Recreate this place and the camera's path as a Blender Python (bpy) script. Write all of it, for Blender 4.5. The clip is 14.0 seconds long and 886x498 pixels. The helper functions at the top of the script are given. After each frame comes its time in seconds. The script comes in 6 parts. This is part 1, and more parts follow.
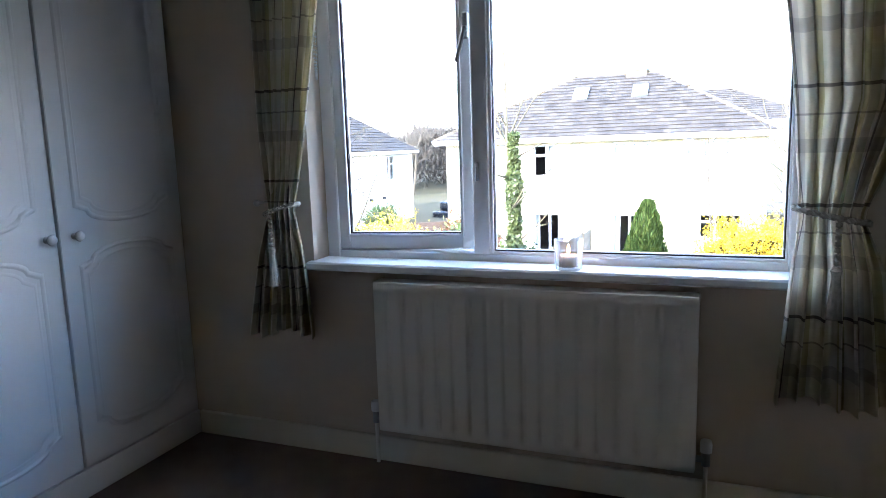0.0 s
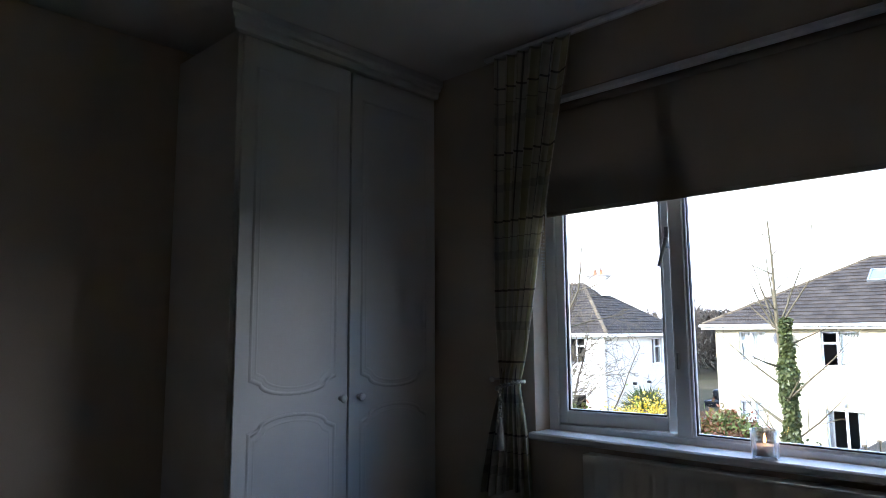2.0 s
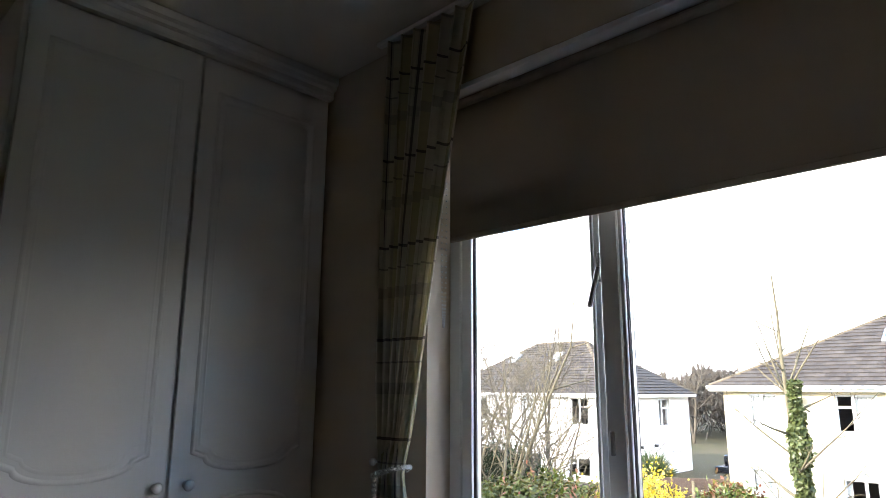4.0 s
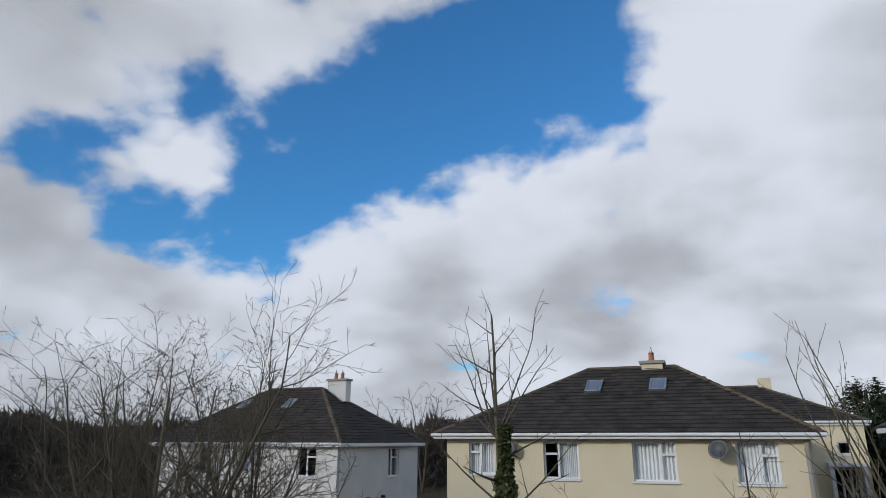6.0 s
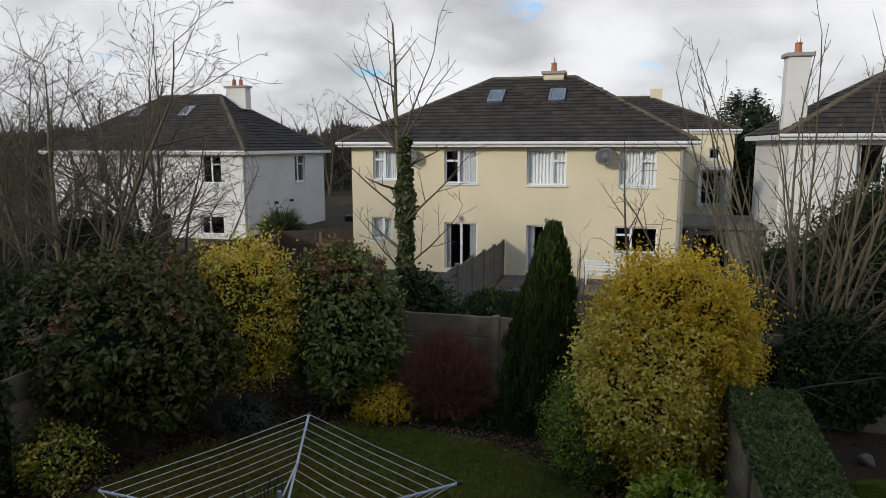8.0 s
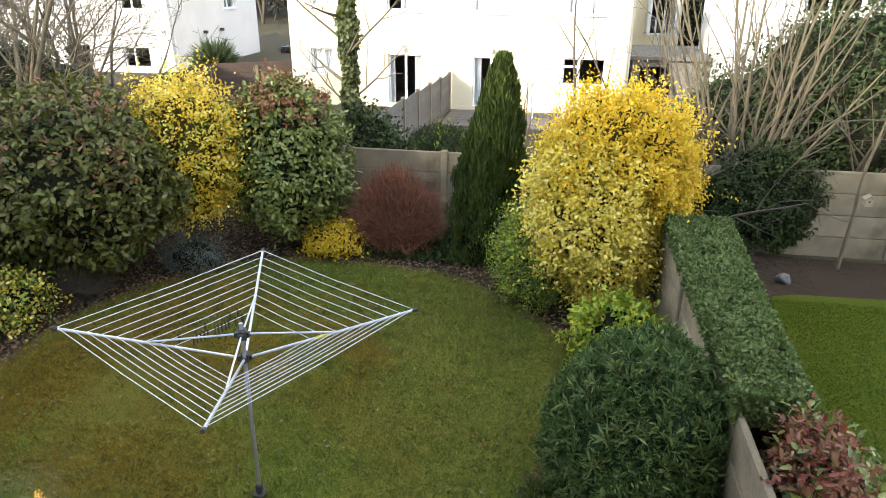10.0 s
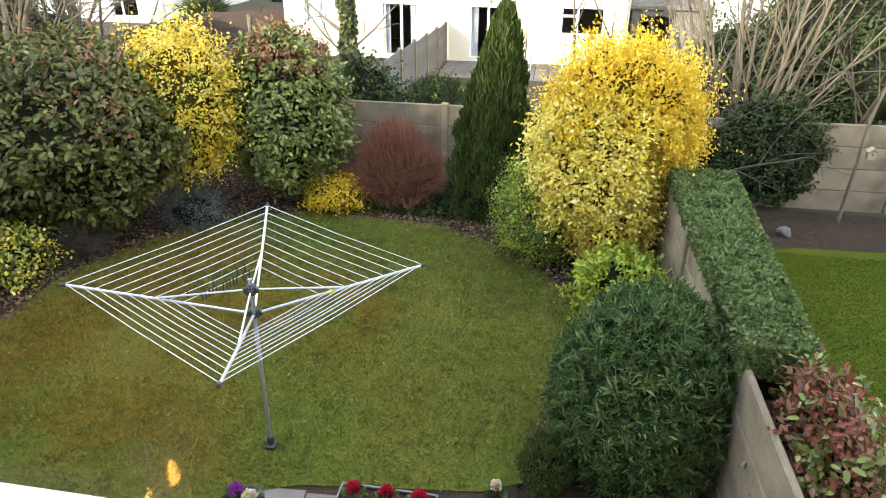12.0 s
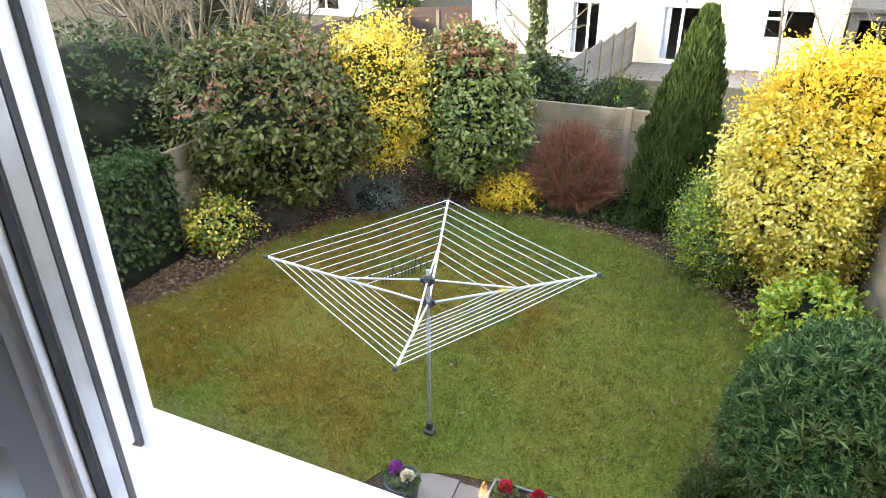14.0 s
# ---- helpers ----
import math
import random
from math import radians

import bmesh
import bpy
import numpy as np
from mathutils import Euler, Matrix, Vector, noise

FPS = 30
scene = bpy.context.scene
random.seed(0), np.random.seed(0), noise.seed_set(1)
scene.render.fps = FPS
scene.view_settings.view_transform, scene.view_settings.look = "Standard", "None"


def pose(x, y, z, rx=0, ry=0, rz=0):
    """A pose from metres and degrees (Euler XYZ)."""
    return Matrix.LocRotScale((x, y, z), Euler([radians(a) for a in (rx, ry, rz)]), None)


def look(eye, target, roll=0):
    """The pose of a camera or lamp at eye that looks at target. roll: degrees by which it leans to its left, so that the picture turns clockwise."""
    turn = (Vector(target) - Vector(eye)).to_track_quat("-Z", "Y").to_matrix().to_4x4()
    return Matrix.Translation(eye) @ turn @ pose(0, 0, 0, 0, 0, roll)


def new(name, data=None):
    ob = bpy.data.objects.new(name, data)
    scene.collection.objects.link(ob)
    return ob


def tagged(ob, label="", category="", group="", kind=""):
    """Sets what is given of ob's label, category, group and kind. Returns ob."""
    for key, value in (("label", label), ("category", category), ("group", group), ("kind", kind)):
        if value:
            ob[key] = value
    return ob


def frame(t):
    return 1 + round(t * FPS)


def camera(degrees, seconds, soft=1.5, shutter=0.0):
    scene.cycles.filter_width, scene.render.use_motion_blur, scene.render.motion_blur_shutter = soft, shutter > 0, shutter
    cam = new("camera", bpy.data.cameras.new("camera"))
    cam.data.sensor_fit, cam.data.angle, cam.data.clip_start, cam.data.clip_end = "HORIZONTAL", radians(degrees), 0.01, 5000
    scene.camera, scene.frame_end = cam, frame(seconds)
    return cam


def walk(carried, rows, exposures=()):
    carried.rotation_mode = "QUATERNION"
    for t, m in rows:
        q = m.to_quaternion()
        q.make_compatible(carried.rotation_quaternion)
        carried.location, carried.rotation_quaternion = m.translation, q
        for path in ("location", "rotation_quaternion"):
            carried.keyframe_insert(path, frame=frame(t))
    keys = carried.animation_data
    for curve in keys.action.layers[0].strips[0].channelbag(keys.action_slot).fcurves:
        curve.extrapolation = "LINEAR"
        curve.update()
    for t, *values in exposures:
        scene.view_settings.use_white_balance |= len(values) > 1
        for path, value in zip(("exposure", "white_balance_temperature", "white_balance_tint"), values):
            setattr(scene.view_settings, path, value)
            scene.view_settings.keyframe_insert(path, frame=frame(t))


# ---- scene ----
cam = camera(67.5, 14.0, soft=0.8, shutter=0.0)
PATH = [
    (0, (0.728, -2.429, 1.250), (0.011, -0.587, 0.946), -1.8),
    (0.5, (0.983, -2.561, 1.293), (-0.090, -0.875, 1.221), -1.3),
    (1, (1.137, -2.694, 1.288), (-0.107, -1.129, 1.326), -0.8),
    (1.5, (1.192, -2.756, 1.296), (-0.121, -1.253, 1.415), -0.6),
    (2, (1.183, -2.792, 1.286), (-0.182, -1.351, 1.532), -0.3),
    (2.2, (1.173, -2.801, 1.279), (-0.214, -1.392, 1.581), -0.2),
    (4.5, (0.906, -1.385, 1.340), (-0.424, 0.035, 1.801), 0.0),
    (5, (0.796, -0.956, 1.370), (-0.404, 0.555, 1.898), -0.1),
    (5.5, (0.704, -0.599, 1.338), (-0.345, 1.010, 1.894), 0.3),
    (6, (0.708, -0.272, 1.235), (-0.033, 1.501, 1.790), 0.1),
    (6.5, (0.687, -0.229, 1.171), (0.085, 1.622, 1.629), 0.1),
    (7, (0.711, -0.229, 1.226), (0.152, 1.687, 1.361), -0.1),
    (7.5, (0.812, -0.229, 1.344), (0.280, 1.693, 1.191), -0.1),
    (8, (0.801, -0.229, 1.349), (0.297, 1.682, 1.041), -0.1),
    (8.5, (0.827, -0.229, 1.356), (0.354, 1.665, 0.921), -0.1),
    (9, (0.786, -0.229, 1.321), (0.380, 1.642, 0.743), 0.2),
    (11.3, (0.685, -0.229, 1.335), (0.406, 1.543, 0.451), 0.3),
    (11.5, (0.665, -0.229, 1.326), (0.387, 1.540, 0.436), 0.4),
    (12, (0.606, -0.229, 1.326), (0.322, 1.532, 0.421), 0.5),
    (12.5, (0.570, -0.229, 1.341), (0.262, 1.520, 0.422), 0.4),
    (13, (0.583, -0.229, 1.400), (0.218, 1.498, 0.460), 0.1),
    (13.5, (0.531, -0.229, 1.418), (0.040, 1.465, 0.475), -0.1),
    (14, (0.460, -0.272, 1.381), (-0.275, 1.348, 0.467), -0.5),
]
EXPOSURES = [(0.0, 3.45, 5500, 10), (0.5, 2.4, 5600, 10), (1.0, 2.0, 5700, 10), (2.2, 2.0, 5700, 10), (4.3, 2.6, 6500, 10), (4.5, 2.3, 6500, 10), (5.0, 0.9, 6400, 10), (5.5, -0.75, 6000, 10), (6.0, -1.12, 6000, 10), (7.0, -1.5, 6200, 10), (7.5, -1.3, 6300, 10), (8.0, -0.8, 6500, 10), (8.5, -0.25, 6700, 10), (9.0, 0.58, 7000, 10), (11.3, 1.82, 7000, 10), (12.5, 2.05, 7000, 10), (14.0, 2.3, 6700, 10)]
walk(cam, [(t, look(eye, target, roll)) for t, eye, target, roll in PATH], EXPOSURES)

# ---- light ----
SUN_ELEV, SUN_AZ = 19.0, 215.0   # azimuth from +y clockwise: behind the house, from the west side
world = bpy.data.worlds.new("world")
scene.world = world
world.use_nodes = True
wn, wl = world.node_tree.nodes, world.node_tree.links
sky = wn.new("ShaderNodeTexSky")
sky.sky_type, sky.sun_disc = "NISHITA", False
sky.sun_elevation, sky.sun_rotation = radians(SUN_ELEV), radians(SUN_AZ)
sky.ozone_density, sky.dust_density, sky.air_density = 5.0, 0.4, 1.0


def wmath(op, a, b=None, c=None):
    """One step of arithmetic in the world's nodes."""
    n = wn.new("ShaderNodeMath")
    n.operation = op
    for k, v in enumerate((a, b, c)):
        if v is None:
            continue
        if isinstance(v, (int, float)):
            n.inputs[k].default_value = v
        else:
            wl.new(v, n.inputs[k])
    return n.outputs[0]


# broken cumulus: the way of sight laid onto a flat layer of cloud overhead, thickening towards the horizon
wtc, wsep, wcom = wn.new("ShaderNodeTexCoord"), wn.new("ShaderNodeSeparateXYZ"), wn.new("ShaderNodeCombineXYZ")
wl.new(wtc.outputs["Generated"], wsep.inputs[0])
lift = wmath("ADD", wmath("MAXIMUM", wsep.outputs[2], 0.0), 0.42)
for k in (0, 1):
    wl.new(wmath("DIVIDE", wsep.outputs[k], lift), wcom.inputs[k])
CLOUD_SHIFT = (3.1, 0.4, 0.0)
wmap = wn.new("ShaderNodeMapping")
wmap.inputs["Location"].default_value = CLOUD_SHIFT
wl.new(wcom.outputs[0], wmap.inputs[0])
cn, cs = wn.new("ShaderNodeTexNoise"), wn.new("ShaderNodeTexNoise")
for node, scale, detail, rough in ((cn, 2.6, 8, 0.52), (cs, 2.4, 4, 0.5)):
    node.inputs["Scale"].default_value, node.inputs["Detail"].default_value, node.inputs["Roughness"].default_value = scale, detail, rough
    wl.new(wmap.outputs[0], node.inputs["Vector"])
near_horizon = wmath("MULTIPLY", wmath("SUBTRACT", 1.0, wmath("MINIMUM", wmath("MAXIMUM", wsep.outputs[2], 0.0), 1.0)), 0.16)
cover = wn.new("ShaderNodeMapRange")
cover.interpolation_type = "SMOOTHSTEP"
cover.inputs[1].default_value, cover.inputs[2].default_value = 0.475, 0.615
density = wmath("ADD", wmath("MULTIPLY_ADD", wmath("SUBTRACT", cn.outputs["Fac"], 0.5), 1.35, 0.5), near_horizon)
low_haze = wmath("MULTIPLY", wmath("MAXIMUM", wmath("MULTIPLY_ADD", wsep.outputs[2], -4.2, 1.0), 0.0), 0.17)
density = wmath("ADD", density, low_haze)
underside = cs.outputs["Fac"]
# the large bank of cloud over the houses and the blue gap above it: (way, sharpness, amount)
for way, sharp, amount in (((-0.526, 0.748, 0.405), 120.0, -0.08), ((-0.302, 0.837, 0.456), 110.0, -0.09), ((-0.098, 0.862, 0.498), 110.0, -0.09), ((-0.60, 0.72, 0.34), 160.0, -0.05), ((-0.43, 0.75, 0.51), 40.0, -0.05),
                           ((-0.744, 0.6, 0.293), 90.0, 0.05), ((-0.57, 0.796, 0.204), 300.0, -0.07), ((-0.44, 0.852, 0.274), 130.0, 0.09), ((-0.283, 0.915, 0.275), 130.0, 0.09),
                           ((-0.037, 0.95, 0.309), 90.0, 0.09), ((0.119, 0.909, 0.4), 60.0, 0.11), ((0.18, 0.946, 0.269), 120.0, 0.09), ((-0.35, 0.92, 0.18), 250.0, 0.05), ((-0.69, 0.70, 0.17), 90.0, 0.05), ((-0.21, 0.969, 0.11), 120.0, 0.05)):
    dot = wn.new("ShaderNodeVectorMath")
    dot.operation = "DOT_PRODUCT"
    wl.new(wtc.outputs["Generated"], dot.inputs[0])
    dot.inputs[1].default_value = Vector(way).normalized()
    lobe = wmath("POWER", 2.718, wmath("MULTIPLY", wmath("SUBTRACT", dot.outputs["Value"], 1.0), sharp))
    density = wmath("MULTIPLY_ADD", lobe, amount * 1.35, density)
wl.new(density, cover.inputs[0])
# grey undersides of the bank
for way, sharp, amount in (((-0.368, 0.901, 0.229), 260.0, 0.10), ((-0.167, 0.967, 0.195), 220.0, 0.16), ((0.069, 0.981, 0.183), 160.0, 0.12), ((-0.76, 0.62, 0.23), 200.0, 0.12)):
    dot = wn.new("ShaderNodeVectorMath")
    dot.operation = "DOT_PRODUCT"
    wl.new(wtc.outputs["Generated"], dot.inputs[0])
    dot.inputs[1].default_value = Vector(way).normalized()
    lobe = wmath("POWER", 2.718, wmath("MULTIPLY", wmath("SUBTRACT", dot.outputs["Value"], 1.0), sharp))
    underside = wmath("MULTIPLY_ADD", lobe, amount, underside)
tone = wn.new("ShaderNodeMapRange")
tone.interpolation_type = "SMOOTHSTEP"
tone.inputs[1].default_value, tone.inputs[2].default_value, tone.inputs[3].default_value, tone.inputs[4].default_value = 0.40, 0.76, 1.66, 0.92
wl.new(underside, tone.inputs[0])
grey = wn.new("ShaderNodeCombineColor")
for k, v in enumerate((0.98, 0.99, 1.02)):
    wl.new(wmath("MULTIPLY", tone.outputs[0], v), grey.inputs[k])
dim = wn.new("ShaderNodeVectorMath")
dim.operation = "MULTIPLY"
wl.new(sky.outputs[0], dim.inputs[0])
dim.inputs[1].default_value = (0.19, 0.32, 0.35)
wmix = wn.new("ShaderNodeMix")
wmix.data_type = "RGBA"
wl.new(cover.outputs[0], wmix.inputs[0])
wl.new(dim.outputs[0], wmix.inputs[6])
wl.new(grey.outputs[0], wmix.inputs[7])
wl.new(wmix.outputs[2], wn["Background"].inputs[0])
wn["Background"].inputs[1].default_value = 1.0
sun = new("sun", bpy.data.lights.new("sun", "SUN"))
sun.data.energy, sun.data.angle, sun.data.color = 3.6, radians(6.0), (1.0, 0.93, 0.82)
_e, _a = radians(SUN_ELEV), radians(SUN_AZ)
sun.matrix_basis = look((0, 0, 30), (-math.sin(_a) * math.cos(_e) * 9, -math.cos(_a) * math.cos(_e) * 9, 30 - math.sin(_e) * 9))

# ---- materials ----
def mat(name, c1, c2=None, rough=0.6, scale=8.0, fine=90.0, bump=0.15, metal=0.0, spec=0.5, island=0.0, obj=0.0, mix=1.0, dist=0.01):
    """Two tones mixed by noise at two scales, with a fine bump. island/obj: brightness spread by loose part / by object."""
    m = bpy.data.materials.new(name)
    m.use_nodes = True
    n, l = m.node_tree.nodes, m.node_tree.links
    b = n["Principled BSDF"]
    c2 = c2 or tuple(v * 0.8 for v in c1)
    tc = n.new("ShaderNodeTexCoord")
    big, small = n.new("ShaderNodeTexNoise"), n.new("ShaderNodeTexNoise")
    big.inputs["Scale"].default_value, small.inputs["Scale"].default_value = scale, fine
    big.inputs["Detail"].default_value, small.inputs["Detail"].default_value = 5, 3
    for t in (big, small):
        l.new(tc.outputs["Object"], t.inputs["Vector"])
    add = n.new("ShaderNodeMath")
    add.operation = "MULTIPLY_ADD"
    l.new(small.outputs["Fac"], add.inputs[0])
    add.inputs[1].default_value = 0.35
    l.new(big.outputs["Fac"], add.inputs[2])
    ramp = n.new("ShaderNodeMapRange")
    ramp.inputs[1].default_value, ramp.inputs[2].default_value = 0.45, 0.9
    ramp.inputs[4].default_value = mix
    l.new(add.outputs[0], ramp.inputs[0])
    mx = n.new("ShaderNodeMix")
    mx.data_type = "RGBA"
    l.new(ramp.outputs[0], mx.inputs[0])
    mx.inputs[6].default_value, mx.inputs[7].default_value = (*c1, 1), (*c2, 1)
    col = mx.outputs[2]
    for amount, node, out in ((island, "ShaderNodeNewGeometry", "Random Per Island"), (obj, "ShaderNodeObjectInfo", "Random")):
        if amount:
            src, hs, mr = n.new(node), n.new("ShaderNodeHueSaturation"), n.new("ShaderNodeMapRange")
            mr.inputs[3].default_value, mr.inputs[4].default_value = 1 - amount, 1 + amount
            l.new(src.outputs[out], mr.inputs[0])
            l.new(mr.outputs[0], hs.inputs["Value"])
            l.new(col, hs.inputs["Color"])
            col = hs.outputs[0]
    l.new(col, b.inputs["Base Color"])
    b.inputs["Roughness"].default_value, b.inputs["Metallic"].default_value = rough, metal
    b.inputs["Specular IOR Level"].default_value = spec
    if bump:
        bp = n.new("ShaderNodeBump")
        bp.inputs["Strength"].default_value, bp.inputs["Distance"].default_value = bump, dist
        l.new(small.outputs["Fac"], bp.inputs["Height"])
        l.new(bp.outputs[0], b.inputs["Normal"])
    return m


def leaf_mat(name, colours, rough=0.45, spec=0.4, translucent=0.25):
    """Leaves whose colour differs from leaf to leaf, a little light passing through."""
    m = bpy.data.materials.new(name)
    m.use_nodes = True
    n, l = m.node_tree.nodes, m.node_tree.links
    b, out = n["Principled BSDF"], n["Material Output"]
    g, r = n.new("ShaderNodeNewGeometry"), n.new("ShaderNodeValToRGB")
    r.color_ramp.elements[0].color, r.color_ramp.elements[1].color = (*colours[0], 1), (*colours[-1], 1)
    for i, c in enumerate(colours[1:-1], 1):
        r.color_ramp.elements.new(i / (len(colours) - 1)).color = (*c, 1)
    l.new(g.outputs["Random Per Island"], r.inputs[0])
    l.new(r.outputs[0], b.inputs["Base Color"])
    b.inputs["Roughness"].default_value, b.inputs["Specular IOR Level"].default_value = rough, spec
    t, mx = n.new("ShaderNodeBsdfTranslucent"), n.new("ShaderNodeMixShader")
    l.new(r.outputs[0], t.inputs[0])
    mx.inputs[0].default_value = translucent
    l.new(b.outputs[0], mx.inputs[1])
    l.new(t.outputs[0], mx.inputs[2])
    l.new(mx.outputs[0], out.inputs[0])
    return m


def glass_mat(name, tint=(1, 1, 1), gloss=0.008, rough=0.0):
    """Thin clear glass: light passes straight through, and the surface shines more at a slant."""
    m = bpy.data.materials.new(name)
    m.use_nodes = True
    n, l = m.node_tree.nodes, m.node_tree.links
    t, g, f, mx = (n.new("ShaderNode" + k) for k in ("BsdfTransparent", "BsdfGlossy", "LayerWeight", "MixShader"))
    t.inputs[0].default_value, g.inputs["Roughness"].default_value = (*tint, 1), rough
    p, q = n.new("ShaderNodeMath"), n.new("ShaderNodeMath")
    p.operation, q.operation = "POWER", "MULTIPLY_ADD"
    f.inputs[0].default_value = 0.5
    l.new(f.outputs["Facing"], p.inputs[0])
    p.inputs[1].default_value = 5.0
    l.new(p.outputs[0], q.inputs[0])
    q.inputs[1].default_value, q.inputs[2].default_value = 0.9, gloss
    l.new(q.outputs[0], mx.inputs[0])
    l.new(t.outputs[0], mx.inputs[1])
    l.new(g.outputs[0], mx.inputs[2])
    l.new(mx.outputs[0], n["Material Output"].inputs[0])
    n.remove(n["Principled BSDF"])
    return m


def curtain_mat():
    """Cream cotton woven with a check: dark thin lines, soft grey bands and olive stripes, by the cloth's own width and height."""
    m = bpy.data.materials.new("checked_cotton")
    m.use_nodes = True
    n, l = m.node_tree.nodes, m.node_tree.links
    b = n["Principled BSDF"]
    uv, sep = n.new("ShaderNodeUVMap"), n.new("ShaderNodeSeparateXYZ")
    uv.uv_map = "cloth"
    l.new(uv.outputs[0], sep.inputs[0])

    def band(src, period, at, width):
        """1 where src, modulo period, lies within width of at."""
        mod, cmp = n.new("ShaderNodeMath"), n.new("ShaderNodeMath")
        mod.operation, cmp.operation = "FLOORED_MODULO", "COMPARE"
        mod.inputs[1].default_value = period
        cmp.inputs[1].default_value, cmp.inputs[2].default_value = at, width
        l.new(src, mod.inputs[0])
        l.new(mod.outputs[0], cmp.inputs[0])
        return cmp.outputs[0]

    col = None
    layers = [(0, 0.36, 0.27, 0.035, (0.48, 0.43, 0.22), 0.65), (1, 0.34, 0.10, 0.020, (0.36, 0.34, 0.32), 0.45), (0, 0.36, 0.10, 0.02, (0.42, 0.41, 0.40), 0.4),
              (1, 0.34, 0.27, 0.005, (0.10, 0.09, 0.10), 0.75), (0, 0.36, 0.09, 0.005, (0.10, 0.09, 0.10), 0.75), (1, 0.34, 0.19, 0.003, (0.16, 0.14, 0.14), 0.5)]
    for axis, period, at, width, tone, amount in layers:
        mx, k = n.new("ShaderNodeMix"), n.new("ShaderNodeMath")
        mx.data_type, k.operation = "RGBA", "MULTIPLY"
        k.inputs[1].default_value = amount
        l.new(band(sep.outputs[axis], period, at, width), k.inputs[0])
        l.new(k.outputs[0], mx.inputs[0])
        if col is None:
            mx.inputs[6].default_value = (0.76, 0.72, 0.63, 1)
        else:
            l.new(col, mx.inputs[6])
        mx.inputs[7].default_value = (*tone, 1)
        col = mx.outputs[2]
    l.new(col, b.inputs["Base Color"])
    b.inputs["Roughness"].default_value = 0.9
    w, bp = n.new("ShaderNodeTexNoise"), n.new("ShaderNodeBump")
    w.inputs["Scale"].default_value, bp.inputs["Strength"].default_value, bp.inputs["Distance"].default_value = 400, 0.15, 0.002
    l.new(w.outputs[0], bp.inputs["Height"])
    l.new(bp.outputs[0], b.inputs["Normal"])
    t, ms = n.new("ShaderNodeBsdfTranslucent"), n.new("ShaderNodeMixShader")
    l.new(col, t.inputs[0])
    ms.inputs[0].default_value = 0.55
    l.new(b.outputs[0], ms.inputs[1])
    l.new(t.outputs[0], ms.inputs[2])
    l.new(ms.outputs[0], n["Material Output"].inputs[0])
    return m


def glow_mat(name, colour, strength):
    m = bpy.data.materials.new(name)
    m.use_nodes = True
    b = m.node_tree.nodes["Principled BSDF"]
    b.inputs["Emission Color"].default_value, b.inputs["Emission Strength"].default_value = (*colour, 1), strength
    return m


M_WALL = mat("cream_wall_paint", (0.54, 0.465, 0.375), (0.50, 0.425, 0.34), 0.85, 3, 160, 0.08, dist=0.004)
M_CEIL = mat("white_ceiling_paint", (0.66, 0.63, 0.59), (0.62, 0.59, 0.55), 0.9, 3, 120, 0.1)
M_CARPET = mat("brown_carpet", (0.15, 0.115, 0.09), (0.105, 0.08, 0.065), 1.0, 6, 300, 0.6, dist=0.006)
M_DOORPAINT = mat("white_foil_door", (0.64, 0.63, 0.61), (0.60, 0.59, 0.57), 0.38, 4, 200, 0.02)
M_WOODWORK = mat("cream_gloss_woodwork", (0.70, 0.66, 0.56), (0.66, 0.62, 0.52), 0.35, 4, 120, 0.03)
M_RAD = mat("cream_enamel", (0.80, 0.77, 0.69), (0.76, 0.73, 0.65), 0.35, 4, 150, 0.03)
M_PVC = mat("white_plastic_frame", (0.80, 0.81, 0.82), (0.76, 0.77, 0.78), 0.3, 5, 120, 0.03)
M_GASKET = mat("black_rubber", (0.015, 0.015, 0.017), (0.025, 0.025, 0.027), 0.6, 8, 60, 0.05)
M_SPACER = mat("aluminium_spacer", (0.62, 0.63, 0.65), (0.5, 0.5, 0.52), 0.4, 30, 200, 0.05, metal=0.9)
M_GLASS = glass_mat("clear_glass")
M_TUMBLER = glass_mat("tumbler_glass", (0.93, 0.95, 0.97), 0.22, 0.35)
M_BLIND = mat("taupe_blind_fabric", (0.30, 0.26, 0.22), (0.26, 0.23, 0.19), 0.95, 3, 500, 0.2, dist=0.002)
_n, _l = M_BLIND.node_tree.nodes, M_BLIND.node_tree.links
_t, _m = _n.new("ShaderNodeBsdfTranslucent"), _n.new("ShaderNodeMixShader")
_t.inputs[0].default_value, _m.inputs[0].default_value = (0.75, 0.64, 0.52, 1), 0.085
_l.new(_n["Principled BSDF"].outputs[0], _m.inputs[1])
_l.new(_t.outputs[0], _m.inputs[2])
_l.new(_m.outputs[0], _n["Material Output"].inputs[0])
M_ALU = mat("brushed_aluminium", (0.62, 0.64, 0.66), (0.5, 0.52, 0.54), 0.38, 12, 150, 0.05, metal=0.85)
M_STEEL = mat("grey_steel", (0.42, 0.43, 0.44), (0.33, 0.34, 0.35), 0.4, 12, 150, 0.05, metal=0.8)
M_BLACK = mat("black_plastic", (0.02, 0.02, 0.022), (0.035, 0.035, 0.035), 0.5, 8, 90, 0.05)
M_CORD = mat("white_plastic_line", (0.74, 0.76, 0.76), (0.66, 0.69, 0.68), 0.5, 20, 200, 0.0)
M_WAX = mat("white_wax", (0.82, 0.79, 0.72), (0.78, 0.74, 0.66), 0.5, 12, 90, 0.05)
M_FLAME = glow_mat("candle_flame", (1.0, 0.42, 0.08), 14.0)
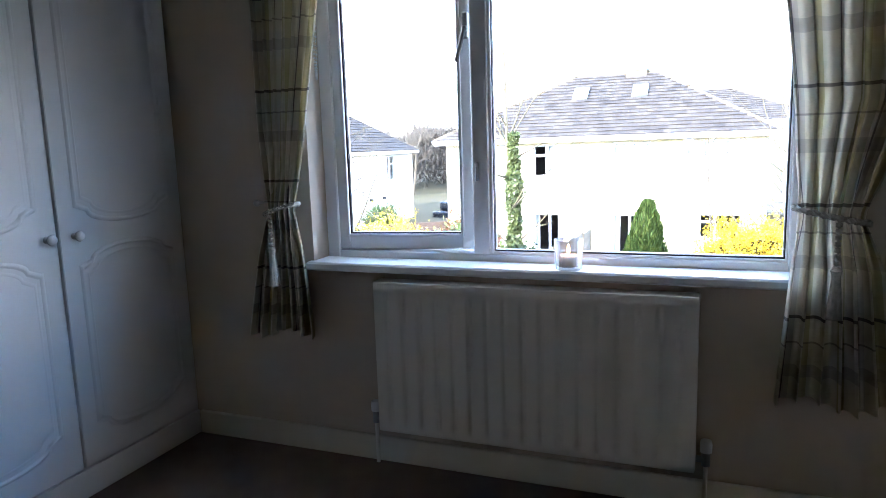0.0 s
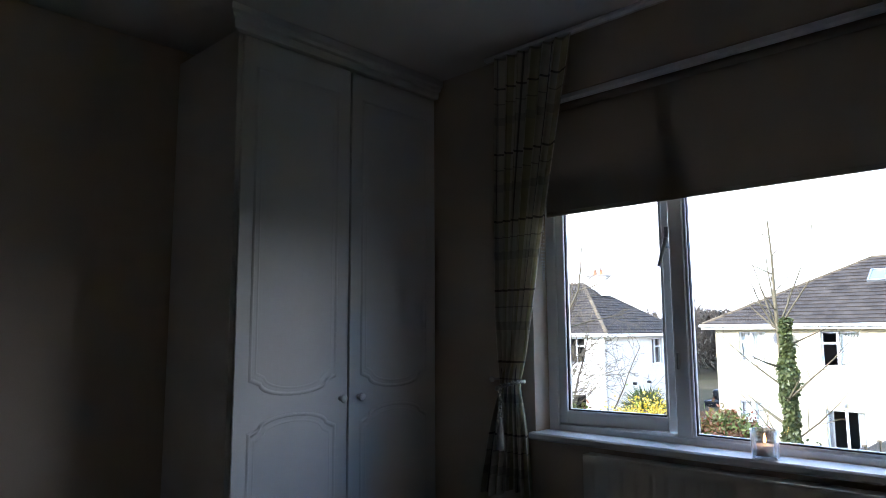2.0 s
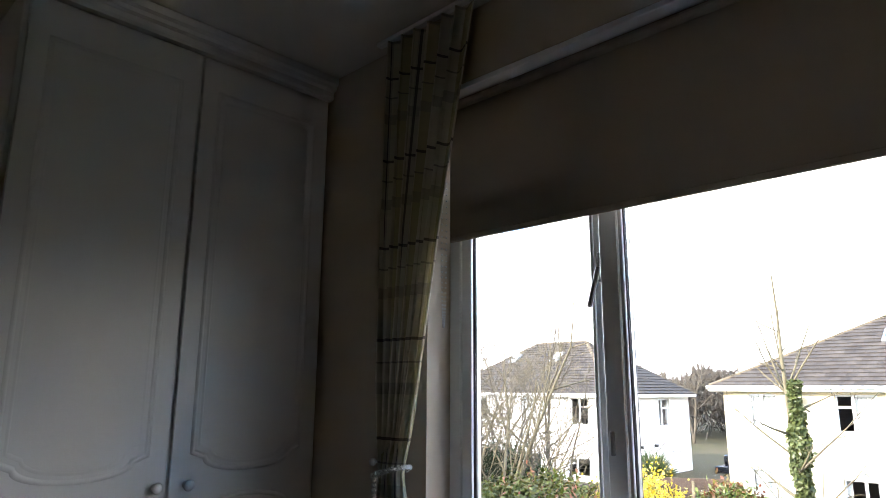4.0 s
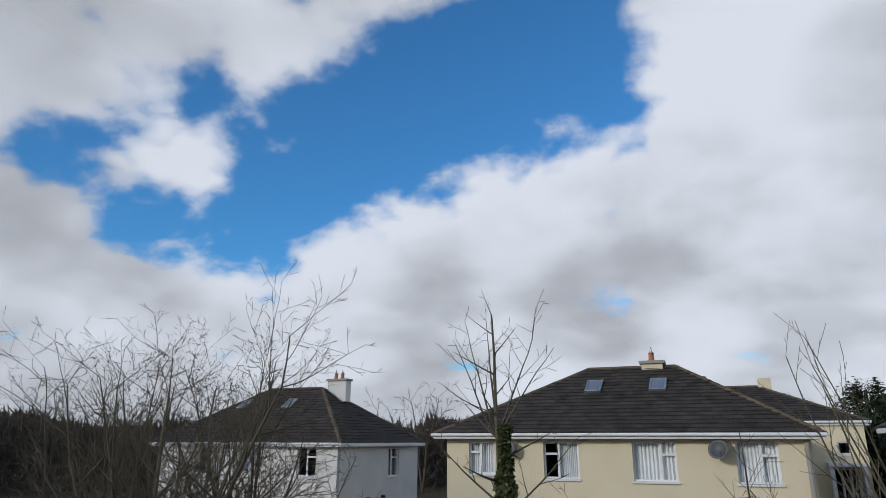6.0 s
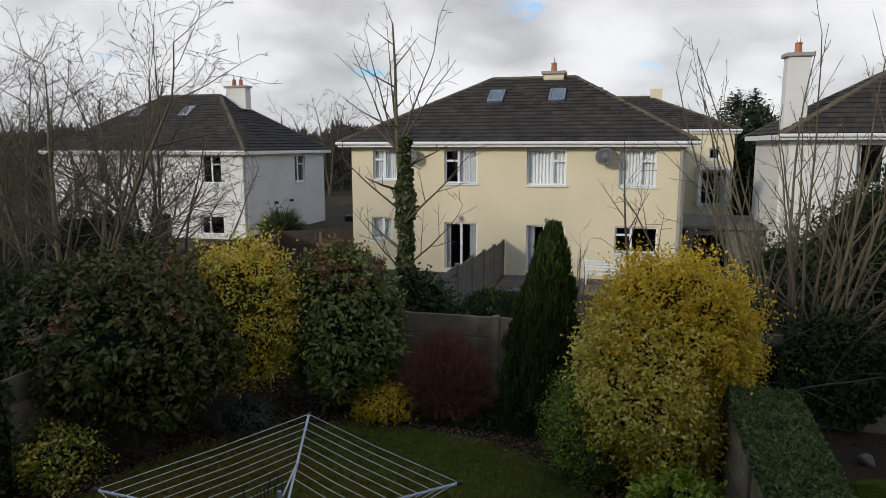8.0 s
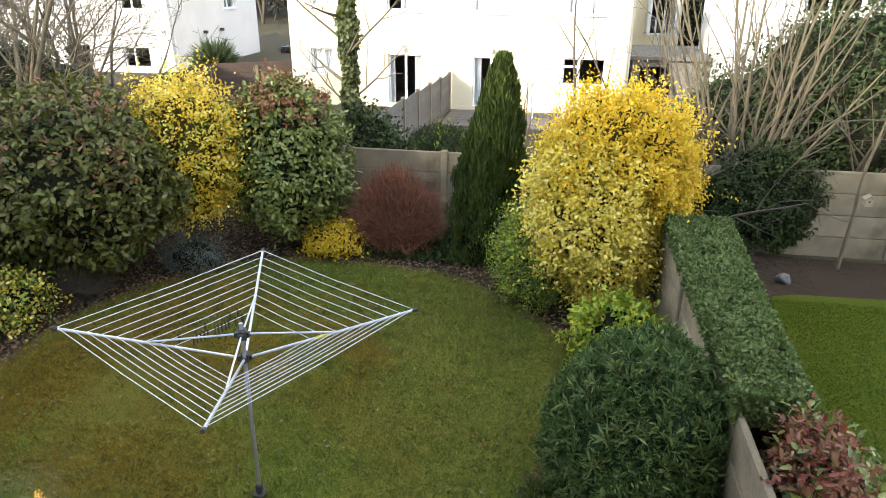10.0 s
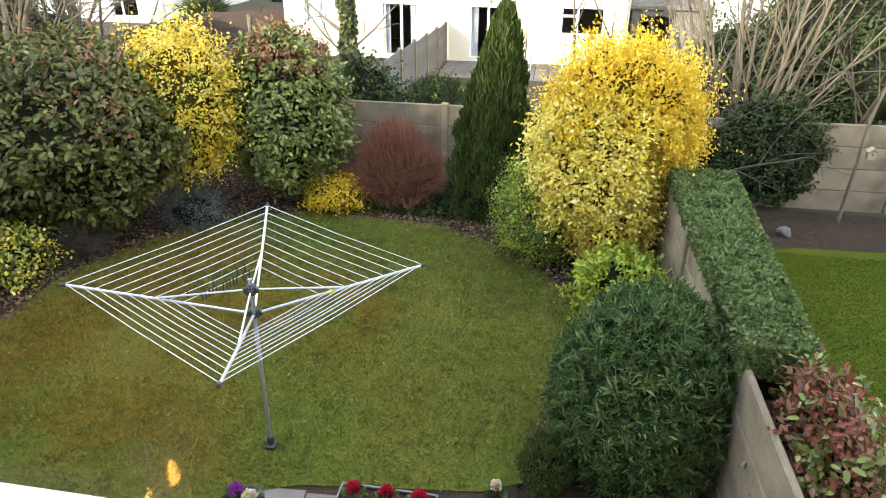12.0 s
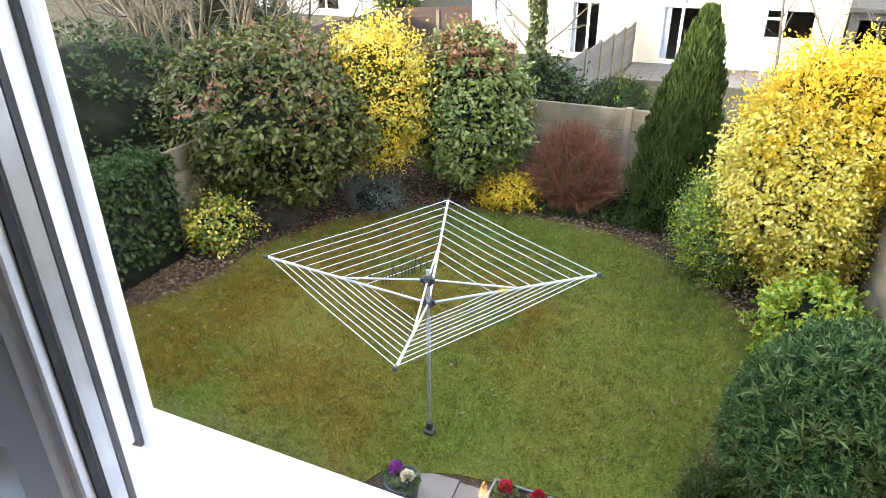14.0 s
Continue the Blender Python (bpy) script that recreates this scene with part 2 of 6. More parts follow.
M_ROPE = mat("silver_grey_rope", (0.55, 0.53, 0.48), (0.35, 0.34, 0.31), 0.7, 40, 300, 0.3)
M_CURTAIN = curtain_mat()
M_KNOB = mat("pewter_knob", (0.62, 0.61, 0.58), (0.5, 0.49, 0.47), 0.35, 20, 90, 0.03, metal=0.5)
M_CHAIN = mat("clear_bead_chain", (0.6, 0.6, 0.6), (0.5, 0.5, 0.5), 0.3, 20, 90, 0.0)

M_CREAM = mat("cream_render", (0.72, 0.63, 0.44), (0.66, 0.57, 0.39), 0.9, 0.7, 40, 0.25, dist=0.01)
M_WHITE = mat("white_render", (0.70, 0.68, 0.64), (0.62, 0.60, 0.56), 0.9, 0.8, 40, 0.25, dist=0.01)
M_PLINTH = mat("grey_render_plinth", (0.34, 0.32, 0.29), (0.28, 0.26, 0.23), 0.9, 1.2, 40, 0.25)
M_TILE = mat("brown_concrete_roof_tile", (0.032, 0.026, 0.023), (0.056, 0.047, 0.040), 0.85, 1.5, 30, 0.4, island=0.28, spec=0.25)
M_RIDGE = mat("mossy_ridge_tile", (0.13, 0.095, 0.05), (0.09, 0.07, 0.045), 0.85, 4, 40, 0.4, island=0.2)
M_FASCIA = mat("white_gutter_plastic", (0.74, 0.74, 0.73), (0.66, 0.66, 0.64), 0.5, 2, 60, 0.05)
# Dark base colour stands for unlit rooms behind the far windows.
M_ROOMSHADE = mat("painted_room_shade", (0.16, 0.15, 0.14), (0.12, 0.11, 0.10), 0.9, 2, 40, 0.1)
M_NET = mat("pale_curtain_cloth", (0.80, 0.81, 0.80), (0.70, 0.72, 0.72), 0.9, 3, 60, 0.1)
M_POT = mat("terracotta_chimney_pot", (0.42, 0.17, 0.08), (0.32, 0.13, 0.07), 0.8, 6, 60, 0.3)
M_SLATE = mat("dark_slate", (0.07, 0.07, 0.075), (0.10, 0.10, 0.10), 0.6, 4, 40, 0.3, obj=0.25)
M_CONC = mat("weathered_concrete", (0.27, 0.225, 0.155), (0.125, 0.10, 0.065), 0.92, 2.3, 60, 0.4, obj=0.12, spec=0.12)
M_SLAB = mat("grey_paving_slab", (0.185, 0.162, 0.145), (0.125, 0.108, 0.095), 0.9, 3, 80, 0.35, obj=0.12, spec=0.12)
M_TIMBER = mat("grey_weathered_timber", (0.15, 0.14, 0.125), (0.095, 0.088, 0.078), 0.9, 5, 70, 0.4, obj=0.18)
M_TIMBERB = mat("brown_stained_timber", (0.075, 0.048, 0.036), (0.05, 0.033, 0.025), 0.85, 5, 70, 0.4, obj=0.18)
M_SOIL = mat("dark_garden_soil", (0.040, 0.027, 0.018), (0.07, 0.05, 0.033), 1.0, 9, 70, 1.0, dist=0.04, spec=0.12)
M_LAWN = mat("mossy_lawn", (0.078, 0.104, 0.014), (0.118, 0.096, 0.018), 0.95, 0.55, 45, 0.9, dist=0.03, spec=0.12)
M_LAWN2 = mat("green_lawn", (0.048, 0.070, 0.004), (0.066, 0.080, 0.006), 0.95, 1.6, 45, 0.9, dist=0.03, spec=0.12)
M_GROUND = mat("rough_ground", (0.048, 0.046, 0.022), (0.066, 0.054, 0.034), 0.95, 0.35, 12, 0.6, dist=0.05, spec=0.12)
M_BARK = mat("grey_brown_bark", (0.10, 0.08, 0.055), (0.062, 0.05, 0.036), 0.9, 8, 60, 0.5)
M_BARKY = mat("pale_lichened_bark", (0.135, 0.112, 0.066), (0.08, 0.066, 0.04), 0.9, 8, 60, 0.5)
M_BARKD = mat("dark_winter_twig", (0.042, 0.032, 0.024), (0.028, 0.022, 0.017), 0.9, 8, 60, 0.3)
M_REDTWIG = mat("russet_twig", (0.25, 0.095, 0.048), (0.12, 0.046, 0.024), 0.8, 8, 60, 0.2, island=0.6)
M_STONE = mat("grey_stone", (0.13, 0.12, 0.11), (0.09, 0.085, 0.078), 0.85, 8, 60, 0.5)
M_DISH = mat("dark_grey_dish", (0.055, 0.055, 0.06), (0.075, 0.075, 0.08), 0.5, 6, 60, 0.05)
M_CARPAINT = mat("black_car_paint", (0.012, 0.012, 0.014), (0.016, 0.016, 0.018), 0.2, 6, 60, 0.0)

L_PHOT = leaf_mat("photinia_leaf", [(0.030, 0.040, 0.006), (0.062, 0.078, 0.011), (0.095, 0.105, 0.018), (0.15, 0.15, 0.032), (0.085, 0.068, 0.020), (0.05, 0.065, 0.010)], 0.42, 0.3)
# Palest tones brightened: gloss highlights are put into the leaf colour.
L_PHOT2 = leaf_mat("laurel_leaf", [(0.045, 0.074, 0.010), (0.10, 0.135, 0.02), (0.17, 0.20, 0.04), (0.28, 0.295, 0.095), (0.07, 0.10, 0.015)], 0.36, 0.4)
L_REDTIP = leaf_mat("red_young_leaf", [(0.24, 0.075, 0.04), (0.20, 0.095, 0.045), (0.13, 0.11, 0.035), (0.28, 0.11, 0.07)], 0.4, 0.35)
L_GOLD = leaf_mat("golden_privet_leaf", [(0.52, 0.35, 0.018), (0.68, 0.47, 0.03), (0.76, 0.56, 0.07), (0.42, 0.32, 0.02), (0.76, 0.48, 0.015)], 0.45, 0.3, 0.4)
L_GOLD2 = leaf_mat("variegated_leaf", [(0.72, 0.60, 0.15), (0.62, 0.50, 0.06), (0.56, 0.44, 0.035), (0.80, 0.68, 0.24), (0.62, 0.50, 0.04)], 0.45, 0.3, 0.35)
L_CYP = leaf_mat("cypress_spray", [(0.026, 0.048, 0.011), (0.055, 0.085, 0.018), (0.10, 0.125, 0.028)], 0.65, 0.2)
L_YEW = leaf_mat("clipped_conifer_spray", [(0.030, 0.066, 0.018), (0.060, 0.110, 0.028), (0.14, 0.19, 0.060)], 0.65, 0.2)
L_BOX = leaf_mat("cotoneaster_leaf", [(0.045, 0.075, 0.018), (0.085, 0.125, 0.032), (0.17, 0.215, 0.078), (0.06, 0.09, 0.02)], 0.55, 0.22)
L_IVY = leaf_mat("ivy_leaf", [(0.018, 0.034, 0.010), (0.036, 0.058, 0.016), (0.07, 0.095, 0.028)], 0.6, 0.2)
L_IVYL = leaf_mat("pale_ivy_leaf", [(0.06, 0.075, 0.022), (0.10, 0.115, 0.035), (0.045, 0.06, 0.02)], 0.45, 0.4)
L_LIME = leaf_mat("lime_green_leaf", [(0.12, 0.21, 0.022), (0.20, 0.29, 0.03), (0.30, 0.36, 0.03), (0.46, 0.42, 0.03)], 0.4, 0.4, 0.3)
M_RIM = mat("grey_plastic_rim", (0.17, 0.175, 0.18), (0.13, 0.135, 0.14), 0.5, 8, 60, 0.1)
L_GREY = leaf_mat("silver_grey_leaf", [(0.12, 0.15, 0.13), (0.18, 0.20, 0.18), (0.09, 0.11, 0.09)], 0.7, 0.3)
L_PIERIS = leaf_mat("bronze_red_leaf", [(0.15, 0.032, 0.024), (0.23, 0.075, 0.042), (0.12, 0.06, 0.026), (0.28, 0.15, 0.075), (0.18, 0.045, 0.034), (0.07, 0.04, 0.028)], 0.42, 0.25)



def grass_mat():
    """Grass blades: fresh green, with a broad brownish mossy patch on the shaded side of the lawn and drier tufts."""
    m = leaf_mat("grass_blade", [(0.062, 0.114, 0.014), (0.100, 0.156, 0.020), (0.150, 0.186, 0.032), (0.26, 0.235, 0.075)], 0.8, 0.08)
    n, l = m.node_tree.nodes, m.node_tree.links
    ramp = n["Color Ramp"]
    g, tx, mr, mx = n["Geometry"], n.new("ShaderNodeTexNoise"), n.new("ShaderNodeMapRange"), n.new("ShaderNodeMix")
    dist, mr2, add = n.new("ShaderNodeVectorMath"), n.new("ShaderNodeMapRange"), n.new("ShaderNodeMath")
    dist.operation, add.operation = "DISTANCE", "ADD"
    l.new(g.outputs["Position"], tx.inputs["Vector"])
    l.new(g.outputs["Position"], dist.inputs[0])
    dist.inputs[1].default_value = (-4.3, 5.4, -3.0)
    tx.inputs["Scale"].default_value, tx.inputs["Detail"].default_value = 1.1, 6
    mr2.inputs[1].default_value, mr2.inputs[2].default_value, mr2.inputs[3].default_value, mr2.inputs[4].default_value = 0.6, 4.2, 0.27, -0.20
    l.new(dist.outputs["Value"], mr2.inputs[0])
    l.new(tx.outputs["Fac"], add.inputs[0])
    l.new(mr2.outputs[0], add.inputs[1])
    mr.inputs[1].default_value, mr.inputs[2].default_value, mr.inputs[4].default_value = 0.40, 0.66, 0.95
    l.new(add.outputs[0], mr.inputs[0])
    mx.data_type = "RGBA"
    l.new(mr.outputs[0], mx.inputs[0])
    l.new(ramp.outputs[0], mx.inputs[6])
    mx.inputs[7].default_value = (0.215, 0.132, 0.018, 1)
    tuft, span, hs = n.new("ShaderNodeTexNoise"), n.new("ShaderNodeMapRange"), n.new("ShaderNodeHueSaturation")
    tuft.inputs["Scale"].default_value, tuft.inputs["Detail"].default_value = 5.0, 4
    l.new(g.outputs["Position"], tuft.inputs["Vector"])
    span.inputs[1].default_value, span.inputs[2].default_value, span.inputs[3].default_value, span.inputs[4].default_value = 0.3, 0.7, 0.68, 1.38
    l.new(tuft.outputs["Fac"], span.inputs[0])
    l.new(span.outputs[0], hs.inputs["Value"])
    l.new(mx.outputs[2], hs.inputs["Color"])
    for node in (n["Principled BSDF"], n["Translucent BSDF"]):
        l.new(hs.outputs[0], node.inputs[0])
    return m


L_GRASS = grass_mat()
L_LITTER = leaf_mat("fallen_leaf", [(0.16, 0.088, 0.042), (0.085, 0.048, 0.026), (0.24, 0.17, 0.105), (0.055, 0.036, 0.022)], 0.8, 0.2, 0.1)
L_PALM = leaf_mat("cordyline_blade", [(0.045, 0.075, 0.03), (0.075, 0.11, 0.04), (0.10, 0.12, 0.05)], 0.5, 0.4)
L_FLOWER_R = leaf_mat("crimson_petal", [(0.55, 0.012, 0.05), (0.42, 0.01, 0.025), (0.62, 0.03, 0.10)], 0.5, 0.3)
L_FLOWER_W = leaf_mat("cream_petal", [(0.70, 0.62, 0.42), (0.75, 0.70, 0.56)], 0.5, 0.3)
L_FLOWER_P = leaf_mat("purple_petal", [(0.28, 0.035, 0.30), (0.40, 0.08, 0.38)], 0.5, 0.3)
L_EVER = leaf_mat("dark_evergreen_needles", [(0.018, 0.032, 0.013), (0.03, 0.05, 0.02), (0.045, 0.065, 0.028)], 0.6, 0.3)


# ---- building helpers ----
def mesh_ob(name, verts, faces, material, parent=None, label=""):
    me = bpy.data.meshes.new(name)
    me.from_pydata(verts, [], faces)
    me.materials.append(material)
    ob = new(name, me)
    ob.parent = parent
    return tagged(ob, label)


def part(name, bm, material, parent=None, label="", smooth=False):
    me = bpy.data.meshes.new(name)
    bm.normal_update()
    bm.to_mesh(me)
    bm.free()
    me.materials.append(material)
    if smooth:
        me.polygons.foreach_set("use_smooth", [True] * len(me.polygons))
    ob = new(name, me)
    ob.parent = parent
    return tagged(ob, label)


def thing(name, label, category, at=(0, 0, 0), group="", kind=""):
    ob = new(name)
    ob.empty_display_size = 0.1
    ob.location = at
    return tagged(ob, label, category, group, kind)


def box(bm, x0, x1, y0, y1, z0, z1, bevel=0.0, seg=1):
    """Adds a box with rounded edges to bm."""
    m = Matrix.LocRotScale(((x0 + x1) / 2, (y0 + y1) / 2, (z0 + z1) / 2), None, (abs(x1 - x0), abs(y1 - y0), abs(z1 - z0)))
    vs = bmesh.ops.create_cube(bm, size=1, matrix=m)["verts"]
    if bevel:
        es = list({e for v in vs for e in v.link_edges})
        bmesh.ops.bevel(bm, geom=es, offset=bevel, segments=seg, affect="EDGES", profile=0.6)
    return bm


def boxes(*rows, bevel=0.0):
    bm = bmesh.new()
    for r in rows:
        box(bm, *r, bevel=bevel)
    return bm


def rod(bm, a, b, r, r2=None, n=8, caps=True):
    a, b = Vector(a), Vector(b)
    d = b - a
    m = Matrix.Translation((a + b) / 2) @ d.to_track_quat("Z", "Y").to_matrix().to_4x4()
    bmesh.ops.create_cone(bm, cap_ends=caps, segments=n, radius1=r, radius2=r if r2 is None else r2, depth=d.length, matrix=m)
    return bm


def lathe(bm, profile, n=24, at=(0, 0, 0), axis=None):
    """Turns (radius, height) rows about z."""
    m = Matrix.Translation(at) @ (axis or Matrix())
    rings = []
    for r, h in profile:
        rings.append([bm.verts.new(m @ Vector((r * math.cos(2 * math.pi * k / n), r * math.sin(2 * math.pi * k / n), h))) for k in range(n)])
    for a, b in zip(rings, rings[1:]):
        for k in range(n):
            bm.faces.new((a[k], a[(k + 1) % n], b[(k + 1) % n], b[k]))
    for ring, flip in ((rings[0], True), (rings[-1], False)):
        bm.faces.new(ring[::-1] if flip else ring)
    return bm


def pierced(bm, u0, u1, z0, z1, holes, d0, d1, axis="y"):
    """A wall slab from depth d0 to d1 along u and z, with rectangular holes (u0, u1, z0, z1) through it."""
    us = sorted({u0, u1, *[h[0] for h in holes], *[h[1] for h in holes]})
    zs = sorted({z0, z1, *[h[2] for h in holes], *[h[3] for h in holes]})
    solid = lambda a, b: not any(h[0] <= a < h[1] and h[2] <= b < h[3] for h in holes)
    P = (lambda u, d, z: (u, d, z)) if axis == "y" else (lambda u, d, z: (d, u, z))
    full = {(i, j) for i in range(len(us) - 1) for j in range(len(zs) - 1) if solid(us[i], zs[j])}
    q = lambda *c: bm.faces.new([bm.verts.new(P(*p)) for p in c])
    for i, j in full:
        a, b, c, d = us[i], us[i + 1], zs[j], zs[j + 1]
        q((a, d0, c), (b, d0, c), (b, d0, d), (a, d0, d))
        q((a, d1, c), (a, d1, d), (b, d1, d), (b, d1, c))
        if (i - 1, j) not in full: q((a, d0, c), (a, d0, d), (a, d1, d), (a, d1, c))
        if (i + 1, j) not in full: q((b, d0, c), (b, d1, c), (b, d1, d), (b, d0, d))
        if (i, j - 1) not in full: q((a, d0, c), (a, d1, c), (b, d1, c), (b, d0, c))
        if (i, j + 1) not in full: q((a, d0, d), (b, d0, d), (b, d1, d), (a, d1, d))
    bmesh.ops.remove_doubles(bm, verts=bm.verts[:], dist=1e-5)
    bmesh.ops.recalc_face_normals(bm, faces=bm.faces[:])
    return bm


# ---- the room: floor, walls, ceiling ----
FY = -0.15            # inner face of the window wall
X0, X1, YB, ZC = -1.98, 1.95, -4.0, 2.70
WX0, WX1, WZ0, WZ1 = -0.72, 1.06, 0.80, 2.42   # window opening


def structure(ob, label, category):
    return tagged(ob, label, category, kind="structure")


structure(part("floor", boxes((X0, X1, YB, FY, -0.12, 0.0)), M_CARPET), "plain dark brown fitted bedroom carpet", "floor")
structure(part("ceiling", boxes((X0, X1, YB, FY, ZC, ZC + 0.1)), M_CEIL), "plain white painted bedroom ceiling", "ceiling")
structure(part("wall_north", pierced(bmesh.new(), X0 - 0.2, X1 + 0.2, -0.12, ZC, [(WX0, WX1, WZ0, WZ1)], FY, 0.14), M_WALL), "cream painted window wall of the bedroom", "wall")
structure(part("wall_west", boxes((X0 - 0.2, X0, YB, FY, -0.12, ZC)), M_WALL), "cream painted bedroom wall behind the wardrobe", "wall")
structure(part("wall_east", boxes((X1, X1 + 0.2, YB, FY, -0.12, ZC)), M_WALL), "plain cream painted bedroom wall", "wall")
structure(part("wall_south", boxes((X0 - 0.2, X1 + 0.2, YB - 0.2, YB, -0.12, ZC)), M_WALL), "plain cream painted bedroom wall", "wall")
bm = boxes((-1.36, X1, FY - 0.018, FY, 0, 0.105), bevel=0.004)
structure(part("baseboard", bm, M_WOODWORK), "cream gloss painted wooden skirting board", "baseboard")

# ---- the window ----
def ring(x0, x1, z0, z1, y0, y1, w, bevel=0.004):
    """A rectangular frame of bars w wide."""
    return boxes((x0, x0 + w, y0, y1, z0, z1), (x1 - w, x1, y0, y1, z0, z1), (x0 + w - 0.001, x1 - w + 0.001, y0 + 0.001, y1 - 0.001, z0, z0 + w), (x0 + w - 0.001, x1 - w + 0.001, y0 + 0.001, y1 - 0.001, z1 - w, z1), bevel=bevel)


win = thing("window_1", "white plastic bedroom window with the side sash ajar", "window", kind="structure")
bm = ring(WX0, WX1, 0.785, WZ1, -0.035, 0.045, 0.055)
box(bm, -0.078, -0.012, -0.03, 0.04, 0.80, WZ1, bevel=0.004)
box(bm, WX0 + 0.05, -0.075, -0.028, 0.038, 1.96, 2.03, bevel=0.004)
part("window_frame", bm, M_PVC, win)
bm = ring(-0.014, 1.012, 0.835, WZ1 - 0.05, -0.022, 0.03, 0.014, 0.002)
part("glazing_bead", bm, M_PVC, win)
bm = ring(-0.003, 1.0, 0.848, WZ1 - 0.065, -0.012, -0.004, 0.006, 0.0)
for y in (0.016,):
    box(bm, -0.003, 0.003, y, y + 0.006, 0.848, WZ1 - 0.07)
    box(bm, 0.994, 1.000, y, y + 0.006, 0.848, WZ1 - 0.07)
    box(bm, 0.003, 0.994, y, y + 0.006, 0.848, 0.854)
part("gasket", bm, M_GASKET, win, "black rubber glazing seal")
part("spacer_bar", ring(-0.001, 0.998, 0.850, WZ1 - 0.068, -0.002, 0.013, 0.006, 0.0), M_SPACER, win, "bright aluminium glazing spacer bar")
for y in (-0.004, 0.014):
    p = part("pane", boxes((-0.005, 1.002, y - 0.001, y + 0.001, 0.846, WZ1 - 0.066)), M_GLASS, win, "clear glass pane")
    p.visible_shadow = False
p = part("pane", boxes((-0.66, -0.08, 0.004, 0.006, 2.03, WZ1 - 0.055)), M_GLASS, win, "clear glass pane")
p.visible_shadow = False
# the sash, hung on its outer side and ajar
sash = part("sash", ring(0.0, 0.60, 0.0, 1.135, -0.045, 0.012, 0.062, 0.004), M_PVC, win, "white plastic opening sash standing ajar")
sash.matrix_basis = pose(-0.69, 0.018, 0.842, 0, 0, 7.6)
for nm, bm, m, lab in (
        ("lip", ring(-0.014, 0.618, -0.014, 1.15, 0.012, 0.028, 0.03, 0.003), M_PVC, ""),
        ("gasket", ring(-0.004, 0.606, -0.004, 1.139, 0.006, 0.0125, 0.012, 0.0), M_GASKET, "black rubber weather seal"),
        ("gasket", ring(0.062, 0.538, 0.062, 1.073, -0.036, -0.030, 0.007, 0.0), M_GASKET, "black rubber glazing seal"),
        ("spacer_bar", ring(0.062, 0.538, 0.062, 1.073, -0.026, -0.012, 0.009, 0.0), M_SPACER, "bright aluminium spacer bar"),
        ("glazing_bead", ring(0.052, 0.548, 0.052, 1.083, -0.052, -0.038, 0.012, 0.002), M_PVC, "")):
    part(nm, bm, m, sash, lab)
for y in (-0.028, -0.010):
    p = part("pane", boxes((0.06, 0.54, y - 0.001, y + 0.001, 0.06, 1.075)), M_GLASS, sash, "clear glass pane")
    p.visible_shadow = False
bm = boxes((0.560, 0.586, -0.058, -0.044, 0.81, 0.91), bevel=0.006)
rod(bm, (0.573, -0.056, 0.845), (0.573, -0.078, 0.845), 0.010)
h = bmesh.new()
box(h, -0.0085, 0.0085, -0.006, 0.006, -0.125, 0.012, bevel=0.004)
h.transform(pose(0.573, -0.08, 0.845, 0, 16, 0))
me = bpy.data.meshes.new("tmp")
h.to_mesh(me)
bm.from_mesh(me)
h.free()
bpy.data.meshes.remove(me)
part("handle", bm, M_STEEL, sash, "grey metal window handle turned part open")
part("keep", boxes((-0.062, -0.05, -0.042, -0.028, 1.12, 1.19), bevel=0.003), M_STEEL, win, "small metal catch")
# boards inside and outside
bm = boxes((WX0 - 0.02, WX1 + 0.03, -0.188, -0.03, 0.778, 0.812), bevel=0.008)
structure(part("window_sill", bm, M_PVC), "glossy white painted inner window sill board", "window sill")
bm = bmesh.new()
vs = [bm.verts.new(p) for x in (WX0 - 0.03, WX1 + 0.05) for p in ((x, 0.03, 0.812), (x, 0.203, 0.788), (x, 0.203, 0.742), (x, 0.03, 0.735))]
for f in ((0, 1, 2, 3), (7, 6, 5, 4), (0, 4, 5, 1), (1, 5, 6, 2), (2, 6, 7, 3), (3, 7, 4, 0)):
    bm.faces.new([vs[i] for i in f])
bmesh.ops.recalc_face_normals(bm, faces=bm.faces[:])
bmesh.ops.bevel(bm, geom=bm.edges[:], offset=0.004, segments=2, affect="EDGES")
structure(part("window_sill_outside", bm, M_PVC), "white painted concrete outer window sill", "window sill")

structure(part("trim", boxes((WX0 - 0.01, WX1 + 0.01, FY - 0.012, FY + 0.03, WZ1 - 0.03, WZ1 - 0.008), bevel=0.003), M_PVC), "thin white trim along the window head", "trim")

# ---- roller blind ----
blind = thing("roller_blind", "taupe fabric roller blind pulled partly down the window", "blind", (0, -0.08, 2.37))
part("fabric", boxes((WX0 + 0.045, WX1 - 0.03, -0.0015, 0.0015, 1.862 - 2.37, 0.0)), M_BLIND, blind)
part("bottom_bar", boxes((WX0 + 0.045, WX1 - 0.03, -0.006, 0.006, 1.842 - 2.37, 1.864 - 2.37), bevel=0.004), M_BLIND, blind)
part("roller", rod(bmesh.new(), (WX0 + 0.03, 0, 0.012), (WX1 - 0.02, 0, 0.012), 0.02, n=16), M_BLIND, blind)
part("head_rail", boxes((WX0 + 0.01, WX1 - 0.01, -0.035, 0.03, 0.03, 0.048), bevel=0.004), M_PVC, blind, "white plastic head rail")
bm = bmesh.new()
for k in range(110):
    a = k / 110 * 2 * math.pi
    zz = 1.95 - 2.37 + 0.42 * math.cos(a) * -1
    bmesh.ops.create_icosphere(bm, subdivisions=1, radius=0.0042, matrix=Matrix.Translation((WX0 + 0.025, -0.012 + 0.012 * math.sin(a), zz)))
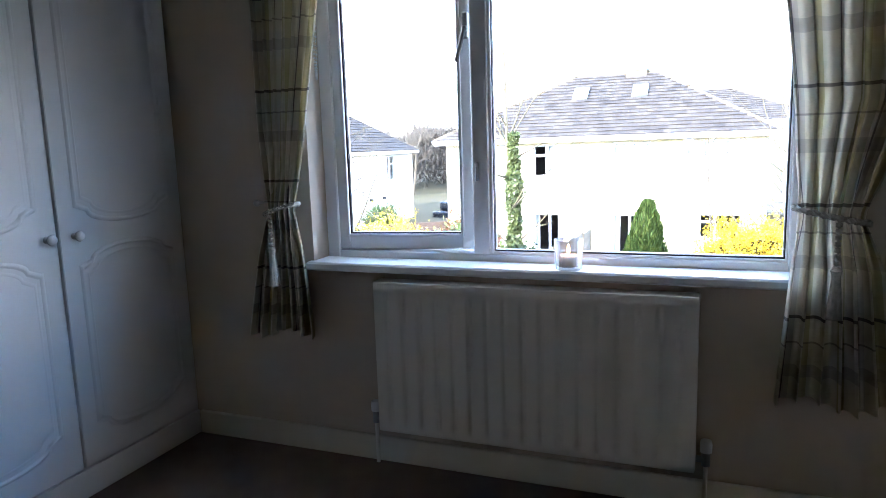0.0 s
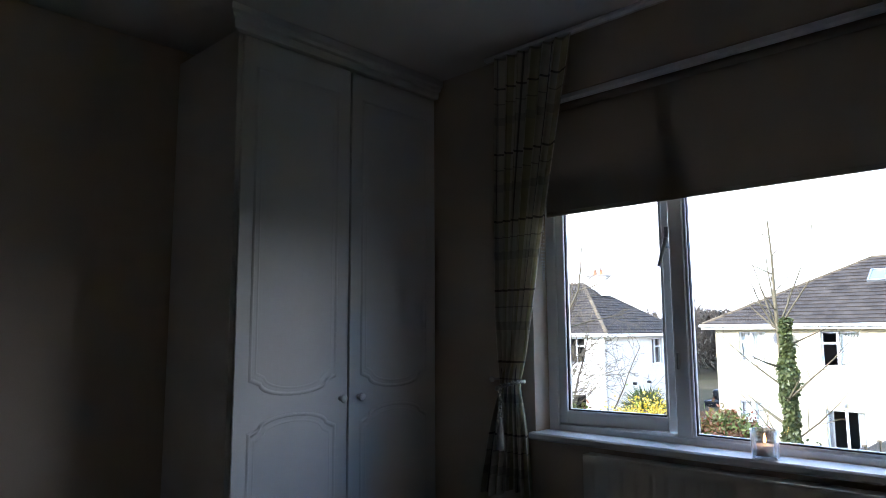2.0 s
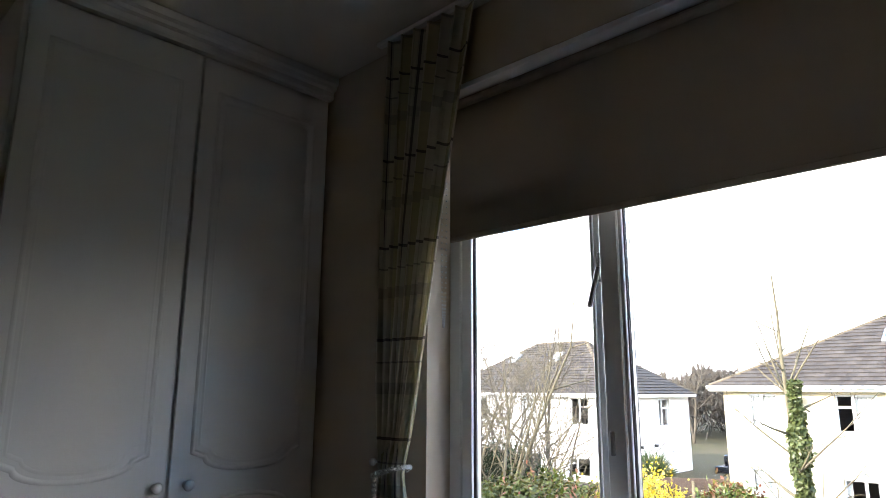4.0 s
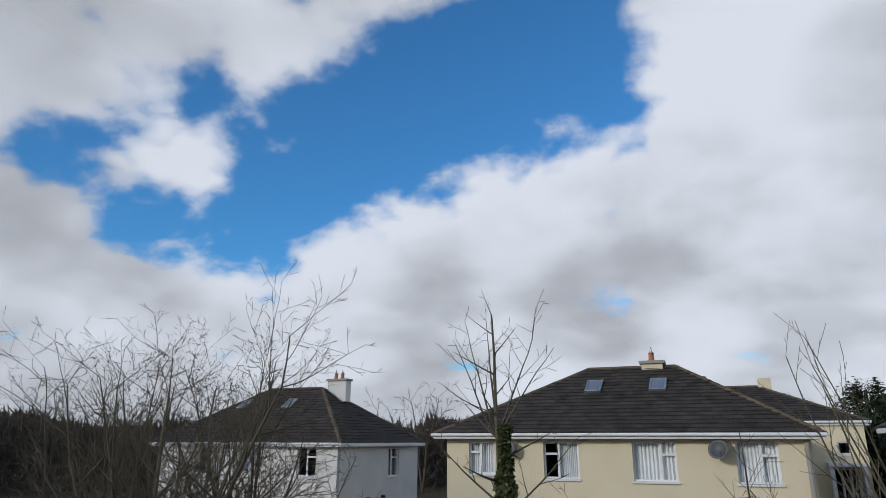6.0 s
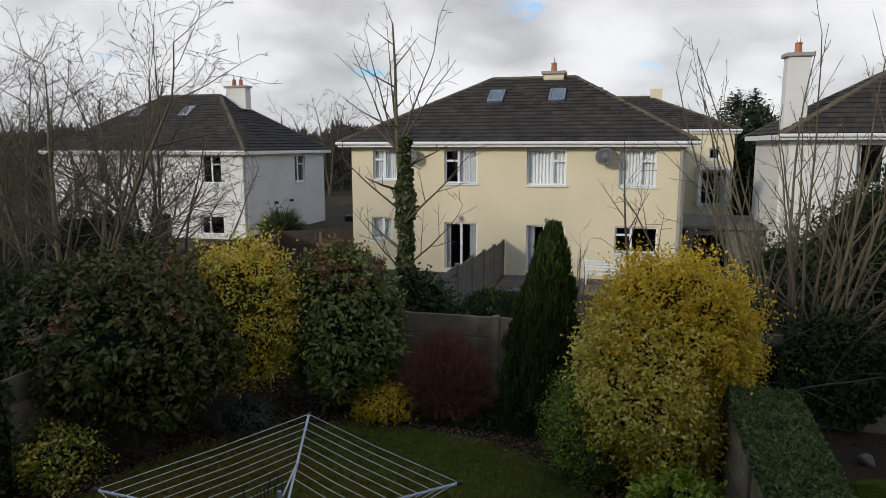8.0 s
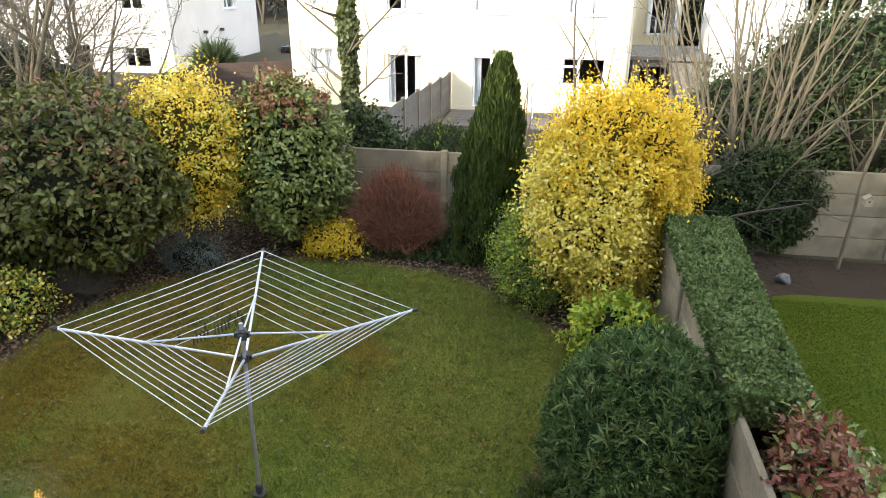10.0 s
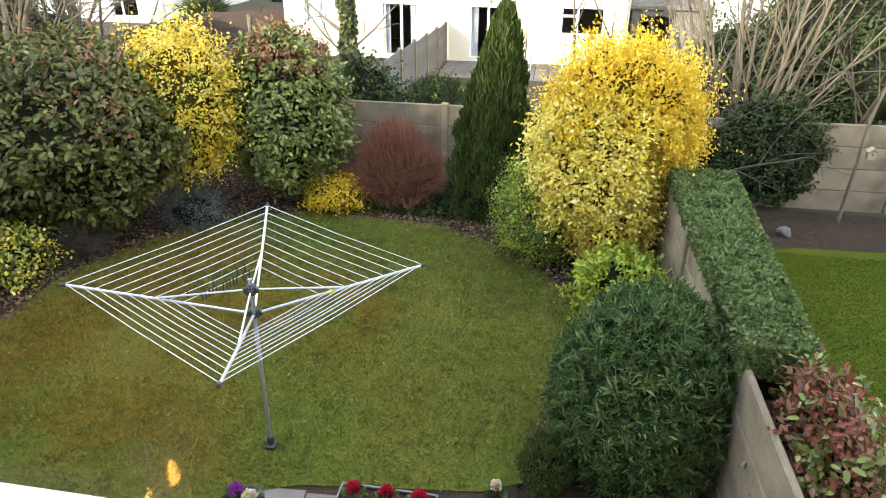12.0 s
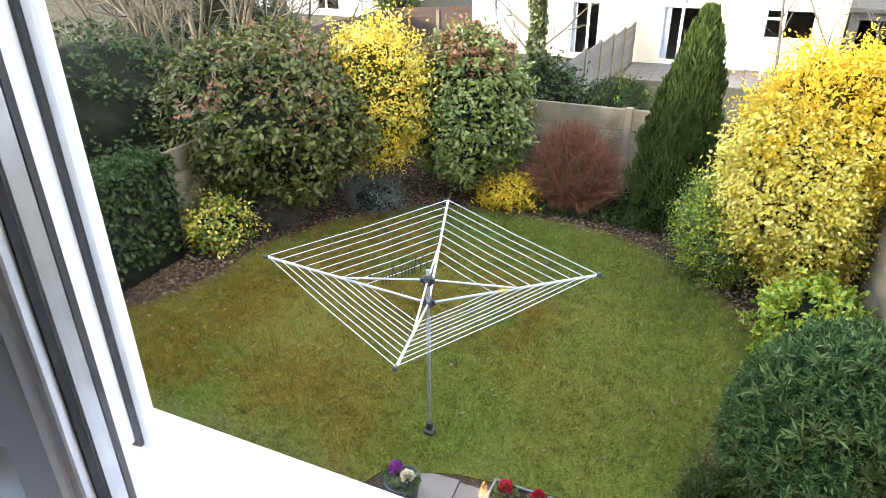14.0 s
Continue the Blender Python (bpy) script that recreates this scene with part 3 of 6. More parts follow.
part("bead_chain", bm, M_CHAIN, blind, "clear plastic bead chain loop")

# ---- radiator ----
rad = thing("radiator", "cream enamelled ribbed panel radiator under the window sill", "radiator", (0, FY, 0))
RX0, RX1, RZ0, RZ1, RY = -0.42, 0.736, 0.155, 0.748, -0.076
bm = bmesh.new()
nx = 181
xs = np.linspace(RX0, RX1, nx)
pitch = (RX1 - RX0 - 0.04) / 17


def rib(x, z):
    u = ((x - RX0 - 0.02) / pitch) % 1.0
    inside = RX0 + 0.02 < x < RX1 - 0.02
    groove = 0.009 * max(0.0, 1 - abs(u - 0.5) / 0.17) if inside else 0.0
    edge = min(1.0, (z - RZ0 - 0.03) / 0.02, (RZ1 - 0.035 - z) / 0.02)
    return groove * max(0.0, edge)


zs = [RZ0, RZ0 + 0.006, RZ0 + 0.03, RZ0 + 0.05, RZ1 - 0.055, RZ1 - 0.035, RZ1 - 0.006, RZ1]
grid = [[bm.verts.new((x, RY + rib(x, z) + (0.006 if z in (RZ0, RZ1) else 0), z)) for x in xs] for z in zs]
for a, b in zip(grid, grid[1:]):
    for k in range(nx - 1):
        bm.faces.new((a[k], a[k + 1], b[k + 1], b[k]))
part("front_panel", bm, M_RAD, rad, smooth=True)
part("back_panel", boxes((RX0, RX1, RY + 0.0135, RY + 0.075, RZ0 + 0.01, RZ1 - 0.02), bevel=0.006), M_RAD, rad)
bm = boxes((RX0 - 0.004, RX1 + 0.004, RY + 0.004, RY + 0.085, RZ1 - 0.012, RZ1 + 0.004), bevel=0.003)
part("top_grille", bm, M_RAD, rad)
for x in (RX0 - 0.003, RX1 - 0.003):
    part("side_panel", boxes((x, x + 0.006, RY + 0.004, RY + 0.085, RZ0 + 0.01, RZ1 - 0.005), bevel=0.002), M_RAD, rad)
for x, s in ((RX0, -1), (RX1, 1)):
    v = bmesh.new()
    rod(v, (x, RY + 0.045, 0.19), (x + s * 0.035, RY + 0.045, 0.19), 0.011, n=12)
    rod(v, (x + s * 0.035, RY + 0.045, 0.17), (x + s * 0.035, RY + 0.045, 0.215), 0.014, n=12)
    part("valve", v, M_STEEL, rad, "brass and chrome radiator valve")
    v = lathe(bmesh.new(), [(0.012, 0.215), (0.019, 0.218), (0.020, 0.245), (0.017, 0.258), (0.006, 0.262)], 16, (x + s * 0.035, RY + 0.045, 0))
    part("valve_cap", v, M_PVC, rad, "white plastic valve cap")
    part("pipe", rod(bmesh.new(), (x + s * 0.035, RY + 0.045, 0.0), (x + s * 0.035, RY + 0.045, 0.172), 0.0075, n=10), M_RAD, rad, "cream painted copper pipe")
for x in (RX0 + 0.2, RX1 - 0.2):
    part("bracket", boxes((x - 0.02, x + 0.02, RY + 0.07, 0, RZ0 + 0.05, RZ1 - 0.08)), M_RAD, rad)

# ---- wardrobe built into the corner ----
ward = thing("wardrobe", "tall white fitted wardrobe with arched panel doors", "wardrobe", (-1.36, -0.76, 0))
part("carcass", boxes((-0.60, -0.022, -0.625, 0.605, 0.0, 2.62), bevel=0.003), M_DOORPAINT, ward)
part("plinth", boxes((-0.02, -0.006, -0.62, 0.60, 0.0, 0.105)), M_DOORPAINT, ward)
bm = bmesh.new()
prof = [(-0.02, 2.60), (0.012, 2.60), (0.018, 2.612), (0.018, 2.634), (0.034, 2.64), (0.038, 2.655), (0.05, 2.664), (0.05, 2.695), (-0.02, 2.695)]
ends = [[bm.verts.new((x, y - (0.02 + x if y < 0 else 0), z)) for x, z in prof] for y in (-0.63, 0.605)]
for k in range(len(prof)):
    j = (k + 1) % len(prof)
    bm.faces.new((ends[0][k], ends[0][j], ends[1][j], ends[1][k]))
bm.faces.new(ends[0][::-1])
bm.faces.new(ends[1])
bmesh.ops.recalc_face_normals(bm, faces=bm.faces[:])
part("cornice", bm, M_DOORPAINT, ward, "white moulded cornice")


def panel_outline(w, z0, z1, top_arch, bot_arch, inset=0.0, n=20):
    """Points round a door panel whose top or bottom edge swings in an arch between two small shoulders."""
    hw = w / 2 - inset
    sh = hw * 0.78
    def edge(z, rise):
        if not rise:
            return [(-hw, z), (hw, z)]
        pts = [(-hw, z), (-hw * 0.97, z), (-sh, z + 0.018 * np.sign(rise))]
        for k in range(1, n):
            a = -math.pi / 2 + math.pi * k / n
            pts.append((sh * math.sin(a), z + 0.018 * np.sign(rise) + rise * math.cos(a)))
        return pts + [(sh, z + 0.018 * np.sign(rise)), (hw * 0.97, z), (hw, z)]
    return edge(z0 + inset, bot_arch) + edge(z1 - inset, top_arch)[::-1]


def moulding(bm, w, z0, z1, top_arch, bot_arch, yc):
    """A raised rounded bead and a sunk channel round a panel, on the door's face at x = 0."""
    rows = [(0.0, 0.0), (0.006, 0.0055), (0.013, 0.0055), (0.018, -0.002), (0.026, -0.002), (0.034, 0.002), (0.040, 0.0)]
    rings = [[bm.verts.new((0.0005 + d, yc + p, z)) for p, z in panel_outline(w, z0, z1, top_arch, bot_arch, i)] for i, d in rows]
    n = len(rings[0])
    for a, b in zip(rings, rings[1:]):
        for k in range(n):
            bm.faces.new((a[k], a[(k + 1) % n], b[(k + 1) % n], b[k]))


for yc, knob_y in ((-0.312, -0.055), (0.292, 0.055)):
    w = 0.592
    bm = boxes((-0.019, 0.0, yc - w / 2, yc + w / 2, 0.115, 2.59), bevel=0.003)
    door = part("door", bm, M_DOORPAINT, ward)
    bm = bmesh.new()
    moulding(bm, w - 0.13, 1.075, 2.46, 0.0, -0.05, yc)
    moulding(bm, w - 0.13, 0.27, 0.865, 0.05, -0.05, yc)
    bmesh.ops.recalc_face_normals(bm, faces=bm.faces[:])
    part("panel_moulding", bm, M_DOORPAINT, door, smooth=True)
    ax = Matrix.Rotation(radians(90), 4, "Y")
    bm = lathe(bmesh.new(), [(0.013, 0.0), (0.013, 0.003), (0.007, 0.008), (0.008, 0.014), (0.017, 0.020), (0.020, 0.027), (0.016, 0.034), (0.007, 0.037)], 20, (0.0, knob_y, 0.975), ax)
    part("knob", bm, M_KNOB, door, "round pewter coloured knob", smooth=True)


# ---- curtains, tied back ----
def curtain(rows, folds, y0, seed, tie_z, tie_x, hook_x, side):
    ob = thing("curtain", "cream checked cotton curtain tied back with a rope", "curtain", (0, 0, 0), "curtains at the bedroom window")
    rnd = random.Random(seed)
    ph = [rnd.uniform(0, 6.28) for _ in range(4)]
    nu, nv = 150, 120
    zt, zb = rows[0][0], rows[-1][0]
    zk, lk, rk = [r[0] for r in rows][::-1], [r[1] for r in rows][::-1], [r[2] for r in rows][::-1]
    verts, uvs = [], []
    for j in range(nv + 1):
        z = zt + (zb - zt) * j / nv
        xl, xr = np.interp(z, zk, lk), np.interp(z, zk, rk)
        width = xr - xl
        pinch = math.exp(-((z - tie_z) / 0.10) ** 2)
        amp = 0.030 + 0.016 * math.exp(-((z - zb) / 0.3) ** 2) - 0.010 * pinch
        for i in range(nu + 1):
            u = i / nu
            uu = u + 0.018 * math.sin(5 * u + ph[0] + z * 0.9) + 0.010 * math.sin(11 * u + ph[1])
            w = math.sin(2 * math.pi * folds * uu + 0.25 * math.sin(z * 2.1 + ph[2]))
            w2 = math.sin(2 * math.pi * folds * 2.1 * uu + ph[3] + z)
            x = xl + width * u + 0.012 * math.cos(2 * math.pi * folds * uu) * (1 - pinch)
            y = y0 - amp * (0.6 * w + 0.22 * w2) - 0.02 * pinch * math.sin(math.pi * u) - 0.012 * rnd.random() * 0.04
            drop = 0.02 * math.sin(7 * u + ph[1]) if j == nv else 0.0
            verts.append((x, y, z + drop))
            uvs.append((u * 1.05, z - zb))
    faces = [(j * (nu + 1) + i, j * (nu + 1) + i + 1, (j + 1) * (nu + 1) + i + 1, (j + 1) * (nu + 1) + i) for j in range(nv) for i in range(nu)]
    cl = mesh_ob("cloth", verts, faces, M_CURTAIN, ob)
    lay = cl.data.uv_layers.new(name="cloth")
    for poly in cl.data.polygons:
        for li in poly.loop_indices:
            lay.data[li].uv = uvs[cl.data.loops[li].vertex_index]
    cl.data.polygons.foreach_set("use_smooth", [True] * len(cl.data.polygons))
    sol = cl.modifiers.new("cloth", "SOLIDIFY")
    sol.thickness, sol.offset = 0.003, 0
    # twisted rope round the gathered cloth, ends on a wall hook, tassel hanging
    bm = bmesh.new()
    pts = []
    for k in range(49):
        a = 2 * math.pi * k / 48
        cx, hw = (tie_x[0] + tie_x[1]) / 2, (tie_x[1] - tie_x[0]) / 2 + 0.014
        pts.append(Vector((cx + hw * math.cos(a), y0 - 0.004 + 0.060 * math.sin(a), tie_z + 0.022 * side * math.cos(a))))
    for s in range(2):
        for k in range(48):
            off = lambda q: Vector((0, 0.005 * math.cos(q * 1.9 + s * math.pi), 0.006 * math.sin(q * 1.9 + s * math.pi)))
            rod(bm, pts[k] + off(k), pts[k + 1] + off(k + 1), 0.006, n=6, caps=False)
    part("tie_rope", bm, M_ROPE, ob, "twisted silver-grey tie-back rope")
    tx = (tie_x[0] + tie_x[1]) / 2 - side * 0.01
    bm = bmesh.new()
    for k in range(7):
        bmesh.ops.create_icosphere(bm, subdivisions=1, radius=0.010, matrix=Matrix.Translation((tx, y0 - 0.072, tie_z - 0.02 - 0.018 * k)))
    lathe(bm, [(0.008, tie_z - 0.14), (0.016, tie_z - 0.15), (0.012, tie_z - 0.165), (0.019, tie_z - 0.26), (0.022, tie_z - 0.29)][::-1], 14, (tx, y0 - 0.072, 0))
    part("tassel", bm, M_ROPE, ob, "hanging rope tassel")
    bm = rod(bmesh.new(), (hook_x, FY, tie_z + 0.02), (hook_x, FY - 0.06, tie_z + 0.02), 0.006)
    bmesh.ops.create_uvsphere(bm, u_segments=12, v_segments=8, radius=0.014, matrix=Matrix.Translation((hook_x, FY - 0.065, tie_z + 0.02)))
    part("hook", bm, M_KNOB, ob, "metal tie-back hook")
    return ob


curtain([(2.66, -0.87, -0.41), (1.9, -0.875, -0.565), (1.35, -0.87, -0.67), (1.03, -0.845, -0.735), (0.85, -0.90, -0.715), (0.53, -0.965, -0.69)], 6, -0.245, 3, 1.03, (-0.845, -0.735), -0.93, 1)
curtain([(2.66, 0.74, 1.30), (1.9, 0.90, 1.30), (1.35, 0.97, 1.28), (1.02, 1.0, 1.17), (0.85, 0.985, 1.22), (0.44, 0.955, 1.27)], 6, -0.245, 8, 1.02, (1.0, 1.17), 1.25, -1)
bm = boxes((-0.92, 1.36, -0.262, -0.232, 2.662, 2.682), bevel=0.004)
for x in (-0.85, 0.2, 1.28):
    box(bm, x - 0.015, x + 0.015, -0.24, FY, 2.665, 2.68)
tagged(part("curtain_track", bm, M_PVC), "white plastic curtain track above the window", "curtain track")

# ---- candle in a glass on the sill ----
CX, CY, CZ = 0.305, -0.13, 0.812
cand = thing("candle_glass", "white candle burning in a whitish glass tumbler on the sill", "candle", (CX, CY, CZ))
part("tumbler", lathe(bmesh.new(), [(0.042, 0.0), (0.046, 0.003), (0.050, 0.105), (0.0485, 0.105), (0.044, 0.012), (0.001, 0.010)], 32), M_TUMBLER, cand, smooth=True)
part("wax", lathe(bmesh.new(), [(0.038, 0.011), (0.039, 0.014), (0.040, 0.046), (0.037, 0.049), (0.008, 0.0475), (0.001, 0.047)], 24), M_WAX, cand, "white candle wax", smooth=True)
part("wick", rod(bmesh.new(), (0, 0, 0.046), (0.001, 0, 0.058), 0.001, n=6), M_BLACK, cand)
part("flame", lathe(bmesh.new(), [(0.0005, 0.054), (0.004, 0.060), (0.0055, 0.067), (0.004, 0.076), (0.0015, 0.085), (0.0003, 0.090)], 12), M_FLAME, cand, "small orange candle flame", smooth=True)

# ---- ground ----
G = -3.0


def ground_z(x, y):
    """Level lawn, falling half a metre towards the houses behind."""
    t = min(1.0, max(0.0, (y - 11.0) / 9.0))
    return G - 0.015 - 0.53 * t * t * (3 - 2 * t)


ys = sorted({-400, -100, -30, -9, -6, 0, 2, 4, 6, 8, 10, *np.linspace(11, 21, 11).tolist(), 23, 26, 30, 40, 60, 100, 200, 500, 900})
xs = [-900, -400, -150, -60, -35, -25, -18, -12, -9, -6, -3, 0, 3, 6, 9, 12, 18, 25, 35, 60, 150, 400, 900]
verts = [(x, y, ground_z(x, y)) for y in ys for x in xs]
nx = len(xs)
faces = [(j * nx + i, j * nx + i + 1, (j + 1) * nx + i + 1, (j + 1) * nx + i) for j in range(len(ys) - 1) for i in range(nx - 1)]
structure(mesh_ob("ground", verts, faces, M_GROUND), "rough winter grass and earth around the gardens", "ground")

# ---- house around the camera: unseen outer walls and roof, widened to shade the garden ----
own = thing("house", "plain rendered two-storey house around the bedroom, widened unseen to shade the garden", "house", (0, 0, G), kind="structure")
bm = boxes((-16, -2.2, -9.0, 0.13, 0, 5.7), (2.17, 14, -9.0, 0.13, 0, 5.7), (-2.2, 2.17, -9.0, 0.13, 0, 2.86), (-2.2, 2.17, -9.0, -4.25, 2.86, 5.7))
part("wall", bm, M_WHITE, own)
bm = bmesh.new()
e = [bm.verts.new(p) for p in ((-16.4, -9.4, 5.72), (14.4, -9.4, 5.72), (14.4, 0.5, 5.72), (-16.4, 0.5, 5.72), (-12.0, -4.45, 8.3), (10.0, -4.45, 8.3))]
for f in ((0, 1, 5, 4), (1, 2, 5), (2, 3, 4, 5), (3, 0, 4), (3, 2, 1, 0)):
    bm.faces.new([e[i] for i in f])
part("roof", bm, M_TILE, own)


# ---- neighbouring houses ----
def slope_tiles(verts, faces, a, b, c, d, course=0.30, width=0.33, seed=1):
    """Lapped tiles over the slope whose eave runs a to b and whose top edge runs d to c (c may equal d)."""
    rnd = random.Random(seed)
    a, b, c, d = map(Vector, (a, b, c, d))
    up = ((c + d) / 2 - (a + b) / 2)
    n = max(1, int(round(up.length / course)))
    nrm = (b - a).cross(d - a).normalized()
    if nrm.z < 0:
        nrm = -nrm
    for i in range(n):
        t0, t1 = i / n, min(1.0, (i + 1.12) / n)
        l0, r0, l1, r1 = a.lerp(d, t0), b.lerp(c, t0), a.lerp(d, t1), b.lerp(c, t1)
        along = (b - a).normalized()
        s0, s1 = (l0 - a) @ along, (r0 - a) @ along
        q0, q1 = (l1 - a) @ along, (r1 - a) @ along
        k = math.floor(s0 / width) - 1
        while k * width < s1:
            off = (0.5 if i % 2 else 0.0) * width
            u0, u1 = k * width + off + 0.004, (k + 1) * width + off - 0.004
            k += 1
            A, B = max(u0, s0), min(u1, s1)
            C, D = min(u1, q1), max(u0, q0)
            if B - A < 0.02:
                continue
            C, D = max(C, D), min(C, D)
            lift = 0.050 + rnd.uniform(-0.006, 0.010)
            base0, base1 = l0 - along * s0, l1 - along * q0
            p = [base0 + along * A + nrm * lift, base0 + along * B + nrm * lift, base1 + along * max(C, A) + nrm * 0.012, base1 + along * min(D, B) + nrm * 0.012]
            p += [p[0] - nrm * 0.046, p[1] - nrm * 0.046]
            o = len(verts)
            verts.extend(tuple(v) for v in p)
            faces.extend([(o, o + 1, o + 2, o + 3), (o + 4, o + 5, o + 1, o)])


def ridge_line(verts, faces, a, b, r=0.13, step=0.42):
    a, b = Vector(a), Vector(b)
    n = max(1, int((b - a).length / step))
    side = (b - a).cross(Vector((0, 0, 1))).normalized()
    for i in range(n):
        p, q = a.lerp(b, i / n), a.lerp(b, (i + 1) / n)
        o = len(verts)
        for base, k in ((p, 1.0), (q, 0.93)):
            for s in range(5):
                ang = math.pi * s / 4
                verts.append(tuple(base + side * r * k * math.cos(ang) + Vector((0, 0, r * 0.75 * k * math.sin(ang) - 0.03))))
        faces.extend([(o + s, o + s + 1, o + s + 6, o + s + 5) for s in range(4)])
        faces.append((o, o + 1, o + 2, o + 3, o + 4))


def hip_roof(house, x0, x1, y0, y1, ze, rx0, rx1, ry, zr, seed):
    e = [(x0, y0, ze), (x1, y0, ze), (x1, y1, ze), (x0, y1, ze)]
    r = [(rx0, ry, zr), (rx1, ry, zr)]
    roof = mesh_ob("roof", e + r, [(0, 1, 5, 4), (1, 2, 5), (2, 3, 4, 5), (3, 0, 4), (3, 2, 1, 0)], M_TILE, house, "dark brown concrete tiled hipped roof")
    v, f = [], []
    slope_tiles(v, f, e[0], e[1], r[1], r[0], seed=seed)
    slope_tiles(v, f, e[1], e[2], r[1], r[1], seed=seed + 1)
    slope_tiles(v, f, e[3], e[0], r[0], r[0], seed=seed + 2)
    tagged(mesh_ob("roof_tiles", v, f, M_TILE, roof), kind="stuff")
    v, f = [], []
    for a, b in ((e[0], r[0]), (e[1], r[1]), (e[2], r[1]), (e[3], r[0]), (r[0], r[1])):
        ridge_line(v, f, a, b)
    mesh_ob("ridge_tiles", v, f, M_RIDGE, roof, "mossy half-round ridge tiles")
    bm = boxes((x0 - 0.02, x1 + 0.02, y0 - 0.02, y0 + 0.03, ze - 0.20, ze - 0.02), (x1 - 0.03, x1 + 0.02, y0, y1, ze - 0.20, ze - 0.02), (x0 - 0.02, x0 + 0.03, y0, y1, ze - 0.20, ze - 0.02),
               (x0, x1, y0, y0 + 0.42, ze - 0.21, ze - 0.19), (x1 - 0.42, x1, y0, y1, ze - 0.215, ze - 0.195), bevel=0.006)
    part("fascia", bm, M_FASCIA, house, "white painted fascia and soffit")
    bm = bmesh.new()
    rod(bm, (x0 - 0.06, y0 - 0.07, ze - 0.06), (x1 + 0.06, y0 - 0.07, ze - 0.06), 0.06, n=10)
    part("gutter", bm, M_FASCIA, house, "white plastic rain gutter")
    return roof


def house_window(house, u0, u1, z0, z1, face, bars, top, curtains=(), axis="y", inward=1, door=False, sill=True):
    """A white casement in its opening: bars are the places of uprights as fractions, top the fractions' pairs that carry a top-light."""
    P = (lambda a, b, c, d, e, f: (a, b, min(c, d), max(c, d), e, f)) if axis == "y" else (lambda a, b, c, d, e, f: (min(c, d), max(c, d), a, b, e, f))
    y = face + inward * 0.09
    w = 0.065
    bm = bmesh.new()
    rows = [(u0, u0 + w, z0, z1), (u1 - w, u1, z0, z1), (u0 + w, u1 - w, z0, z0 + w), (u0 + w, u1 - w, z1 - w, z1)]
    cuts = [u0 + w] + [u0 + (u1 - u0) * b for b in bars] + [u1 - w]
    for c in cuts[1:-1]:
        rows.append((c - 0.045, c + 0.045, z0 + w, z1 - w))
    for i in top:
        zt = z1 - (z1 - z0) * 0.33
        rows.append((cuts[i] + (0.046 if i else 0), cuts[i + 1] - (0.046 if i + 1 < len(cuts) - 1 else 0), zt - 0.04, zt + 0.04))
    for a, b, c, d in rows:
        box(bm, *P(a, b, y, y + inward * 0.06, c, d), bevel=0.006)
    win_ob = part("door" if door else "window", bm, M_PVC, house, "white plastic patio door" if door else "white plastic casement window")
    for i in range(len(cuts) - 1):
        part("pane", boxes(P(cuts[i], cuts[i + 1], y + inward * 0.028, y + inward * 0.032, z0 + w, z1 - w)), M_GLASS, win_ob)
    if sill:
        part("sill", boxes(P(u0 - 0.06, u1 + 0.06, face - inward * 0.06, face + inward * 0.10, z0 - 0.07, z0), bevel=0.008), M_FASCIA, win_ob, "pale painted sill")
    for a, b in curtains:
        ca, cb = u0 + (u1 - u0) * a, u0 + (u1 - u0) * b
        n = 40
        vs, fs = [], []
        for k in range(n + 1):
            u = ca + (cb - ca) * k / n
            d = y + inward * (0.16 + 0.03 * math.sin(k * 1.7))
            for z in (z0 + 0.02, z1):
                vs.append((u, d, z) if axis == "y" else (d, u, z))
        fs = [(2 * k, 2 * k + 2, 2 * k + 3, 2 * k + 1) for k in range(n)]
        mesh_ob("window_curtain", vs, fs, M_NET, win_ob, "pale hanging curtain")
    return win_ob


def skylight(roof, c, ux, up, w=0.64, h=1.02):
    """A roof window lying in the slope: c its centre, ux across, up the slope."""
    c, ux, up = Vector(c), Vector(ux).normalized(), Vector(up).normalized()
    m = Matrix((( *ux, 0), (*up, 0), (*ux.cross(up), 0), (0, 0, 0, 1))).transposed()
    m.translation = c
    bm = ring(-w / 2, w / 2, -h / 2, h / 2, -0.02, 0.10, 0.07, 0.006)
    bm.transform(m @ Matrix.Rotation(radians(-90), 4, "X") @ Matrix.Scale(-1, 4, (0, 1, 0)))
    bmesh.ops.recalc_face_normals(bm, faces=bm.faces[:])
    fr = part("skylight", bm, M_STEEL, roof, "grey framed roof window")
    bm = boxes((-w / 2 + 0.07, w / 2 - 0.07, -h / 2 + 0.07, h / 2 - 0.07, 0.05, 0.07))
    bm.transform(m)
    part("pane", bm, M_SKYGLASS, fr)


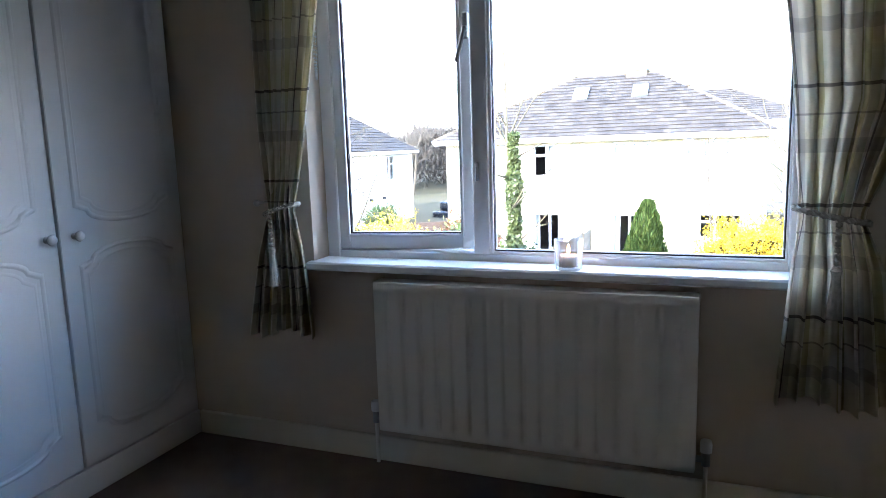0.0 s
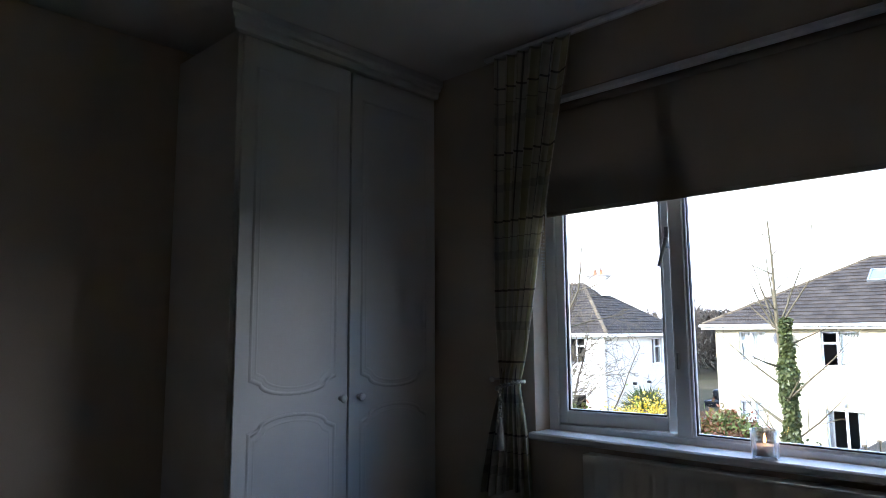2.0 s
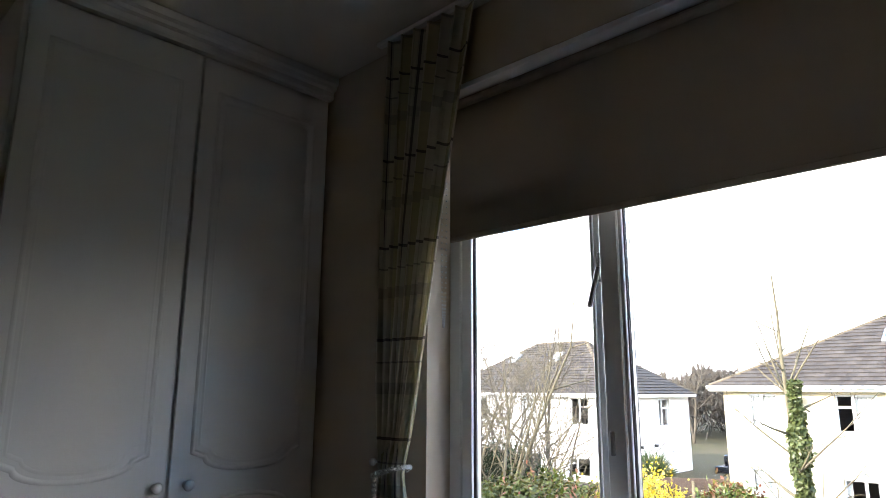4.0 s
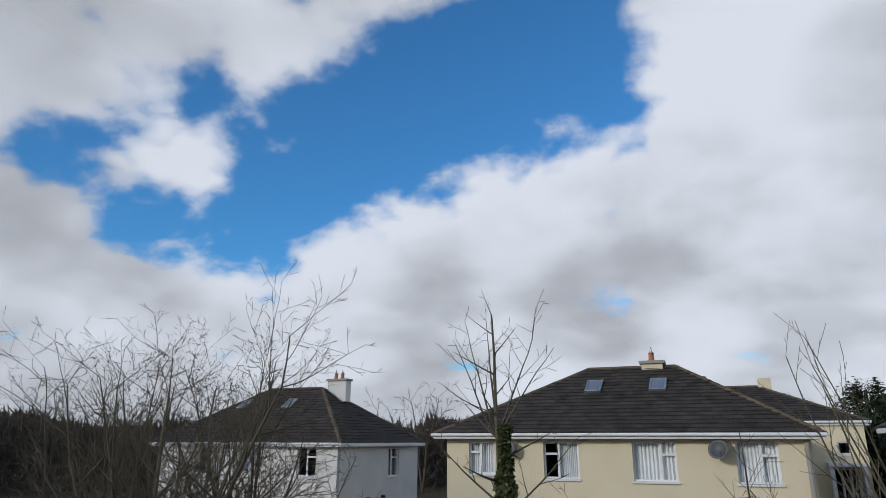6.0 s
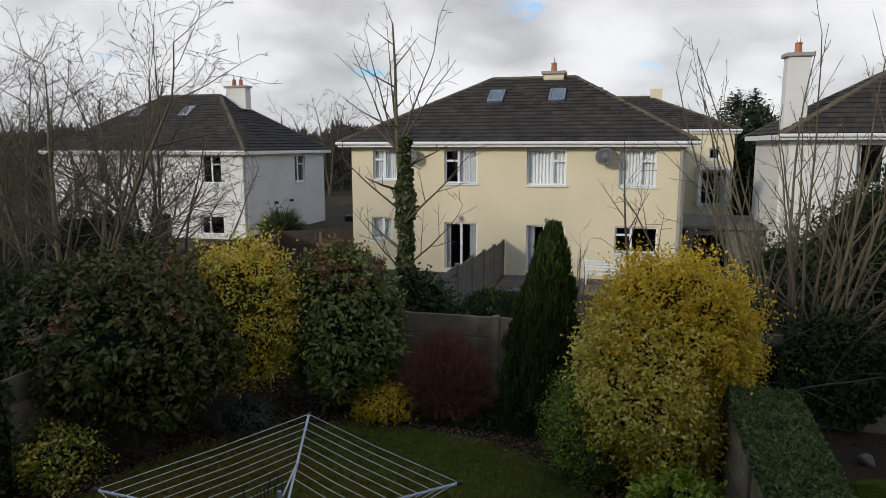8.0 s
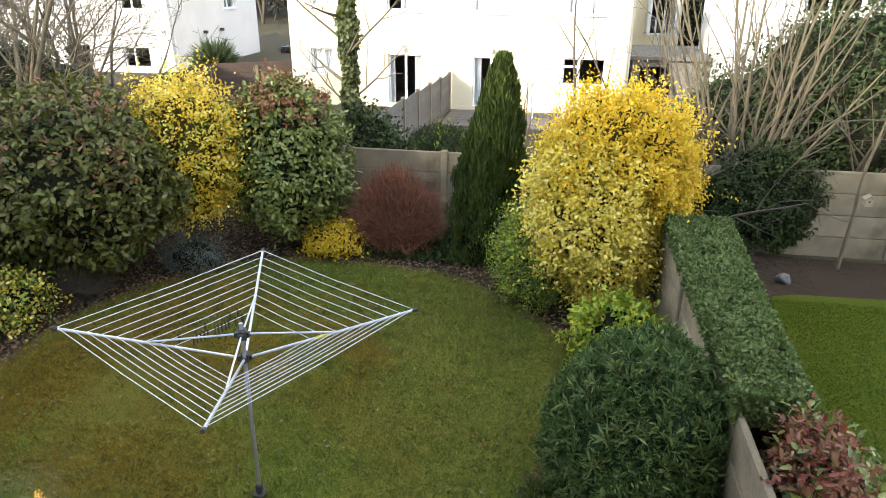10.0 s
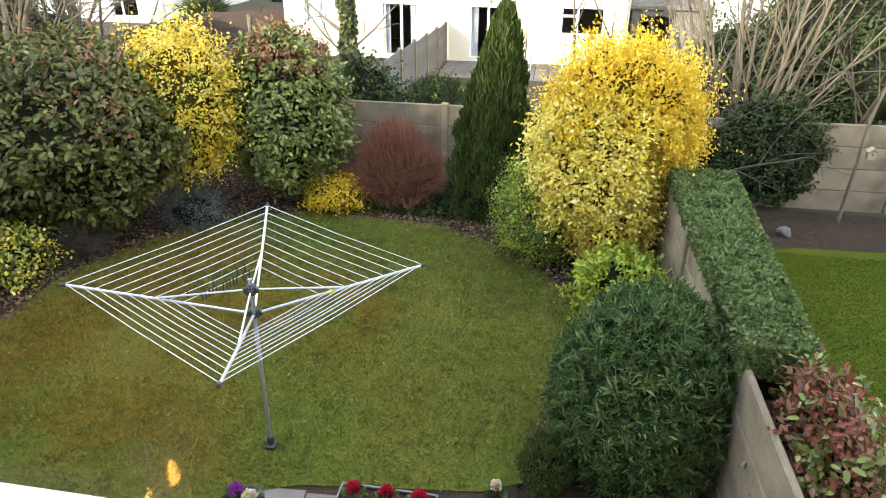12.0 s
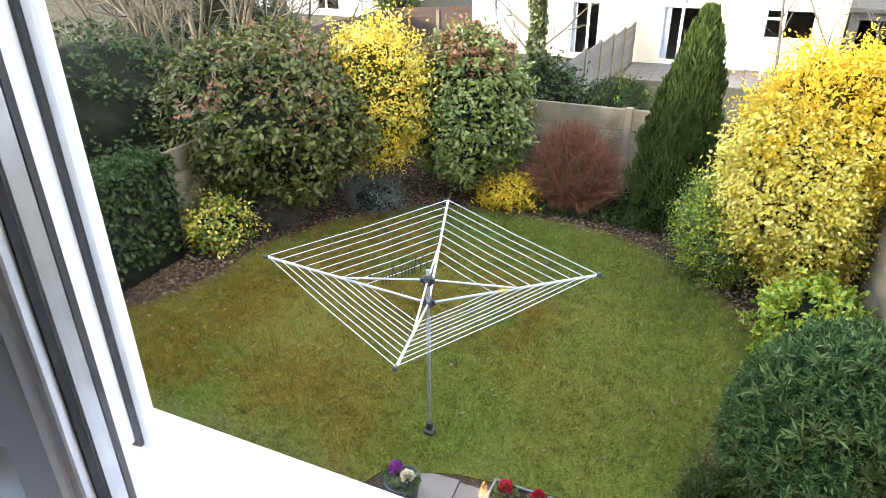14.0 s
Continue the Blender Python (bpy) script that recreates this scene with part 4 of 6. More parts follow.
def chimney(house, x, y, z0, z1, w, d, material, pots, cap=True):
    bm = boxes((x - w / 2, x + w / 2, y - d / 2, y + d / 2, z0, z1), bevel=0.01)
    ch = part("chimney", bm, material, house, "rendered chimney stack")
    if cap:
        part("cap", boxes((x - w / 2 - 0.09, x + w / 2 + 0.09, y - d / 2 - 0.09, y + d / 2 + 0.09, z1, z1 + 0.13), bevel=0.015), M_PLINTH, ch, "projecting concrete chimney cap")
    for px in pots:
        bm = lathe(bmesh.new(), [(0.13, 0), (0.12, 0.1), (0.105, 0.3), (0.125, 0.32), (0.125, 0.36), (0.09, 0.37)], 14, (x + px, y, z1 + 0.12))
        part("chimney_pot", bm, M_POT, ch, "terracotta chimney pot")
        part("cowl", rod(bmesh.new(), (x + px, y, z1 + 0.48), (x + px, y, z1 + 0.72), 0.07, 0.02, n=8), M_STEEL, ch, "grey metal pot cowl")
    return ch


M_SKYGLASS = mat("sky_lit_roof_glass", (0.16, 0.18, 0.20), (0.20, 0.22, 0.24), 0.04, 2, 20, 0.0, spec=0.9)


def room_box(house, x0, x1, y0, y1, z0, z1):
    """Box behind a house's windows, dimness put into its colour: back, sides, floors."""
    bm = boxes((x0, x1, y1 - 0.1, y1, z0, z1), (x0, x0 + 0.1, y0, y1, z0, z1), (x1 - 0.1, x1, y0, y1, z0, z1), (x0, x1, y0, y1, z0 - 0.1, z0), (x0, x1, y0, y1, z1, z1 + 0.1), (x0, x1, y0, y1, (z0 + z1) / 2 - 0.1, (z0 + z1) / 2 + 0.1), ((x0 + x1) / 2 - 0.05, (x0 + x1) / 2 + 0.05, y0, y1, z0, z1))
    part("inner_walls", bm, M_ROOMSHADE, house, "added inner walls and floors, dimness put into their dark colour")


# the cream pair of houses
YF, YZ0, YZ1 = 24.5, -3.55, 1.32
cream = thing("semi_detached_house", "cream rendered two-storey semi-detached houses with hipped roof", "house", (0, 0, 0))
OPEN = [(-8.56, -7.54, 0.03, 1.20), (-5.66, -4.37, -0.08, 1.20), (-2.50, -1.05, -0.10, 1.22), (0.81, 2.10, -0.11, 1.22),
        (-8.66, -7.80, -2.36, -1.45), (-5.66, -4.36, -3.50, -1.58), (-2.48, -1.04, -3.50, -1.60), (0.74, 2.24, -2.52, -1.56)]
part("wall", pierced(bmesh.new(), -9.46, 3.06, YZ0, YZ1, OPEN, YF, YF + 0.3), M_CREAM, cream, "cream painted rendered wall")
bm = boxes((-9.46, -9.16, YF + 0.3, 33.3, YZ0, YZ1), (2.76, 3.06, YF + 0.3, 33.3, YZ0, YZ1), (-9.46, 3.06, 33.3, 33.6, YZ0, YZ1))
part("wall", bm, M_CREAM, cream, "cream painted rendered wall")
part("plinth", boxes((-9.48, 3.08, YF - 0.02, YF + 0.2, YZ0 - 0.1, YZ0 + 0.16)), M_CREAM, cream)
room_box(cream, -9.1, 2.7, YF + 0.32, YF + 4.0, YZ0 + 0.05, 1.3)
r1 = hip_roof(cream, -9.86, 3.42, 24.12, 33.9, 1.50, -4.65, -1.1, 29.0, 4.22, 11)
for i, (o, bars, top, cur) in enumerate((
        (OPEN[0], (0.45,), (0,), ((0.02, 0.98),)), (OPEN[1], (0.42,), (0,), ((0.44, 0.99),)), (OPEN[2], (0.64,), (1,), ((0.02, 0.98),)), (OPEN[3], (0.58,), (1,), ((0.02, 0.98),)),
        (OPEN[4], (0.55,), (), ((0.05, 0.95),)))):
    house_window(cream, *o, YF, bars, top, cur)
house_window(cream, *OPEN[7], YF, (0.38,), (0,), ())
house_window(cream, *OPEN[5], YF, (0.5,), (), ((0.02, 0.16), (0.74, 0.98)), door=True)
house_window(cream, *OPEN[6], YF, (0.46,), (), ((0.02, 0.2),), door=True)
up1 = Vector((0, 4.88, 2.72))
for x in (-4.18, -1.70):
    skylight(r1, (x, 27.35, 1.50 + (27.35 - 24.12) / 4.88 * 2.72 + 0.02), (1, 0, 0), up1)
chimney(cream, -2.0, 29.0, 3.7, 4.32, 0.85, 0.55, M_CREAM, (-0.02,), cap=True)
# Pipe thickened and greyed to carry the shadowed strip at the wall's corner.
bm = rod(bmesh.new(), (2.92, YF - 0.08, YZ0), (2.92, YF - 0.08, 1.2), 0.075)
part("downpipe", bm, M_PLINTH, cream, "rainwater downpipe, thick and grey to paint the shadowed wall strip")
for x in (-5.0, -1.75):
    part("wall_lamp", lathe(bmesh.new(), [(0.02, -1.50), (0.055, -1.46), (0.06, -1.36), (0.02, -1.30)], 12, (x, YF - 0.09, 0)), M_STEEL, cream, "small outside wall lamp")
dish = part("satellite_dish", lathe(bmesh.new(), [(0.001, 0.0), (0.15, 0.02), (0.26, 0.06), (0.33, 0.11), (0.325, 0.12), (0.24, 0.075), (0.13, 0.035), (0.001, 0.014)], 28, (0.32, YF - 0.30, 0.95), Matrix.Rotation(radians(72), 4, "X") @ Matrix.Rotation(radians(-18), 4, "Y")), M_DISH, cream, "dark grey satellite dish", smooth=True)
part("dish_arm", rod(rod(bmesh.new(), (0.32, YF, 0.80), (0.32, YF - 0.3, 0.93), 0.02), (0.32, YF - 0.33, 0.68), (0.34, YF - 0.72, 0.92), 0.012), M_DISH, dish)
d2 = part("satellite_dish", lathe(bmesh.new(), [(0.001, 0.0), (0.2, 0.03), (0.28, 0.09), (0.27, 0.1), (0.18, 0.045), (0.001, 0.014)], 24, (-6.9, YF - 0.26, 0.95), Matrix.Rotation(radians(75), 4, "X")), M_DISH, cream, "dark grey satellite dish", smooth=True)
part("dish_arm", rod(bmesh.new(), (-6.9, YF, 0.8), (-6.9, YF - 0.25, 0.93), 0.02), M_DISH, d2)
bm = boxes((-2.55, -0.9, YF - 0.42, YF, YZ0 - 0.12, YZ0 + 0.04), bevel=0.01)
part("door_step", bm, M_SLAB, cream, "concrete door step")
bm = boxes(*[(-0.62, 0.62, YF - 0.45 + 0.09 * k, YF - 0.38 + 0.09 * k, YZ0 + 0.42, YZ0 + 0.45) for k in range(4)], *[(-0.62, 0.62, YF - 0.09, YF - 0.06, YZ0 + 0.52 + 0.1 * k, YZ0 + 0.58 + 0.1 * k) for k in range(4)])
bench = thing("garden_bench", "pale painted slatted garden bench by the cream house", "bench", (0.35, -0.9, YZ0))
bm.transform(Matrix.Translation((0, 0, -YZ0)))
part("slats", bm, M_NET, bench, "pale painted slats")
for x in (-0.55, 0.55):
    for y in (YF - 0.42, YF - 0.1):
        part("leg", boxes((x - 0.03, x + 0.03, y - 0.03, y + 0.03, 0.0, 0.42 if y < YF - 0.2 else 0.95)), M_NET, bench)

# the white pair of houses further left
LX, LY = -18.0, 30.5
LZ0, LZ1 = -4.0, 0.92
white = thing("semi_detached_house", "white rendered two-storey semi-detached houses with hipped roof", "house", (0, 0, 0))
LO = [(-20.45, -19.28, -0.58, 0.88), (-23.92, -22.76, -0.52, 0.86), (-27.16, -26.5, -0.56, 0.86), (-20.68, -19.28, -3.30, -2.30), (-23.90, -22.5, -3.95, -2.22), (-26.95, -26.3, -3.2, -2.15)]
part("wall", pierced(bmesh.new(), -30.0, LX, LZ0, LZ1, LO, LY, LY + 0.3), M_WHITE, white, "white painted rendered wall")
SO = [(36.2, 37.6, -0.80, 0.80), (36.6, 37.05, -3.55, -2.85)]
part("wall", pierced(bmesh.new(), LY + 0.3, 40.0, LZ0, LZ1, SO, LX, LX - 0.3, axis="x"), M_WHITE, white, "white painted rendered gable-side wall")
part("wall", boxes((-30.0, -29.7, LY + 0.3, 40.0, LZ0, LZ1), (-30, LX, 40.0, 40.3, LZ0, LZ1)), M_WHITE, white)
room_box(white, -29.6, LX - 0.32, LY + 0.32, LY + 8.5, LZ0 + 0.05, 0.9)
r2 = hip_roof(white, -30.4, LX + 0.4, LY - 0.38, 40.6, 1.12, -26.0, -22.2, 35.3, 4.35, 31)
for k, (o, bars, top, cur) in enumerate(((LO[0], (0.5,), (1,), ()), (LO[1], (0.5,), (1,), ((0.0, 1.0),)), (LO[2], (), (), ()), (LO[3], (0.4,), (0,), ()), (LO[5], (), (), ()))):
    house_window(white, *o, LY, bars, top, cur)
house_window(white, *LO[4], LY, (0.5,), (), (), door=True)
house_window(white, *SO[0], LX, (0.42,), (1,), ((0.05, 0.35),), axis="x", inward=-1)
house_window(white, *SO[1], LX, (), (), (), axis="x", inward=-1)
up2 = Vector((0, 5.18, 3.23))
for x in (-26.6, -23.3):
    skylight(r2, (x, 33.6, 1.12 + (33.6 - 30.12) / 5.18 * 3.23 + 0.02), (1, 0, 0), up2)
chimney(white, -21.3, 35.8, 3.5, 4.75, 1.3, 0.6, M_WHITE, (-0.25, 0.2))
part("downpipe", rod(bmesh.new(), (LX + 0.06, LY + 0.25, LZ0), (LX + 0.06, LY + 0.25, 0.9), 0.05), M_FASCIA, white, "white rainwater downpipe")
for y in (33.6, 35.4):
    part("flood_lamp", boxes((LX, LX + 0.22, y, y + 0.16, -1.9, -1.75), bevel=0.02), M_BLACK, white, "small black flood lamp")

# the white house on the right, with chimney and slated lean-to
rh = thing("detached_house", "white rendered house with tall chimney and slated lean-to", "house", (0, 0, 0))
RO = [(8.35, 10.2, 0.06, 1.42)]
part("wall", pierced(bmesh.new(), 6.3, 16.0, -3.6, 1.52, RO, 24.5, 24.8), M_WHITE, rh, "white painted rendered wall")
part("wall", boxes((6.3, 6.6, 24.8, 30.2, -3.6, 1.52), (6.6, 16.0, 29.9, 30.2, -3.6, 1.52)), M_WHITE, rh)
room_box(rh, 6.62, 15.9, 24.82, 29.8, -3.5, 1.45)
hip_roof(rh, 5.95, 16.5, 24.1, 30.7, 1.72, 10.2, 12.0, 27.4, 4.1, 51)
house_window(rh, *RO[0], 24.5, (0.45,), (1,), ((0.02, 0.1),))
chimney(rh, 6.55, 25.4, -3.6, 4.3, 0.72, 0.6, M_WHITE, (0.0,))
part("downpipe", rod(bmesh.new(), (7.75, 24.44, -3.5), (7.75, 24.44, 2.0), 0.055), M_STEEL, rh, "grey soil pipe")
v, f = [], []
slope_tiles(v, f, (7.6, 21.6, -1.75), (13.0, 21.6, -1.75), (13.0, 24.4, -0.25), (8.2, 24.4, -0.25), 0.32, 0.36, 71)
tagged(mesh_ob("lean_to_slates", v, f, M_SLATE, rh, "dark slate lean-to roof"), kind="stuff")
bm = boxes((7.75, 13.0, 21.75, 24.5, -3.6, -1.8), (7.55, 13.05, 21.55, 21.62, -1.95, -1.76))
part("lean_to", bm, M_WHITE, rh, "white rendered lean-to with white fascia")

# the narrow cream house seen between them, and the low outbuilding in front of it
gp = thing("distant_house", "cream house with white porch glimpsed between its neighbours", "house", (0, 0, 0))
part("wall", pierced(bmesh.new(), 3.2, 6.05, -4.0, 1.95, [(4.95, 5.45, 0.68, 1.22), (4.65, 5.6, -1.5, 0.1)], 34.0, 34.3), M_CREAM, gp)
part("wall", boxes((5.75, 6.05, 34.3, 42, -4.0, 1.95), (3.2, 3.5, 34.3, 42, -4.0, 1.95)), M_CREAM, gp)
room_box(gp, 3.5, 5.75, 34.32, 37.5, -3.9, 1.9)
hip_roof(gp, -5.0, 6.28, 33.9, 42.5, 2.1, -0.6, 2.2, 38.2, 3.95, 61)
house_window(gp, 4.95, 5.45, 0.68, 1.22, 34.0, (), ())
house_window(gp, 4.65, 5.6, -1.5, 0.1, 34.0, (0.32, 0.68), (), (), door=True, sill=False)
part("porch", boxes((4.45, 4.6, 33.2, 34.0, -1.5, 0.22), (5.66, 5.81, 33.2, 34.0, -1.5, 0.22), (4.4, 5.9, 33.1, 34.0, 0.2, 0.36), bevel=0.01), M_FASCIA, gp, "white porch posts and canopy")
chimney(gp, 2.6, 38.2, 3.3, 4.35, 0.6, 0.6, M_CREAM, (), cap=False)
ob = thing("outbuilding", "low grey-brown outbuilding with a flat roof", "shed", (0, 0, -3.6))
part("wall", pierced(bmesh.new(), 3.4, 8.5, 0.0, 1.75, [(3.7, 4.9, 0.0, 1.5)], 27.0, 27.2), M_TIMBER, ob)
part("wall", boxes((3.4, 3.6, 27.2, 31, 0, 1.75), (8.3, 8.5, 27.2, 31, 0, 1.75), (3.4, 8.5, 30.8, 31, 0, 1.75)), M_TIMBER, ob)
part("roof", boxes((3.25, 8.7, 26.8, 31.2, 1.75, 1.9), bevel=0.02), M_TIMBER, ob, "flat grey roof slab")
# a further white house seen at the far left behind the trees, and a far roof between the pairs
far = thing("distant_house", "small distant house with dark hipped roof", "house", (0, 0, 0))
part("wall", boxes((-19.5, -9.0, 58, 66, -5, 1.3)), M_WHITE, far)
hip_roof(far, -20, -8.5, 57.5, 66.5, 1.4, -16, -12.5, 62, 3.9, 81)
chimney(far, -14.5, 62, 3.2, 4.9, 0.9, 0.6, M_WHITE, ())
# dark car beside the white house
car = thing("parked_car", "black car parked beside the white house", "car", (-15.6, 42.0, -4.0))
bm = bmesh.new()
box(bm, -0.88, 0.88, -2.1, 2.1, 0.3, 0.85, bevel=0.12, seg=2)
box(bm, -0.72, 0.72, -1.1, 1.5, 0.82, 1.45, bevel=0.2, seg=2)
part("body", bm, M_CARPAINT, car)
for x in (-0.8, 0.8):
    for y in (-1.35, 1.35):
        part("wheel", rod(bmesh.new(), (x - 0.1, y, 0.33), (x + 0.1, y, 0.33), 0.33, n=20), M_BLACK, car)

# ---- plants ----
def fbm(d, f, seed):
    return noise.noise(Vector((d[0] * f + seed * 7.3, d[1] * f - seed * 3.1, d[2] * f + seed))) + 0.5 * noise.noise(Vector((d[0] * f * 2.2, d[1] * f * 2.2 + seed * 5, d[2] * f * 2.2)))


def leaves(name, pos, axis, nrm, length, width, material, parent, label="", fold=0.25, seed=0, bend=0.15):
    """One mesh of folded pointed leaves: pos, axis (long way) and nrm as arrays of rows."""
    rng = np.random.default_rng(seed)
    pos, axis, nrm = (np.asarray(v, float) for v in (pos, axis, nrm))
    n = len(pos)
    axis /= np.linalg.norm(axis, axis=1, keepdims=True) + 1e-9
    side = np.cross(nrm, axis)
    side /= np.linalg.norm(side, axis=1, keepdims=True) + 1e-9
    up = np.cross(axis, side)
    k = rng.uniform(0.65, 1.25, (n, 1))
    L, W = length * k, width * k
    if width > 0.4 * length:  # broad oval leaf: two points a side
        rim = [pos + axis * L * q + s * side * W * 0.46 + up * (W * fold * 0.6 - L * bend * q * q) for s, q in ((1, 0.28), (1, 0.72), (-1, 0.72), (-1, 0.28))]
        v = np.stack([pos, rim[0], rim[1], pos + axis * L - up * L * bend, rim[2], rim[3]], 1).reshape(-1, 3)
        o = (np.arange(n) * 6)[:, None]
        f = np.concatenate([o + [0, 1, 2], o + [0, 2, 3], o + [0, 3, 4], o + [0, 4, 5]], 1).reshape(-1, 3)
    else:
        v = np.stack([pos, pos + axis * L * 0.5 + side * W * 0.5 + up * W * fold, pos + axis * L - up * L * bend, pos + axis * L * 0.5 - side * W * 0.5 + up * W * fold], 1).reshape(-1, 3)
        o = (np.arange(n) * 4)[:, None]
        f = np.concatenate([o + [0, 1, 2], o + [0, 2, 3]], 1).reshape(-1, 3)
    me = bpy.data.meshes.new(name)
    me.vertices.add(len(v))
    me.vertices.foreach_set("co", v.astype(np.float32).ravel())
    me.loops.add(len(f) * 3)
    me.loops.foreach_set("vertex_index", f.astype(np.int32).ravel())
    me.polygons.add(len(f))
    me.polygons.foreach_set("loop_start", np.arange(0, len(f) * 3, 3, dtype=np.int32))
    me.update(calc_edges=True)
    me.materials.append(material)
    ob = new(name, me)
    ob.parent = parent
    return tagged(ob, label)


def shell(seed, n, c, r, lump=0.18, freq=2.2, depth=0.28, clump=14, spread=0.11, low=-1.0, taper=0.0, spray=0.12):
    """Leaf roots near the lumpy surface of an egg at c with half-axes r, gathered along short outward sprays: places and outward ways."""
    rng = np.random.default_rng(seed)
    m = max(8, n // clump)
    d = rng.normal(size=(m * 3, 3))
    d /= np.linalg.norm(d, axis=1, keepdims=True)
    d = d[d[:, 2] > low][:m]
    s = np.array([1 + lump * fbm(q, freq, seed) for q in d])[:, None] * (1 - depth * rng.random((len(d), 1)) ** 2)
    narrow = (1 - taper * np.clip(-d[:, 2:3], 0, 1))
    base = d * s * np.array(r) * np.concatenate([narrow, narrow, np.ones_like(narrow)], 1)
    i = rng.integers(0, len(d), n)
    tilt = d + rng.normal(size=d.shape) * 0.55 + np.array([0, 0, 0.25])
    reach = spray * rng.uniform(0.4, 1.7, (len(d), 1))
    u = rng.uniform(-0.6, 1.0, (n, 1))
    p = base[i] + (tilt * reach)[i] * u + rng.normal(size=(n, 3)) * spread * (0.85 - 0.45 * u)
    return p + np.array(c), d[i], rng


# Lumpy solid body, coloured dark to stand for the shade inside a plant.
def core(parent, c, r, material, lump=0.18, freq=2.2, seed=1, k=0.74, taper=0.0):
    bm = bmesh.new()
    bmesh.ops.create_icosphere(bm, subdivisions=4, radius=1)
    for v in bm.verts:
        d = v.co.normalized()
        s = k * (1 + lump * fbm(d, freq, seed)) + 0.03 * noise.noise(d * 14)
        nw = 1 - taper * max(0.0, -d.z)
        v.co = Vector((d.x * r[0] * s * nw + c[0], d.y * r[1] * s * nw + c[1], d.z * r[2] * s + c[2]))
    return part("shade_core", bm, material, parent, "dark lumpy core, shade between the leaves put into its colour", smooth=True)


# Near-black green: the shade deep between leaves is put into this colour.
M_SHADECORE = mat("painted_shade_core", (0.012, 0.016, 0.008), (0.022, 0.022, 0.012), 1.0, 9, 60, 0.8, spec=0.1, dist=0.05)
# Golden bushes' core: leaf gold darkened, so shade is in the colour.
M_SHADECOREG = mat("painted_shade_gold_core", (0.085, 0.065, 0.012), (0.05, 0.042, 0.012), 1.0, 9, 60, 0.8, spec=0.1, dist=0.05)


# Conifer's core: dark green that paints the shade behind the sprays.
M_SHADECOREY = mat("painted_shade_conifer_core", (0.022, 0.045, 0.018), (0.03, 0.055, 0.022), 1.0, 9, 60, 0.8, spec=0.1, dist=0.05)


def shrub(name, label, c, r, base_z, layers, seed, n_stem=6, inner=None, lump=0.18, freq=2.2, taper=0.0, low=-0.85, k=0.74, lobes=(), spray=0.12, clump=14):
    """layers: (count, leaf length, width, material, spread, upright, part of the crown from its top)"""
    ob = thing(name, label, "shrub", (c[0], c[1], base_z))
    lc = (0, 0, c[2] - base_z)
    rnd = random.Random(seed)
    bm = bmesh.new()
    for q in range(n_stem):
        a = rnd.uniform(0, 6.28)
        t = (math.cos(a) * r[0] * 0.4, math.sin(a) * r[1] * 0.4, lc[2])
        rod(bm, (t[0] * 0.25, t[1] * 0.25, -0.02), t, 0.03, 0.012, n=6)
    part("stems", bm, M_BARK, ob, "brown woody stems")
    core(ob, lc, r, inner or M_SHADECORE, lump, freq, seed, k, taper)
    for j, (n, L, W, m, spread, upright, top) in enumerate(layers):
        p, d, rng = shell(seed + j, n, lc, r, lump, freq, spread=spread, low=low if top is None else top, taper=taper, spray=spray, clump=clump)
        keep = p[:, 2] > 0.03
        if top is not None and top < -0.9:
            keep &= p[:, 2] < lc[2] + 0.2 * r[2]
        p, d = p[keep], d[keep]
        ax = d * 0.35 + rng.normal(size=d.shape) * 0.6 + np.array([0, 0, upright])
        leaves("leaves", p, ax, d + np.array([0, 0, 0.45]) + rng.normal(size=d.shape) * 0.3, L, W, m, ob, seed=seed + j)
    for i, (c2, r2, n, L, W, m) in enumerate(lobes):
        q = (c2[0] - c[0], c2[1] - c[1], c2[2] - base_z)
        core(ob, q, r2, inner or M_SHADECORE, lump, freq, seed + 50 + i, k)
        p, d, rng = shell(seed + 50 + i, n, q, r2, lump, freq, spread=0.06, low=-0.95, spray=spray, clump=clump)
        keep = p[:, 2] > 0.03
        p, d = p[keep], d[keep]
        leaves("leaves", p, d * 0.45 + rng.normal(size=d.shape) * 0.6, d + np.array([0, 0, 0.45]) + rng.normal(size=d.shape) * 0.3, L, W, m, ob, seed=seed + 60 + i)
    return ob


def tube_mesh(name, segs, material, parent, label="", sides=5):
    """segs: (a, b, ra, rb)"""
    A, B = np.array([s[0] for s in segs]), np.array([s[1] for s in segs])
    ra, rb = np.array([s[2] for s in segs]), np.array([s[3] for s in segs])
    d = B - A
    d /= np.linalg.norm(d, axis=1, keepdims=True) + 1e-9
    ref = np.where(np.abs(d[:, 2:3]) > 0.9, [[1.0, 0, 0]], [[0, 0, 1.0]])
    u = np.cross(d, ref)
    u /= np.linalg.norm(u, axis=1, keepdims=True) + 1e-9
    w = np.cross(d, u)
    ang = 2 * np.pi * np.arange(sides) / sides
    off = u[:, None] * np.cos(ang)[None, :, None] + w[:, None] * np.sin(ang)[None, :, None]
    v = np.concatenate([A[:, None] + off * ra[:, None, None], B[:, None] + off * rb[:, None, None]], 1).reshape(-1, 3)
    o = (np.arange(len(segs)) * 2 * sides)[:, None, None]
    k = np.arange(sides)
    quad = np.stack([k, (k + 1) % sides, (k + 1) % sides + sides, k + sides], 1)[None] + o
    me = bpy.data.meshes.new(name)
    me.from_pydata(v.tolist(), [], quad.reshape(-1, 4).tolist())
    me.polygons.foreach_set("use_smooth", [True] * len(me.polygons))
    me.materials.append(material)
    ob = new(name, me)
    ob.parent = parent
    return tagged(ob, label)


